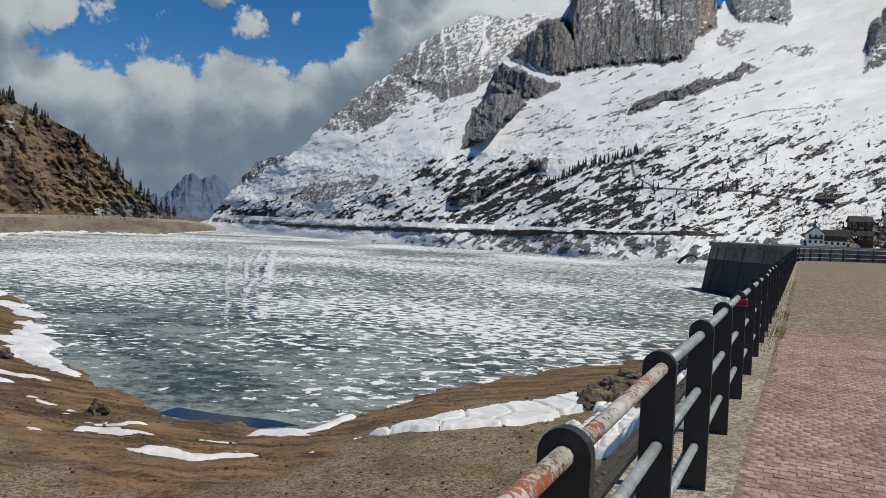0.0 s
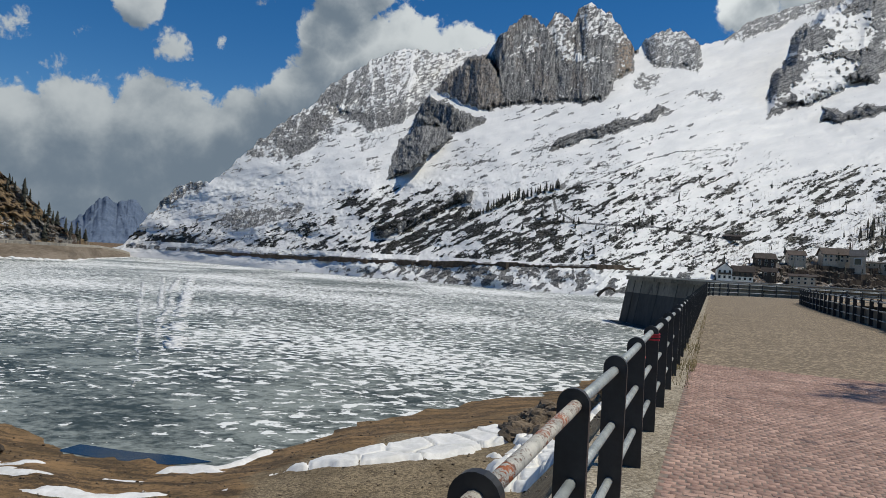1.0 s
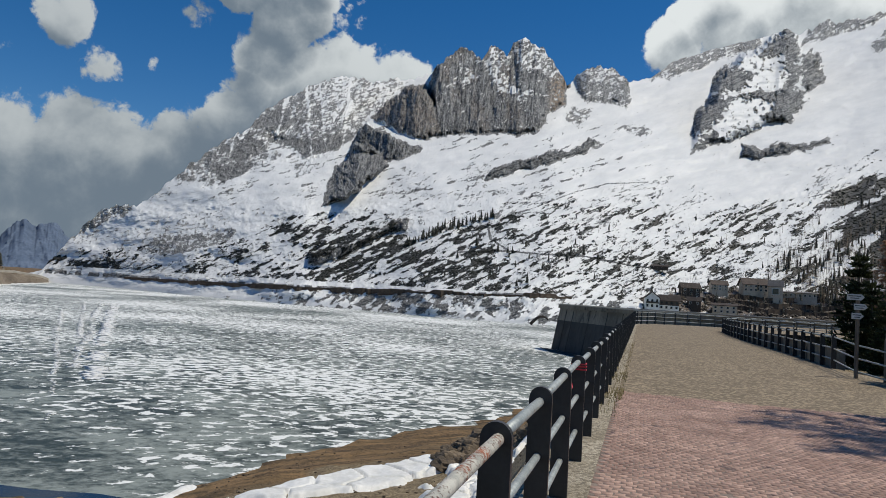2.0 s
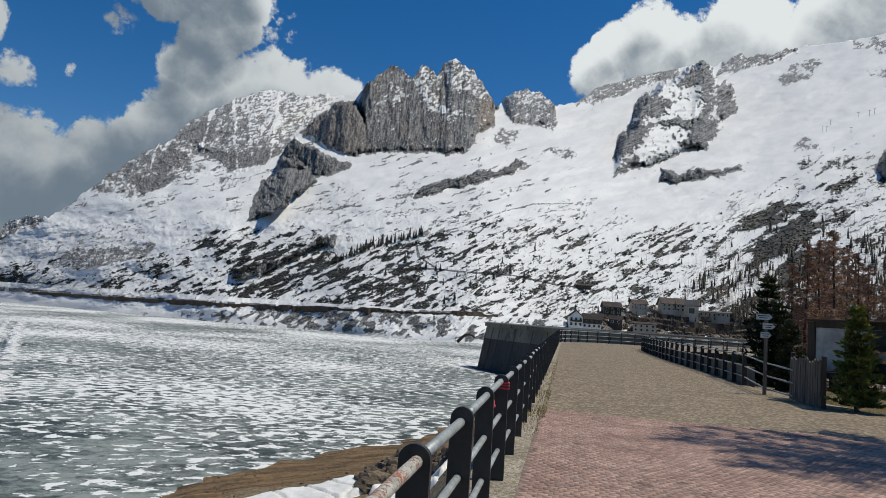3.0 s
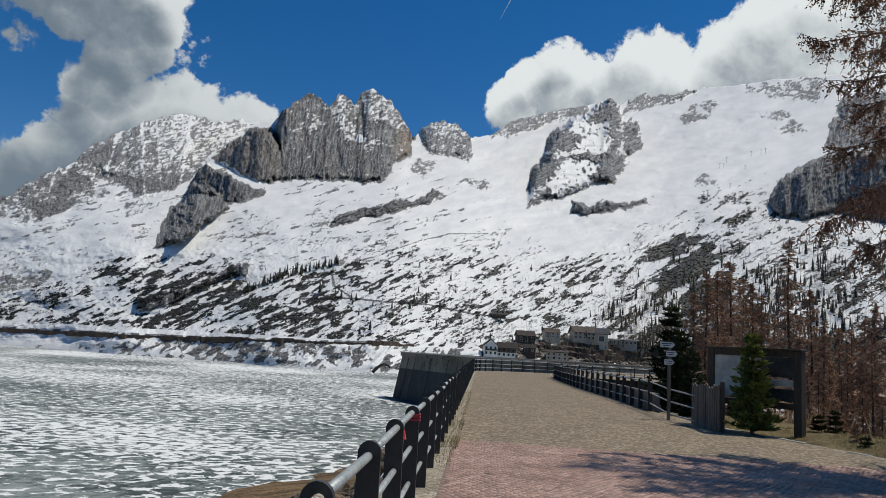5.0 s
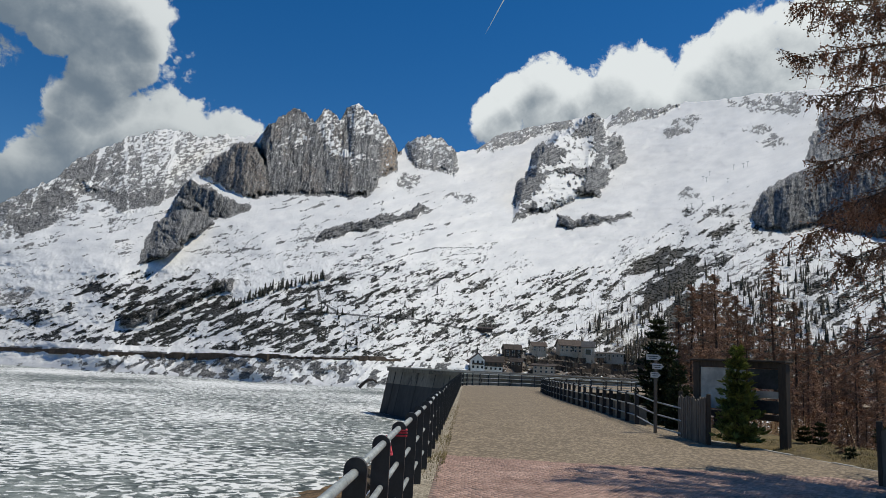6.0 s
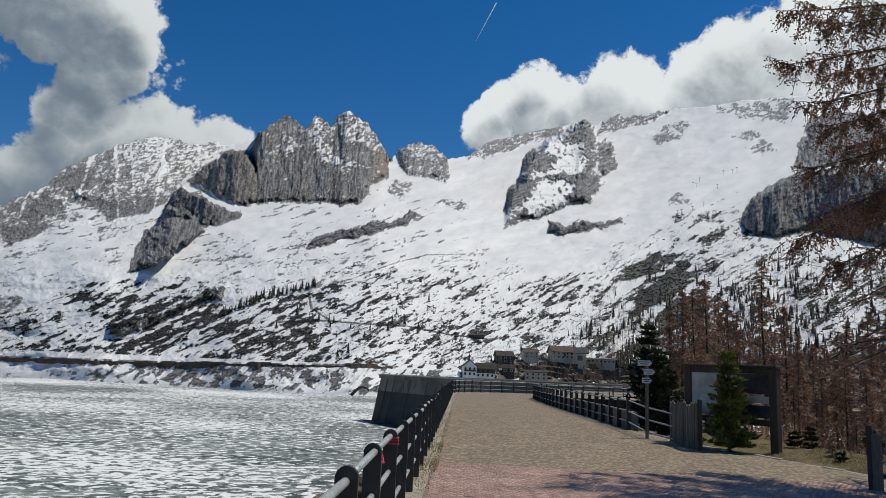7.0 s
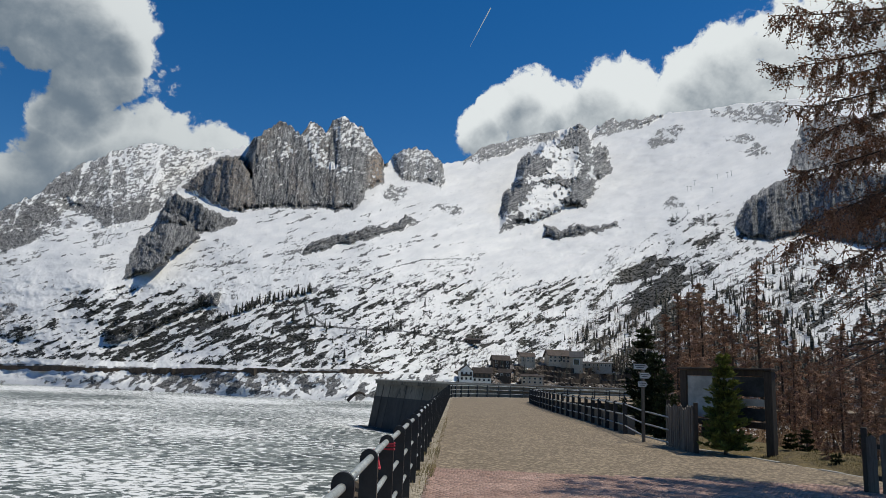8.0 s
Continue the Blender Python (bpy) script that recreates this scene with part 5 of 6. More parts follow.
fast_mesh("scrub", v, f, M["scrub"], label="leafless brown scrub on the ground round the hamlet", category="shrubs")

# ---- near shore: snow slabs, rocks, open water ----
def snow_field(name, x0, x1, y0, y1, step, mask, thick, label):
    """Old snow lying on the ground: it swells where mask is above nought and thins out to its ragged edge."""
    X, Y = np.meshgrid(np.arange(x0, x1, step), np.arange(y0, y1, step))
    h = mask(X, Y)
    Z = np.maximum(ground_z(X, Y), WATER + .01) + np.where(h > 0, thick * np.sqrt(ease(h, 0, .3)) + 0.01, -0.04) + (fbm(X * 1.7, Y * 1.7, 3, 161) - .5) * .05 * (h > 0)
    ny_, nx_ = X.shape
    idx = np.arange(nx_ * ny_).reshape(ny_, nx_)
    q = np.stack([idx[:-1, :-1], idx[:-1, 1:], idx[1:, 1:], idx[1:, :-1]], -1)
    any_ = (h[:-1, :-1] > 0) | (h[:-1, 1:] > 0) | (h[1:, 1:] > 0) | (h[1:, :-1] > 0)
    q = q[any_]
    used_, inv = np.unique(q, return_inverse=True)
    ob = fast_mesh(name, np.stack([X, Y, Z], -1).reshape(-1, 3)[used_], inv.reshape(-1, 4), M["snow"], "stuff", label, "snow")
    ob.data.polygons.foreach_set("use_smooth", np.full(len(ob.data.polygons), True))
    return ob


def crack_distance(X, Y, cell, seed):
    """Distance to the nearest crack between irregular plates."""
    d1, d2 = np.full(X.shape, 9.0), np.full(X.shape, 9.0)
    gx, gy = np.floor(X / cell), np.floor(Y / cell)
    for i in (-1, 0, 1):
        for j in (-1, 0, 1):
            px_ = (gx + i + hashed(gx + i, gy + j, seed)) * cell
            py_ = (gy + j + hashed(gx + i, gy + j, seed + 5)) * cell
            d = np.hypot(X - px_, Y - py_)
            d2 = np.where(d < d1, d1, np.minimum(d2, d))
            d1 = np.minimum(d, d1)
    return d2 - d1


def long_patch(X, Y):
    t = (X + 1.6) / 6.8
    mid = 19.3 + 3.5 * t - 0.5 * np.sin(np.clip(t, 0, 1) * 3.14)
    wide = line(t, (-.02, 0.0), (.12, .55), (.35, 1.0), (.7, 1.25), (.95, 1.0), (1.06, .0))
    m = wide - np.abs(Y - mid) + (fbm(X * 1.4, Y * 1.4, 4, 162) - .5) * .55
    return np.minimum(m * 1.6, (crack_distance(X, Y, 1.35, 7) - .055) * 9)


def blocks(X, Y):
    along_, right_ = rail_coords(X, Y)
    m = np.minimum(np.minimum(along_ - 12.8, 21.5 - along_), np.minimum(right_ + 5.2 - .12 * (21 - along_), -2.0 - right_)) + (fbm(X * 1.1, Y * 1.1, 4, 163) - .62) * 2.0
    return np.minimum(m * 1.5, (crack_distance(X, Y, .75, 9) - .06) * 8)


def waterline(X, Y):
    d = shore_y(X) - Y
    near = line(X, (-36, 2.0), (-30, 1.6), (-26, .9), (-20, 1.4), (-16, .7), (-13, .35), (-10, .35), (-7, .6), (-4, .75), (-2, .35), (0, .0), (1, -.5))
    return near - np.abs(d - near * .6 - .1) + (fbm(X * .30, Y * .4, 5, 164) - .585) * 6.0 * np.clip(near, .2, 1.2)


def remnants(X, Y):
    d = shore_y(X) - Y
    return np.minimum(fbm(X * .33, Y * 1.5, 5, 165) - .715, .12 * np.minimum(d - 1.2, 6 - d)) * 3


snow_field("snow_patch", -2.2, 6.2, 17, 26, .07, long_patch, .15, "long cracked patch of old white snow on the shore")
snow_field("broken_snow", 2.5, 9.5, 11, 23, .07, blocks, .22, "broken blocks of old snow below the bank")
snow_field("shore_snow", -36, 1, 19, 60, .16, waterline, .12, "melting snow along the waterline")
snow_field("snow_remnant", -22, -3, 13, 32, .12, remnants, .07, "thin remnants of snow on the muddy shore")


def boulder(name, at, size, seed, label, group="", mat="stone"):
    bm = bmesh.new()
    bmesh.ops.create_icosphere(bm, subdivisions=3, radius=.9)
    for v in bm.verts:
        n = noise.noise(v.co * 1.3 + Vector((seed * 3.7, 0, 0))) * 0.55 + noise.noise(v.co * 2.9 + Vector((seed, 5, 0))) * 0.28 + noise.noise(v.co * 6.5 + Vector((0, seed, 0))) * 0.10
        v.co = Vector((v.co.x * size[0], v.co.y * size[1], v.co.z * size[2])) * (1 + n)
    ob = part(name, bm, M[mat])
    ob.matrix_world = pose(*at, 0, 0, seed * 47)
    return tagged(ob, label, "rock", group)


rng = random.Random(21)
boulder("boulder", (-10.2, 21.2, float(ground_z(np.array(-10.2), np.array(21.2))) + 0.1), (.42, .3, .28), 3, "weathered grey boulder on the muddy shore")
boulder("boulder", (-17.6, 28.4, WATER + 0.45), (.5, .4, .3), 5, "weathered grey boulder at the edge of the lake")
# rough stone blocks of the old bank under the railing
for k in range(115):
    d = rng.uniform(19.3, 25.5)
    off = rng.uniform(-5.4, -1.2)
    p = at_rail(d, off)
    z = float(ground_z(np.array(p.x), np.array(p.y)))
    sz = rng.uniform(.2, .5)
    boulder("bank_rock", (p.x, p.y, z + sz * .2), (sz * rng.uniform(.8, 1.3), sz * rng.uniform(.7, 1.1), sz * rng.uniform(.6, .9)), k + 7, "rough dark stone of the bank below the railing", "rocks of the bank")
# loose stones over the gravel
rs = np.random.RandomState(31)
px, py = rs.uniform(-16, 8, 4200), rs.uniform(7, 28, 4200)
good = (shore_y(px) - py > 0.3) & (rail_coords(px, py)[1] < -1.2)
px, py = px[good], py[good]
v, f = lumps(np.stack([px, py, ground_z(px, py) + 0.01], -1), 0.012 + 0.04 * rs.rand(len(px)) ** 4, 33, 0.6)
fast_mesh("shingle", v, f, M["stone"], label="loose small stones strewn over the gravel", category="stones")
# thin clear water between shore and ice
wv = [(-9.0, 22.6), (-7.4, 21.9), (-5.4, 21.5), (-4.2, 21.9), (-5.2, 22.4), (-7.0, 22.8), (-8.6, 23.4)]
wm, wg, wb = material("open_water")
wb.inputs["Base Color"].default_value, wb.inputs["Roughness"].default_value = (0.008, 0.012, 0.018, 1), 0.12
pool = mesh_thing("open_water", [(x, y, WATER + 0.012) for x, y in wv], [tuple(range(len(wv)))], wm)
tagged(pool, "dark strip of open water between ice and shore", "water", kind="structure")


# ski trails across the ice: broken runs of pressed snow
def trail(a, b, width, seed, wander):
    r = np.random.RandomState(seed)
    length = math.hypot(b[0] - a[0], b[1] - a[1])
    n_ = int(length * 14)
    t = np.sort(r.rand(n_))
    t = t[fbm(t * length * .35, t * 0 + seed, 3, seed) > .38]
    d = np.array((b[0] - a[0], b[1] - a[1])) / length
    aside = width * r.normal(0, .28, len(t)) + wander * (fbm(t * 5, t * 0, 3, seed + 1) - .5)
    cx, cy = a[0] + d[0] * length * t - d[1] * aside, a[1] + d[1] * length * t + d[0] * aside
    return np.stack([cx, cy, np.full(len(t), WATER + .004)], -1), width * r.uniform(.15, .55, len(t))


pressed = []
for k, (ax, ay, bx, by, w_) in enumerate(((-11.2, 44, -17.0, 68, .9), (-17.4, 70, -34, 142, 1.0), (-12.9, 46, -15.2, 55, .5), (-16.4, 60, -24, 92, .5), (-26, 98, -37, 146, .7), (-10.0, 33, -13.6, 45, .2),
                                          (-14.2, 47, -22, 72, .3), (-22.5, 74, -36, 120, .45), (-14.4, 52, -19, 68, .35), (-20, 72, -38, 138, .5))):
    pressed.append(trail((ax, ay), (bx, by), w_, 171 + k, .5))
v, f = lumps(np.concatenate([p for p, q in pressed]), np.concatenate([q for p, q in pressed]), 171, .06, .5, True)
fast_mesh("ski_trails", v, f, M["snow"], label="broken white ski trails pressed across the ice", category="trail")

# ---- far side of the road: railing, sign, fence, board, spruce, larches ----
RIGHT = [(15.44, 17.4), (17.2, 20.35), (20.3, 26.6), (24.0, 34.6), (28.0, 42.6), (31.3, 48.6), (34.2, 51.0), (38.5, 51.6), (52, 49.5)]


def along_line(pts, step):
    """Even steps along a run of points."""
    out_, left = [], 0.0
    for (ax, ay), (bx, by) in zip(pts, pts[1:]):
        n = math.hypot(bx - ax, by - ay)
        t = left
        while t < n:
            out_.append((ax + (bx - ax) * t / n, ay + (by - ay) * t / n))
            t += step
        left = t - n
    return out_


stands = along_line(RIGHT[1:], STEP)
for (ax, ay), (bx, by) in zip(stands, stands[1:]):
    heading = math.degrees(math.atan2(-(bx - ax), by - ay))
    ob = copy_thing(plain, pose(ax, ay, 0, rng.uniform(-.7, .7), rng.uniform(-.7, .7), heading))
    tagged(ob, group="railing along the valley side")
# low wall behind that railing
wall_pts = [Vector((x, y, 0)) for x, y in RIGHT[1:7]]
ra_, rb_ = [], []
for i, p in enumerate(wall_pts):
    d = (wall_pts[min(i + 1, len(wall_pts) - 1)] - wall_pts[max(i - 1, 0)]).normalized()
    n = Vector((d.y, -d.x, 0))
    ra_.append(p + n * 0.10)
    rb_.append(p + n * 0.34)
vs = [(p.x, p.y, z) for row, z in ((ra_, -1.5), (ra_, 0.62), (rb_, 0.62), (rb_, -1.5)) for p in row]
n = len(wall_pts)
fs = [(k * n + i, k * n + i + 1, (k + 1) * n + i + 1, (k + 1) * n + i) for k in range(3) for i in range(n - 1)] + [(0, n, 2 * n, 3 * n)]
ob = mesh_thing("low_wall", vs, fs, M["damface"])
tagged(ob, "low weathered concrete wall behind the railing", "wall", kind="structure")

# three sloping tubes from the last post past the signpost to the fence
end_rail = empty("guard_rail", (17.2, 20.35, 0), "three thin sloping metal tubes beside the signpost", "railing")
for z0, z1, z2 in ((1.02, .92, .78), (.64, .55, .42), (.28, .18, .06)):
    bm = bmesh.new()
    a, b, c = Vector((0, 0, z0)), Vector((-1.6, -2.75, z1)), Vector((-1.75, -4.35, z2))
    tube(bm, a, b, .024, sides=8)
    tube(bm, b, c, .024, sides=8)
    part("tube", bm, M["galv"], end_rail, smooth=True)

sign = empty("signpost", (15.44, 17.4, 0), "wooden hiking signpost with three pale plates", "signpost")
bm = bmesh.new()
box(bm, (.085, .085, 2.35), pose(0, 0, 1.175), .01)
part("pole", bm, M["oldwood"], sign)
for z, shift, turn, w in ((2.27, -.06, -38, .44), (2.0, .08, -46, .34), (1.74, -.0, -40, .30)):
    bm = bmesh.new()
    m = pose(0, 0, z, 0, 0, turn) @ pose(shift, -.07, 0)
    h, tip = .085, .08
    pts = [(-w / 2, -h), (w / 2 - tip, -h), (w / 2, 0), (w / 2 - tip, h), (-w / 2, h)]
    fr = [bm.verts.new(m @ Vector((x, -.012, y))) for x, y in pts]
    bk = [bm.verts.new(m @ Vector((x, .012, y))) for x, y in pts]
    bm.faces.new(fr)
    bm.faces.new(bk[::-1])
    for i in range(5):
        bm.faces.new((fr[(i + 1) % 5], fr[i], bk[i], bk[(i + 1) % 5]))
    plate = part("plate", bm, M["white"], sign, "pale arrow plate")
    for row, width in ((.03, .7), (-.03, .5)):
        bm = bmesh.new()
        box(bm, (w * width, .004, .022), m @ pose(-w * .06, -.0145, row))
        part("lettering", bm, M["black"], plate)


def slat_fence(at, turn, length, height, count, label):
    f_ = empty("wooden_fence", at, label, "fence", turn=turn)
    for z in (.35, height - .25):
        bm = bmesh.new()
        box(bm, (length, .05, .09), pose(length / 2, .04, z), .008)
        part("crossbar", bm, M["darkwood"], f_)
    r = random.Random(count)
    for k in range(count):
        bm = bmesh.new()
        w = length / count * .74
        x = length * (k + .5) / count
        hh = height * r.uniform(.96, 1.04)
        pts = [(-w / 2, 0), (w / 2, 0), (w / 2, hh - .05), (0, hh), (-w / 2, hh - .05)]
        m = pose(x, 0, -.05, 0, r.uniform(-1.3, 1.3), 0)
        fr = [bm.verts.new(m @ Vector((a, -.014, b))) for a, b in pts]
        bk = [bm.verts.new(m @ Vector((a, .012, b))) for a, b in pts]
        bm.faces.new(fr)
        bm.faces.new(bk[::-1])
        for i in range(5):
            bm.faces.new((fr[(i + 1) % 5], fr[i], bk[i], bk[(i + 1) % 5]))
        part("slat", bm, M["oldwood"], f_)
    for x in (0.0, length):
        bm = bmesh.new()
        box(bm, (.1, .1, height + .12), pose(x, .07, (height + .12) / 2 - .05), .012)
        part("fence_post", bm, M["darkwood"], f_)
    return f_


slat_fence((15.6, 16.6, 0.0), math.degrees(math.atan2(14.65 - 16.75, 14.85 - 15.85)), 2.3, 1.24, 13, "weathered grey vertical-slat wooden fence beside the board")
slat_fence((12.75, 8.55, -0.1), -62, 2.4, 1.15, 11, "weathered brown slat fence at the road's edge")

# information board: heavy dark frame, faded panels
bt = math.degrees(math.atan2(13.35 - 15.95, 16.15 - 15.75))
board = empty("information_board", (15.75, 15.95, 0), "large dark wooden information board with faded panels", "board", turn=bt)
BL = math.hypot(16.15 - 15.75, 13.35 - 15.95)
for x in (0.0, BL):
    bm = bmesh.new()
    box(bm, (.22, .2, 2.5), pose(x, 0, .95), .015)
    part("post", bm, M["darkwood"], board)
for z, h in ((2.16, .22), (.78, .16)):
    bm = bmesh.new()
    box(bm, (BL - .22, .16, h), pose(BL / 2, 0, z), .012)
    part("beam", bm, M["darkwood"], board)
bm = bmesh.new()
box(bm, (BL + .3, .34, .06), pose(BL / 2, 0, 2.24), .01)
part("cap", bm, M["darkwood"], board)
for x0, x1, z0, z1, mat in ((.12, 1.55, .9, 2.04, "panel"), (1.62, BL - .14, 1.52, 2.04, "photo"), (1.62, BL - .14, 1.28, 1.46, "panel"), (1.62, BL - .14, .9, 1.22, "photo")):
    bm = bmesh.new()
    box(bm, (x1 - x0, .03, z1 - z0), pose((x0 + x1) / 2, -.03, (z0 + z1) / 2))
    part("panel", bm, M[mat], board, "faded printed panel")


# ---- trees ----
class Wood:
    """Gathers tapered sticks for one mesh."""

    def __init__(self):
        self.v, self.f = [], []

    def stick(self, a, b, r0, r1, sides=3):
        d = (b - a)
        if d.length < 1e-5:
            return
        d = d.normalized()
        u = d.orthogonal().normalized()
        w = d.cross(u)
        n0 = len(self.v)
        for p, r in ((a, r0), (b, r1)):
            for i in range(sides):
                t = 6.2832 * i / sides
                self.v.append(tuple(p + (u * math.cos(t) + w * math.sin(t)) * r))
        for i in range(sides):
            j = (i + 1) % sides
            self.f.append((n0 + i, n0 + j, n0 + sides + j, n0 + sides + i))

    def spike(self, a, b, r0):
        """A twig that ends in a point."""
        d = (b - a).normalized()
        u = d.orthogonal() * r0
        n0 = len(self.v)
        for i in range(3):
            self.v.append(tuple(a + Matrix.Rotation(2.094 * i, 3, d) @ u))
        self.v.append(tuple(b))
        self.f += [(n0, n0 + 1, n0 + 3), (n0 + 1, n0 + 2, n0 + 3), (n0 + 2, n0, n0 + 3)]

    def leaf(self, p, d, length, width, r):
        """A small folded clump of needles or a cone: two crossing rhombs with volume."""
        side = d.orthogonal().normalized()
        side.rotate(Matrix.Rotation(r.random() * 6.28, 3, d))
        n0 = len(self.v)
        up = d.cross(side)
        for q in (p, p + d * length * .5 + side * width, p + d * length * .5 - side * width * .5 + up * width * .8, p + d * length * .5 - side * width * .5 - up * width * .8, p + d * length):
            self.v.append(tuple(q))
        self.f += [(n0, n0 + 1, n0 + 4, n0 + 2), (n0, n0 + 2, n0 + 4, n0 + 3), (n0, n0 + 3, n0 + 4, n0 + 1)]

    def build(self, name, mat, parent):
        return mesh_thing(name, self.v, self.f, mat, parent)


def hang(limb, crown, a, b, r):
    """A long bough from a to b, with side shoots from which cone-studded twigs hang."""
    span_ = (b - a).length
    out_ = (b - a).normalized()
    side = out_.cross(Vector((0, 0, 1))).normalized()
    bow = [a.lerp(b, t) + Vector((0, 0, .16 * span_ * math.sin(t * 3.0) * (1 - t) - .02 * t)) + side * (.06 * math.sin(t * 7 + span_)) for t in (i / 12 for i in range(13))]
    for i in range(12):
        limb.stick(bow[i], bow[i + 1], .045 * (1.06 - i / 12), .045 * (1.06 - (i + 1) / 12), 5)
        for _ in range(4):
            o = bow[i].lerp(bow[i + 1], r.random())
            d = (out_ * r.uniform(.2, 1.0) + side * r.uniform(-1, 1) + Vector((0, 0, r.uniform(-1.5, .35)))).normalized()
            shoot = r.uniform(.35, 1.15) * (.5 + .5 * (1 - i / 12))
            prev = o
            for k in range(1, 5):
                p = o + d * shoot * k / 4 + Vector((r.gauss(0, .03), r.gauss(0, .03), -.10 * shoot * (k / 4) ** 2))
                limb.stick(prev, p, .012 * (1.2 - k / 5), .012 * (1.0 - k / 5), 3)
                for _t in range(3):
                    q = prev.lerp(p, r.random())
                    e = Vector((r.gauss(0, .5), r.gauss(0, .5), r.uniform(-1.6, .2))).normalized() * r.uniform(.12, .45)
                    crown.spike(q, q + e, .0075)
                    for _k in range(3):
                        crown.leaf(q + e * r.random(), Vector((r.uniform(-1, 1), r.uniform(-1, 1), r.uniform(-1, .6))).normalized(), r.uniform(.035, .075), .02, r)
                prev = p


def larch(height, limbs, reach, twigs, seed, first_=0.15, knobs=0, sag=0.25, label="leafless brown larch with fine drooping twigs", twig_len=0.5, bare=1.0, hung=()):
    r = random.Random(seed)
    tree = empty("larch_tree", (0, 0, 0), label, "tree", "larches beside the road")
    trunk, crown, limb = Wood(), Wood(), Wood()
    pts = [Vector((height * .003 * math.sin(k * 1.1 + seed), height * .003 * math.cos(k * .9 + seed), height * k / 10)) for k in range(11)]
    for k in range(10):
        rad = lambda q: height * ((.0135 if knobs else .0115) * (1 - q) + .0012)
        trunk.stick(pts[k], pts[k + 1], rad(k / 10), rad((k + 1) / 10), 8)
    for k in range(limbs):
        q = first_ + (0.98 - first_) * (k + r.random()) / limbs
        base = pts[int(q * 10)].lerp(pts[min(int(q * 10) + 1, 10)], q * 10 % 1)
        a = r.random() * 6.2832
        ln = reach * (1.03 - q) ** (.75 if knobs else .95) * r.uniform(.6, 1.15) + reach * .04
        d = Vector((math.cos(a), math.sin(a), 0))
        prev, steps = base, 5
        for s_ in range(1, steps + 1):
            t = s_ / steps
            p = base + d * ln * t + Vector((r.uniform(-.04, .04) * ln, r.uniform(-.04, .04) * ln, ln * (.18 * t - sag * t * t * 1.6 + .22 * max(0, t - .6))))
            w0, w1 = ln * .012 * (1.15 - (s_ - 1) / steps), ln * .012 * (1.15 - t)
            limb.stick(prev, p, max(w0, .006), max(w1, .004), 4 if knobs else 3)
            for _ in range(max(1, int(twigs / steps))):
                o = prev.lerp(p, r.random())
                e = Vector((r.gauss(0, .6), r.gauss(0, .6), r.uniform(-1.0, .25))) + d * .5
                e = e.normalized() * twig_len * r.uniform(.4, 1.2) * (.22 + .78 * ln / reach)
                crown.spike(o, o + e, .0055 * bare)
                for _k in range(knobs):
                    u = r.random()
                    crown.leaf(o + e * u, Vector((r.uniform(-1, 1), r.uniform(-1, 1), r.uniform(-1, .6))).normalized(), r.uniform(.04, .08), .02, r)
                if not knobs:
                    for _k in range(3):
                        f2 = Vector((r.gauss(0, 1), r.gauss(0, 1), r.uniform(-1, .3))).normalized() * twig_len * .4
                        o2 = o + e * r.random()
                        crown.spike(o2, o2 + f2, .006 * bare)
            prev = p
    for a, b in hung:
        hang(limb, crown, Vector(a), Vector(b), r)
    trunk.build("trunk", M["bark"], tree)
    tagged(limb.build("limb_work", M["bark"], tree), kind="stuff")
    tagged(crown.build("crown", M["twig"], tree), kind="stuff")
    return tree


def spot(az_, dist):
    return dist * math.sin(radians(az_)), dist * math.cos(radians(az_))


kinds = [larch(12.5, 120, 2.3, 21, 3, .10, bare=1.75, twig_len=.46), larch(10.0, 104, 2.0, 21, 4, .06, bare=1.75, twig_len=.46), larch(9.0, 96, 1.9, 21, 5, .04, bare=1.75, twig_len=.46)]
# azimuth, distance, height of the top over the eye, kind
WOOD = [(49.7, 35, 6.0, 0), (45.8, 33, 4.8, 1), (44.9, 36, 4.7, 2), (44.1, 34, 4.4, 2), (43.2, 36, 3.6, 2), (47.3, 38, 4.4, 1), (47.9, 33, 3.3, 2), (46.6, 45, 5.4, 2), (51.1, 34, 3.7, 1), (52.8, 33, 2.0, 2), (53.6, 31, 1.9, 1),
        (55.0, 30, 2.7, 0), (56.3, 33, 3.4, 1), (57.6, 27, 2.6, 1), (50.4, 30, 1.4, 2), (52.2, 29, .8, 2), (54.2, 27, .6, 2), (56.0, 25, .9, 2), (59, 24, 2.2, 1), (62, 28, 5, 0), (45.2, 48, 6.0, 2), (48.7, 46, 3.4, 2), (51.9, 44, 3.0, 2), (54.4, 42, 3.0, 2),
        (57.6, 23, .5, 2), (53.0, 25, .1, 2), (55.4, 21.5, -.6, 2), (56.8, 20.5, -.3, 2), (53.9, 20.5, -1.0, 2), (52.6, 23, -.5, 2), (57.9, 19.5, -.2, 2), (51.9, 28, 1.5, 1), (54.8, 26, 1.2, 1), (53.3, 27, .9, 2), (56.4, 28, 1.8, 1), (50.9, 25, -.2, 2), (51.6, 26, .2, 2)]
used = set()
rng = random.Random(77)
for az_, dist, over, kind_ in WOOD:
    x, y = spot(az_, dist)
    full_h = (12.5, 10.0, 9.0)[kind_]
    size = min(1.35, max(.45, (over + 4.6) / full_h))
    z = EYE + over - full_h * size
    m = pose(x, y, z, 0, 0, rng.uniform(0, 360)) @ Matrix.Diagonal((size, size, size, 1))
    if kind_ in used:
        ob = copy_thing(kinds[kind_], m)
        ob.matrix_basis = m
    else:
        kinds[kind_].matrix_world = m
        used.add(kind_)
# the old larch at the road's edge whose limbs hang into the sky and whose shade lies on the paving
BIG_X, BIG_Y = 15.1, 6.85


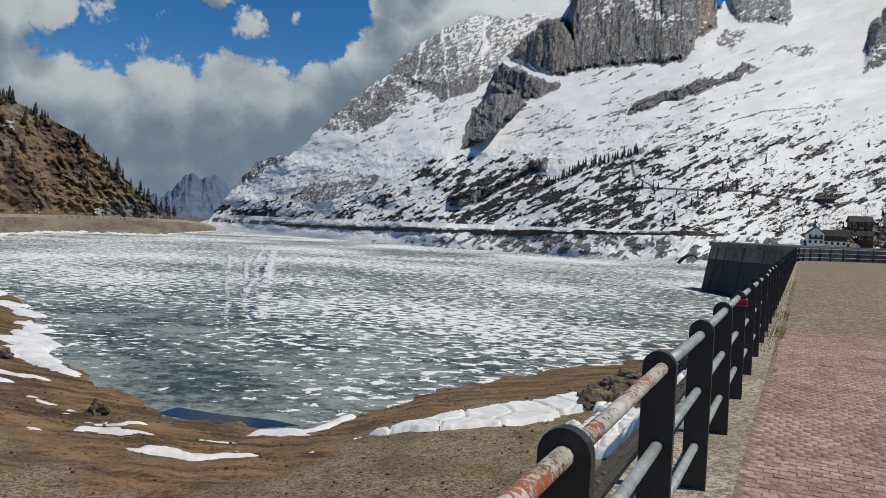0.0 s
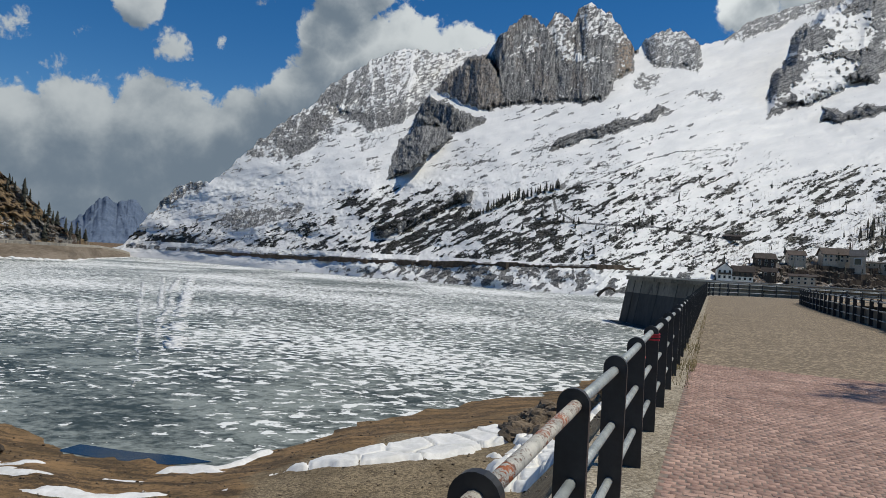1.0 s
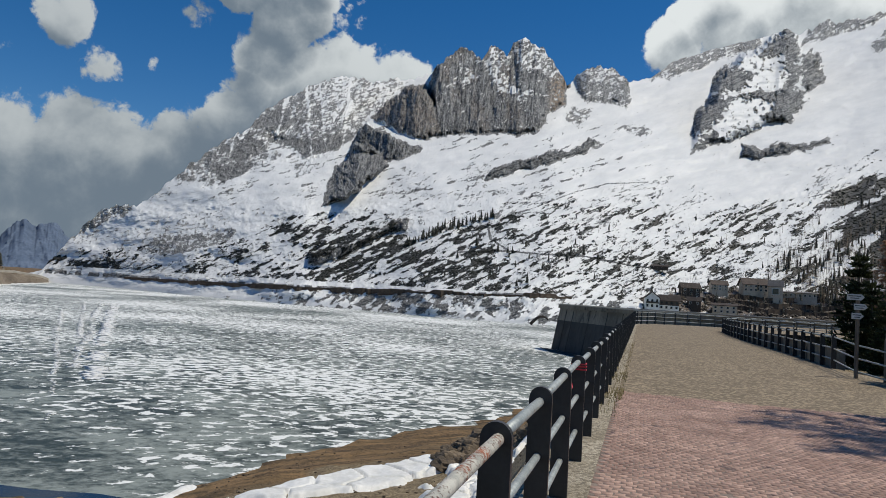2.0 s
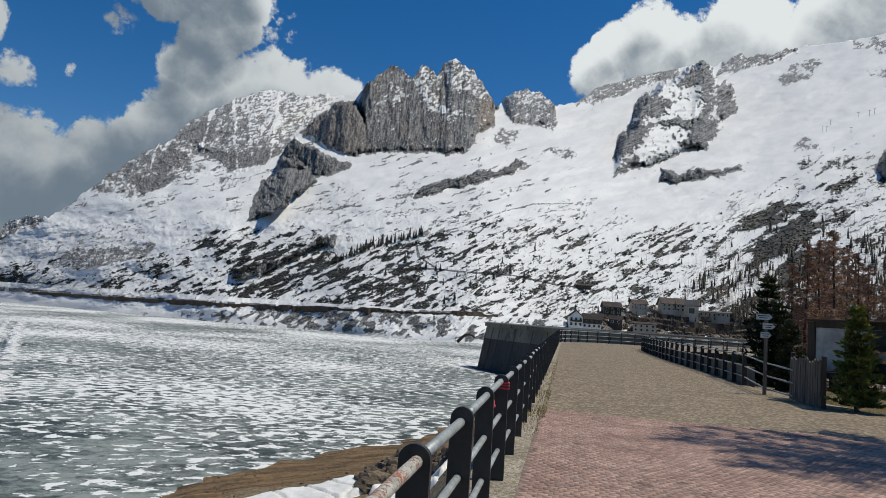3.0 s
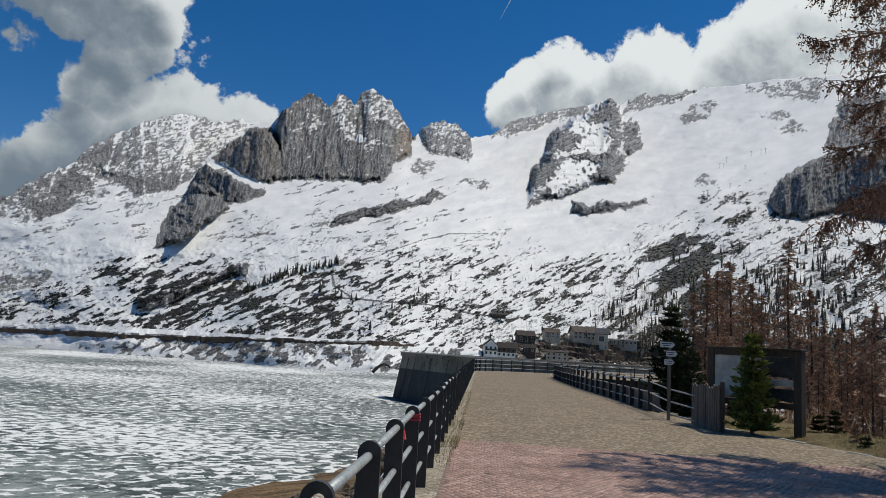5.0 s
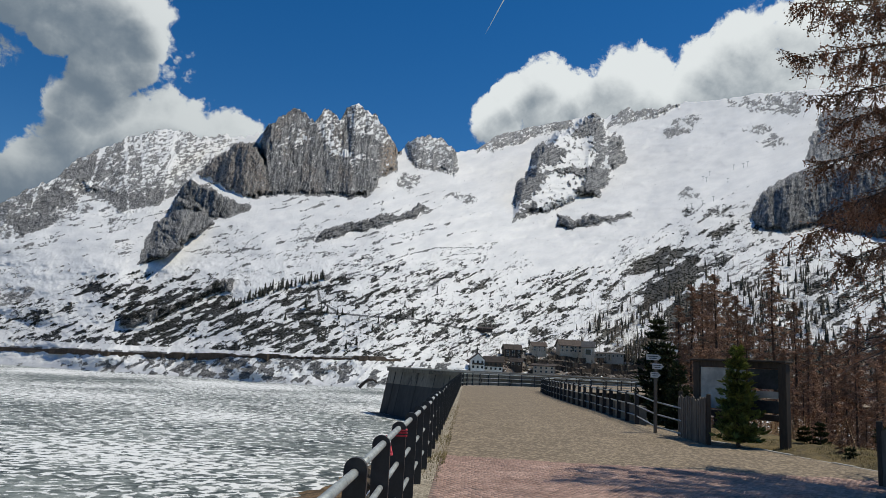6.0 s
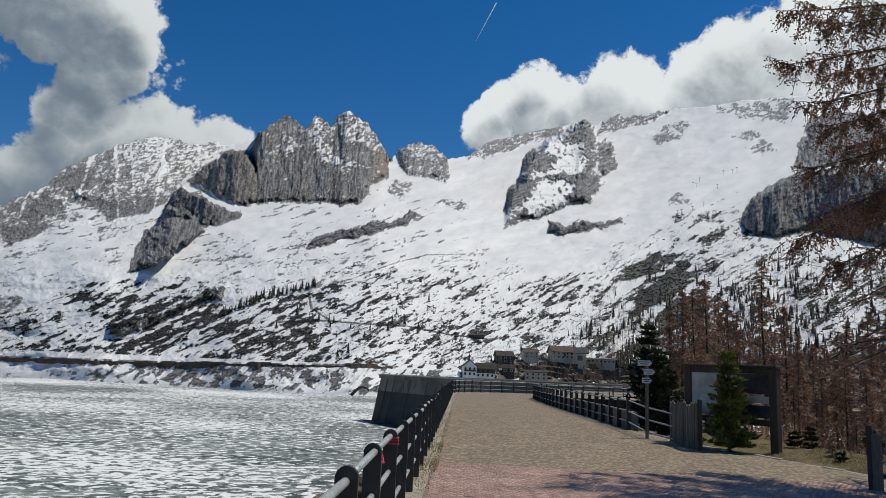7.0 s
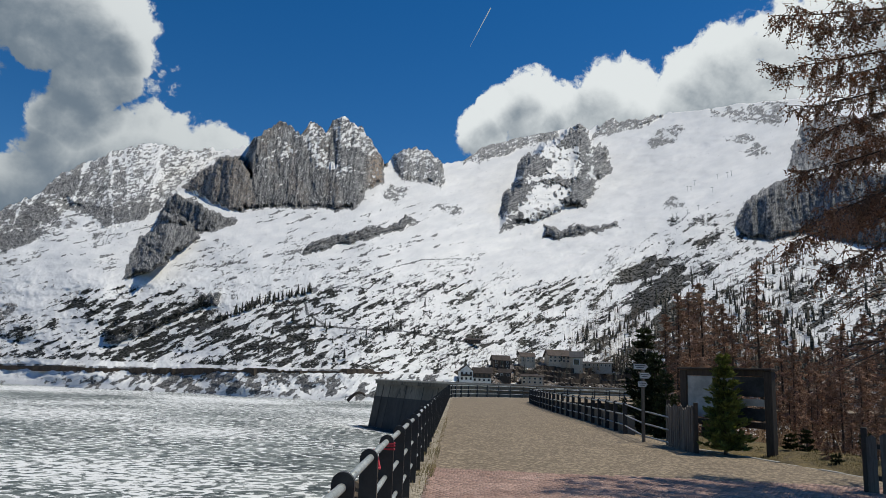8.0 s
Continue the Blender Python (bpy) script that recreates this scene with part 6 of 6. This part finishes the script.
def bough(root_el, tip_az, tip_el, dist):
    """From the old larch's trunk to where the bough's tip hangs, in the tree's own axes."""
    tip = Vector((dist * math.sin(radians(tip_az)) - BIG_X, dist * math.cos(radians(tip_az)) - BIG_Y, EYE + .1 + dist * math.tan(radians(tip_el))))
    return (0, 0, EYE + .1 + 16.6 * math.tan(radians(root_el))), tuple(tip)


HUNG = [bough(*k) for k in ((23, 51.8, 26.8, 16.5), (21, 51.2, 23.2, 17.0), (25, 54, 29.5, 16), (19.5, 53.2, 20.2, 17.2), (18.5, 54.2, 18.6, 15.2), (16, 53.0, 15.8, 16.4), (13, 51.4, 10.6, 16.8), (21, 54.6, 22, 17.5),
                              (12, 54.0, 8.6, 15.8), (27, 55, 33, 16), (23, 54.6, 25.5, 14.6), (15, 55.4, 13, 15), (17, 55, 17, 18), (14, 53.4, 12.4, 17.6))]
big = larch(16.0, 120, 4.0, 30, 12, .17, knobs=4, sag=.30, label="old larch hanging dark cone-studded twigs over the road", twig_len=.7, bare=1.5, hung=HUNG)
big.matrix_world = pose(BIG_X, BIG_Y, -0.1)
tagged(big, group="")


def spruce(height, seed, label, width=.31, whorls=18, leaves="needle"):
    r = random.Random(seed)
    tree = empty("young_spruce", (0, 0, 0), label, "tree")
    trunk, crown = Wood(), Wood()
    trunk.stick(Vector((0, 0, -.1)), Vector((0, 0, height)), height * .02, .006, 7)
    for k in range(whorls):
        q = .05 + .93 * (k + r.uniform(-.4, .4)) / whorls
        ln = height * width * (1.02 - q) ** .62
        for b in range(9):
            a = b * .698 + k * .4 + r.uniform(-.4, .4)
            d = Vector((math.cos(a), math.sin(a), r.uniform(.05, .5))).normalized()
            l = ln * r.uniform(.55, 1.3)
            base = Vector((0, 0, height * q))
            crown.stick(base, base + d * l, .008, .004)
            for n_ in range(max(10, int(38 * (1 - q)))):
                t = r.uniform(.15, 1)
                o = base + d * l * t
                e = (d * .8 + Vector((r.gauss(0, .8), r.gauss(0, .8), r.uniform(-.2, .9)))).normalized()
                crown.leaf(o, e, r.uniform(.12, .22), .032, r)
    trunk.build("trunk", M["bark"], tree)
    crown.build("crown", M[leaves], tree)
    return tree


sp_ = spruce(2.65, 6, "young green spruce standing before the board", .22, 20)
sp_.matrix_world = pose(15.3, 14.1, -.03)
sp2 = spruce(3.4, 7, "dark green spruce behind the railing", .22, 18, "spruce")
for k, (az_, dist, top_z, w) in enumerate(((41.6, 31, 2.5, 1.3), (42.4, 29, 1.4, 1.2), (43.2, 27, .6, 1.0), (52.6, 22, -.9, .55), (56.2, 22, -.9, .6), (51.6, 21.5, -1.0, .6), (54.4, 19.5, -1.3, .5))):
    x, y = spot(az_, dist)
    m = pose(x, y, EYE + top_z - 3.4 * w, 0, 0, 50 * k) @ Matrix.Diagonal((w, w, w, 1))
    if k:
        ob = copy_thing(sp2, m)
        ob.matrix_basis = m
    else:
        sp2.matrix_world = m

# grass and tufts
rs = np.random.RandomState(44)


def blades(name, xs, ys, zs, heights, mat, label):
    n_ = len(xs)
    a = rs.rand(n_) * 6.283
    lean = rs.uniform(.1, .7, n_) * heights
    w = np.minimum(heights * .05 + .004, .014)
    d = np.stack([np.cos(a), np.sin(a)], -1)
    o = np.stack([xs, ys, zs], -1)
    side = np.stack([-d[:, 1], d[:, 0], 0 * a], -1) * w[:, None]
    tip = o + np.stack([d[:, 0] * lean, d[:, 1] * lean, heights], -1)
    v_ = np.stack([o - side, o + side, o + np.stack([d[:, 0] * w, d[:, 1] * w, 0 * a], -1), tip], 1).reshape(-1, 3)
    k_ = np.arange(n_)[:, None] * 4
    f_ = np.concatenate([k_ + [0, 1, 3], k_ + [1, 2, 3], k_ + [2, 0, 3]], 0)
    return fast_mesh(name, v_, f_, mat, label=label, category="grass")


ba_, bd_ = np.radians(rs.uniform(47, 63, 16000)), rs.uniform(15, 33, 16000)
bx_, by_ = bd_ * np.sin(ba_), bd_ * np.cos(ba_)
bal_, brt_ = rail_coords(bx_, by_)
good = (fbm(bx_ * .6, by_ * .6, 3, 152) > .40) & (brt_ > right_edge(bal_) + turf_width(bal_) + .4)
blades("dry_brush", bx_[good], by_[good], ground_z(bx_[good], by_[good]) - .05, rs.uniform(.25, 1.25, good.sum()), M["brush"], "tall dry brown brush under the larches")
al = np.concatenate([rs.uniform(11, 12.6, 300), rs.uniform(9, 30, 800), rs.uniform(14, 16, 220)])
rt = rs.uniform(-.1, .34, len(al))
p_ = RAIL_A + al[:, None] * RAIL_D + rt[:, None] * np.array((RAIL_D[1], -RAIL_D[0]))
blades("verge_grass", p_[:, 0], p_[:, 1], np.zeros(len(al)), rs.uniform(.02, .09, len(al)), M["grass"], "dry grass tufts in the gravel verge")
# grassy ground beyond the kerb
def bank_z(a_, o):
    """The bank beside the road: a low turf shoulder that breaks off to the slope below."""
    swell_ = .16 * float(ease(np.array(o), .1, 1.3)) * float(ease(np.array(a_), 8, 12)) + .05 * math.sin(a_ * 1.7 + o * 2.1) * min(o, 1)
    lip = float(turf_width(a_)) + .2 * math.sin(a_ * 1.3) + .12 * math.sin(a_ * 3.7)
    return -.03 + swell_ - 1.1 * max(o - lip, 0) * float(ease(np.array(a_), 4, 9))


rows_ = [[at_rail(a_, right_edge(a_) + o, bank_z(a_, o)) for o in np.linspace(0.05, 4.6, 30)] for a_ in np.linspace(-6, 22, 110)]
verge2 = sheet("grass_bank", np.array([[tuple(p) for p in r] for r in rows_]), M["turf"])
tagged(verge2, "bare earth and thin grass beside the road", "ground", kind="structure")
gx, gy = rs.uniform(12.2, 17.5, 26000), rs.uniform(9.0, 18.5, 26000)
al, rt = rail_coords(gx, gy)
off_ = rt - right_edge(al)
good = (off_ > .05 + .3 * rs.rand(len(gx))) & (off_ < turf_width(al) + .1) & (al < 21.5) & (fbm(gx * .9, gy * .9, 3, 151) > .46)
gz = np.array([bank_z(a_, o_) for a_, o_ in zip(al[good], off_[good])]) - .01
blades("grass", gx[good], gy[good], gz, rs.uniform(.03, .10, good.sum()), M["grass"], "yellow-green early spring grass beside the road")
# kerb of flat stones along that edge
kerb_len = along_line([tuple(at_rail(a_, right_edge(a_))[:2]) for a_ in np.linspace(12.6, 19.5, 30)], .62)
bm = bmesh.new()
box(bm, (.6, .13, .10), pose(.3, 0, -.036), .012)
kb = part("kerb_stone", bm, M["concrete"])
tagged(kb, "pale flat kerb stone along the grass edge", "kerb", "kerb stones along the grass")
for k, ((ax, ay), (bx, by)) in enumerate(zip(kerb_len, kerb_len[1:])):
    m = pose(ax, ay, rng.uniform(-.012, .012), 0, rng.uniform(-1, 1), math.degrees(math.atan2(by - ay, bx - ax)))
    if k:
        copy_thing(kb, m)
    else:
        kb.matrix_world = m

# ---- hamlet at the foot of the slope ----
def house(name, az0, az1, base, eave, ridge_el, wall, roof, label, floors=2, cols=3, front=True, balcony=False, clad=False, turn=0.0):
    """A house of the hamlet: walls, two roof slopes, chimney, windows; front: its gable looks at the lake."""
    mid_ = (az0 + az1) / 2
    p, r = on_slope(np.array([mid_]), np.array([base]))
    r = float(r[0]) * .985
    deg = radians(1) * r
    w, h, roof_h = (az1 - az0) * deg, (eave - base) * deg, (ridge_el - eave) * deg
    d = w * (.8 if front else .5)
    ob = empty(name, (p[0][0] * .985, p[0][1] * .985, EYE + r * math.tan(radians(base))), label, "house", "houses of the hamlet", -mid_ + turn)
    across, along_ = (w, d) if front else (d, w)
    spin = pose(0, 0, 0) if front else pose(0, 0, 0, 0, 0, 90)
    bm = bmesh.new()
    sunk = min(3.0, 1.2 * h + .4)
    box(bm, (w, d, h + sunk), pose(0, 0, (h - sunk) / 2))
    for y in (-along_ / 2, along_ / 2):
        bm.faces.new([bm.verts.new(spin @ Vector(q)) for q in ((-across / 2, y, h), (across / 2, y, h), (0, y, h + roof_h))])
    part("wall", bm, M[wall], ob)
    lap = .07 * across
    rise = math.degrees(math.atan2(roof_h, across / 2))
    for s_ in (-1, 1):
        bm = bmesh.new()
        run_ = (across / 2 + lap) / math.cos(radians(rise))
        box(bm, (run_, along_ * 1.12, .05 * h + .08), spin @ pose(s_ * (across / 4 + lap / 2), 0, h + roof_h / 2 - roof_h * lap / across + .12, 0, s_ * rise, 0))
        part("roof", bm, M[roof], ob)
    bm = bmesh.new()
    box(bm, (.09 * w, .09 * w, roof_h * .6 + .6), pose(w * .2, d * .1, h + roof_h * .75))
    part("chimney", bm, M["plaster"], ob)
    if clad:
        bm = bmesh.new()
        box(bm, (w + .12, .12, h * .5), pose(0, -d / 2 - .03, h * .73))
        part("cladding", bm, M["darkwood"], ob)
    ww, wh = min(w / cols * .42, h / floors * .5), h / floors * .5
    for fl in range(floors):
        for c in range(cols):
            x, z = w * ((c + .5) / cols - .5), h * (fl + .52) / floors
            bm = bmesh.new()
            box(bm, (ww * 1.25, .14, wh * 1.2), pose(x, -d / 2 - .03, z))
            fr = part("window", bm, M["white"] if not clad or fl == 0 else M["darkwood"], ob)
            bm = bmesh.new()
            box(bm, (ww, .06, wh), pose(x, -d / 2 - .10, z))
            part("pane", bm, M["pane"], fr)
    if balcony:
        bm = bmesh.new()
        box(bm, (w * .86, h * .16, .10), pose(0, -d / 2 - h * .08, h * .50))
        box(bm, (w * .86, .08, h * .16), pose(0, -d / 2 - h * .16, h * .58))
        part("balcony", bm, M["darkwood"], ob)
    return ob


house("chalet", 27.05, 28.12, -.24, .56, 1.0, "plaster", "roofdark", "white chalet with a dark wooden balcony and brown roof", 2, 3, balcony=True, turn=8)
house("chalet", 28.2, 29.66, -.28, .42, .82, "plaster", "roofdark", "white chalet wing clad in dark boards", 2, 4, front=False, clad=True)
house("chalet", 29.65, 31.05, .92, 1.48, 1.84, "darkwood", "roofdark", "dark wooden chalet on the slope", 2, 3, front=False, turn=20)
house("cottage", 31.78, 33.0, 1.42, 1.84, 2.14, "ochre", "roofbrown", "pale brown cottage with a brown roof", 2, 3, front=False, turn=24)
house("guesthouse", 33.9, 35.7, 1.45, 2.0, 2.42, "ochre", "roofbrown", "large pale brown guesthouse with a brown roof", 2, 5, front=False, turn=22)
house("barn", 35.78, 36.76, 1.14, 1.95, 2.36, "ochre", "roofgrey", "tall barn with a wide grey metal roof", 1, 1, front=False)
house("station", 36.82, 38.96, 1.2, 1.52, 1.60, "concrete", "roofgrey", "low flat-roofed lift station", 1, 7, front=False)
house("hut", 32.0, 33.68, -.28, .30, .44, "ochre", "roofdark", "low pale flat-roofed house beside the road", 2, 4, front=False)
house("hut", 30.2, 31.2, .2, .52, .80, "darkwood", "roofdark", "low dark wooden hut", 1, 2, front=False)
house("shelter", 27.5, 28.7, 2.92, 3.0, 3.12, "darkwood", "roofdark", "long dark shelter beside the track", 1, 4, front=False)

# terraces of bare earth below the houses
for a0_, a1_, e_, hh_ in ((33.2, 38.6, .95, .16), (32.4, 40.5, .55, .13), (33.6, 41.5, .12, .15), (29.6, 33.0, .70, .12)):
    wa = np.linspace(a0_, a1_, 40)
    we = e_ + .06 * np.sin(wa * 1.9) + .05 * (fbm(wa * 2, wa * 0, 3, 98) - .5)
    wp, wr = on_slope(wa, we)
    front = wp * (0.992, 0.992, 1.0)
    up = np.stack([0 * wr, 0 * wr, wr * radians(hh_) * (.5 + fbm(wa * 1.4, wa * 0, 3, 99))], -1)
    ob = sheet("terrace", np.stack([front - (0, 0, 2.0), front + up, wp * (1.01, 1.01, 1) + up], 0), M["dirt"], smooth=False)
    tagged(ob, "terrace of brown earth below the houses", "terrace", kind="structure")

# lift masts on the glacier slope
for az_, el_ in ((43.65, 12.7), (43.95, 12.8), (44.8, 14.8), (45.06, 14.8), (45.3, 15.2), (46.65, 14.6), (47.04, 15.6), (47.76, 15.7), (48.07, 15.8), (44.78, 13.0), (45.6, 13.3)):
    p, r = on_slope(np.array([az_]), np.array([el_]))
    mast = empty("lift_mast", tuple(p[0]), "grey ski lift mast standing in the snow", "lift mast", "ski lift masts", -az_)
    h = r[0] * .0068
    bm = bmesh.new()
    tube(bm, (0, 0, -h * .2), (0, 0, h), h * .035, h * .025, 6)
    part("mast", bm, M["galv"], mast)
    bm = bmesh.new()
    box(bm, (h * .5, h * .05, h * .05), pose(0, 0, h))
    part("crossarm", bm, M["galv"], mast)

# vapour trail of an aeroplane, high and far
bm = bmesh.new()
a, b = toward(27.0, 26.2) * 4200, toward(28.7, 29.1) * 4200
tube(bm, a, a.lerp(b, .6), .4, 2.2, 8)
tube(bm, a.lerp(b, .6), b, 2.2, 3.4, 8)
vm, vg, vb = material("vapour")
vb.inputs["Base Color"].default_value = (.8, .82, .85, 1)
# a weak emission stands in for the sunlight that passes through the trail
vb.inputs["Emission Color"].default_value, vb.inputs["Emission Strength"].default_value = (.75, .8, .88, 1), .25
ob = part("backdrop", bm, vm)
tagged(ob, "thin white vapour trail in the blue sky", "vapour trail", kind="structure")
# bent old pipe lying on the far shore beside the dam
bm = bmesh.new()
prev = None
for k in range(9):
    t = k / 8
    p = Vector((53.2 + 3.6 * t, 160 - 2 * t, WATER + .2 + 2.0 * math.sin(t * 2.4)))
    if prev:
        tube(bm, prev, p, .22 + .2 * (1 - t), .22 + .2 * (1 - t), 8)
    prev = p
ob = part("old_pipe", bm, M["darkwood"])
tagged(ob, "bent dark pipe lying at the shore", "pipe")

# ---- near details: tape, sticker, paving ----
p4 = at_rail(3 * STEP, 0)
tape = empty("barrier_tape", (at_rail(4 * STEP, 0).x, at_rail(4 * STEP, 0).y, 0), "red and white barrier tape knotted round a railing post", "tape", turn=HEADING)
bm = bmesh.new()
for k, z in enumerate((.955, .985, 1.01)):
    box(bm, (.162, .052, .018), pose(0, 0, z, rng.uniform(-4, 4), rng.uniform(-5, 5), 0), .003)
part("wrap", bm, M["red"], tape)
bm = bmesh.new()
loop = [Vector((-.02, -.03, .99)), Vector((-.10, -.30, .97)), Vector((-.12, -.42, .90)), Vector((-.06, -.44, .82)), Vector((-.03, -.36, .80)), Vector((-.07, -.25, .90)), Vector((-.10, -.33, .98))]
for a, b in zip(loop, loop[1:]):
    tube(bm, a, b, .011, sides=5)
part("tail", bm, M["red"], tape)
bm = bmesh.new()
box(bm, (.05, .004, .03), pose(0, 0, 0))
st = part("sticker", bm, M["white"])
st.matrix_world = Matrix.Translation((p4.x, p4.y, 0)) @ pose(0, 0, 0, 0, 0, HEADING) @ pose(.0, -.0255, .83, 0, 12, 0)
tagged(st, "small worn black and white sticker on a post", "sticker")

# pink interlocking setts, laid in rows across the road
PL, PW, GAP = .104, .088, .006


def sett_outline(l, w):
    """A zigzag-sided sett seen from above."""
    a = .006
    return [(-l / 2, -w / 2 + a), (0, -w / 2 - a * .5), (l / 2, -w / 2 + a), (l / 2, w / 2 + a * .6), (0, w / 2 - a * .9), (-l / 2, w / 2 + a * .6)]


def sett_arrays(cx, cy, ang, dz, seed=0, l=PL - GAP, w=PW - GAP):
    """Vertices and faces of many setts: a worn top and its sloping sides."""
    o = np.array(sett_outline(l, w))
    rings = np.concatenate([np.c_[o * .95, np.full(6, .004)], np.c_[o, np.full(6, -.004)]])
    c, s_ = np.cos(ang)[:, None], np.sin(ang)[:, None]
    # hewn by hand: no two have the same corners
    r = np.random.RandomState(seed)
    ragged = np.tile(r.normal(0, .0035, (len(cx), 6, 2)), (1, 2, 1))
    hewn = rings[None, :, :2] * r.normal(1, .045, (len(cx), 1, 2)) + ragged
    x = hewn[:, :, 0] * c - hewn[:, :, 1] * s_ + np.asarray(cx)[:, None]
    y = hewn[:, :, 0] * s_ + hewn[:, :, 1] * c + np.asarray(cy)[:, None]
    z = rings[:, 2] + np.asarray(dz)[:, None]
    v_ = np.stack([x, y, z], -1).reshape(-1, 3)
    base = (np.arange(len(cx)) * 12)[:, None, None]
    quads = [[0, 1, 4, 5], [1, 2, 3, 4]]
    quads += [[6 + i, 6 + (i + 1) % 6, (i + 1) % 6, i] for i in range(6)]
    f_ = (np.array(quads)[None] + base).reshape(-1, 4)
    return v_, f_


rs = np.random.RandomState(55)
ang0 = math.atan2(-RAIL_D[0], RAIL_D[1])
sx, sy, sa = [], [], []
for i, al_ in enumerate(np.arange(1.2, 12.3, PW)):
    edge = float(right_edge(al_))
    run_ = np.arange(0.285 + (i % 2) * PL / 2 + rs.uniform(-.012, .012), edge - .1, PL)
    for rt_ in run_:
        if al_ < 3.0 and rt_ > 5.5:
            continue
        p = at_rail(al_ + .05 * math.sin(rt_ * 1.9) + .02 * math.sin(rt_ * 5.3 + al_) + rs.normal(0, .005), rt_)
        sx.append(p.x)
        sy.append(p.y)
        sa.append(ang0 + rs.normal(0, .02))
sx, sy, sa = np.array(sx), np.array(sy), np.array(sa)
dz_ = rs.normal(-.0035, .0010, len(sx))
al_, rt_ = rail_coords(sx, sy)
near_ = np.argsort(np.hypot(al_ - 3.4, (rt_ - 1.3) * .8))[:300]
rest = np.ones(len(sx), bool)
rest[near_] = False
v, f = sett_arrays(sx[rest], sy[rest], sa[rest], dz_[rest])
ob = fast_mesh("setts", v, f, M["brick"], label="")
ob.parent = pavement
hewn_meshes = []
for k in range(8):
    v, f = sett_arrays(np.zeros(1), np.zeros(1), np.zeros(1), np.zeros(1), 60 + k)
    one = bpy.data.meshes.new("sett")
    one.from_pydata(v.tolist(), [], f.tolist())
    one.materials.append(M["brick"])
    hewn_meshes.append(one)
for i in near_:
    o_ = new("sett", hewn_meshes[i % 8])
    o_.matrix_world = pose(sx[i], sy[i], dz_[i], rs.normal(0, .3), rs.normal(0, .3), math.degrees(sa[i]))
    o_.parent = pavement
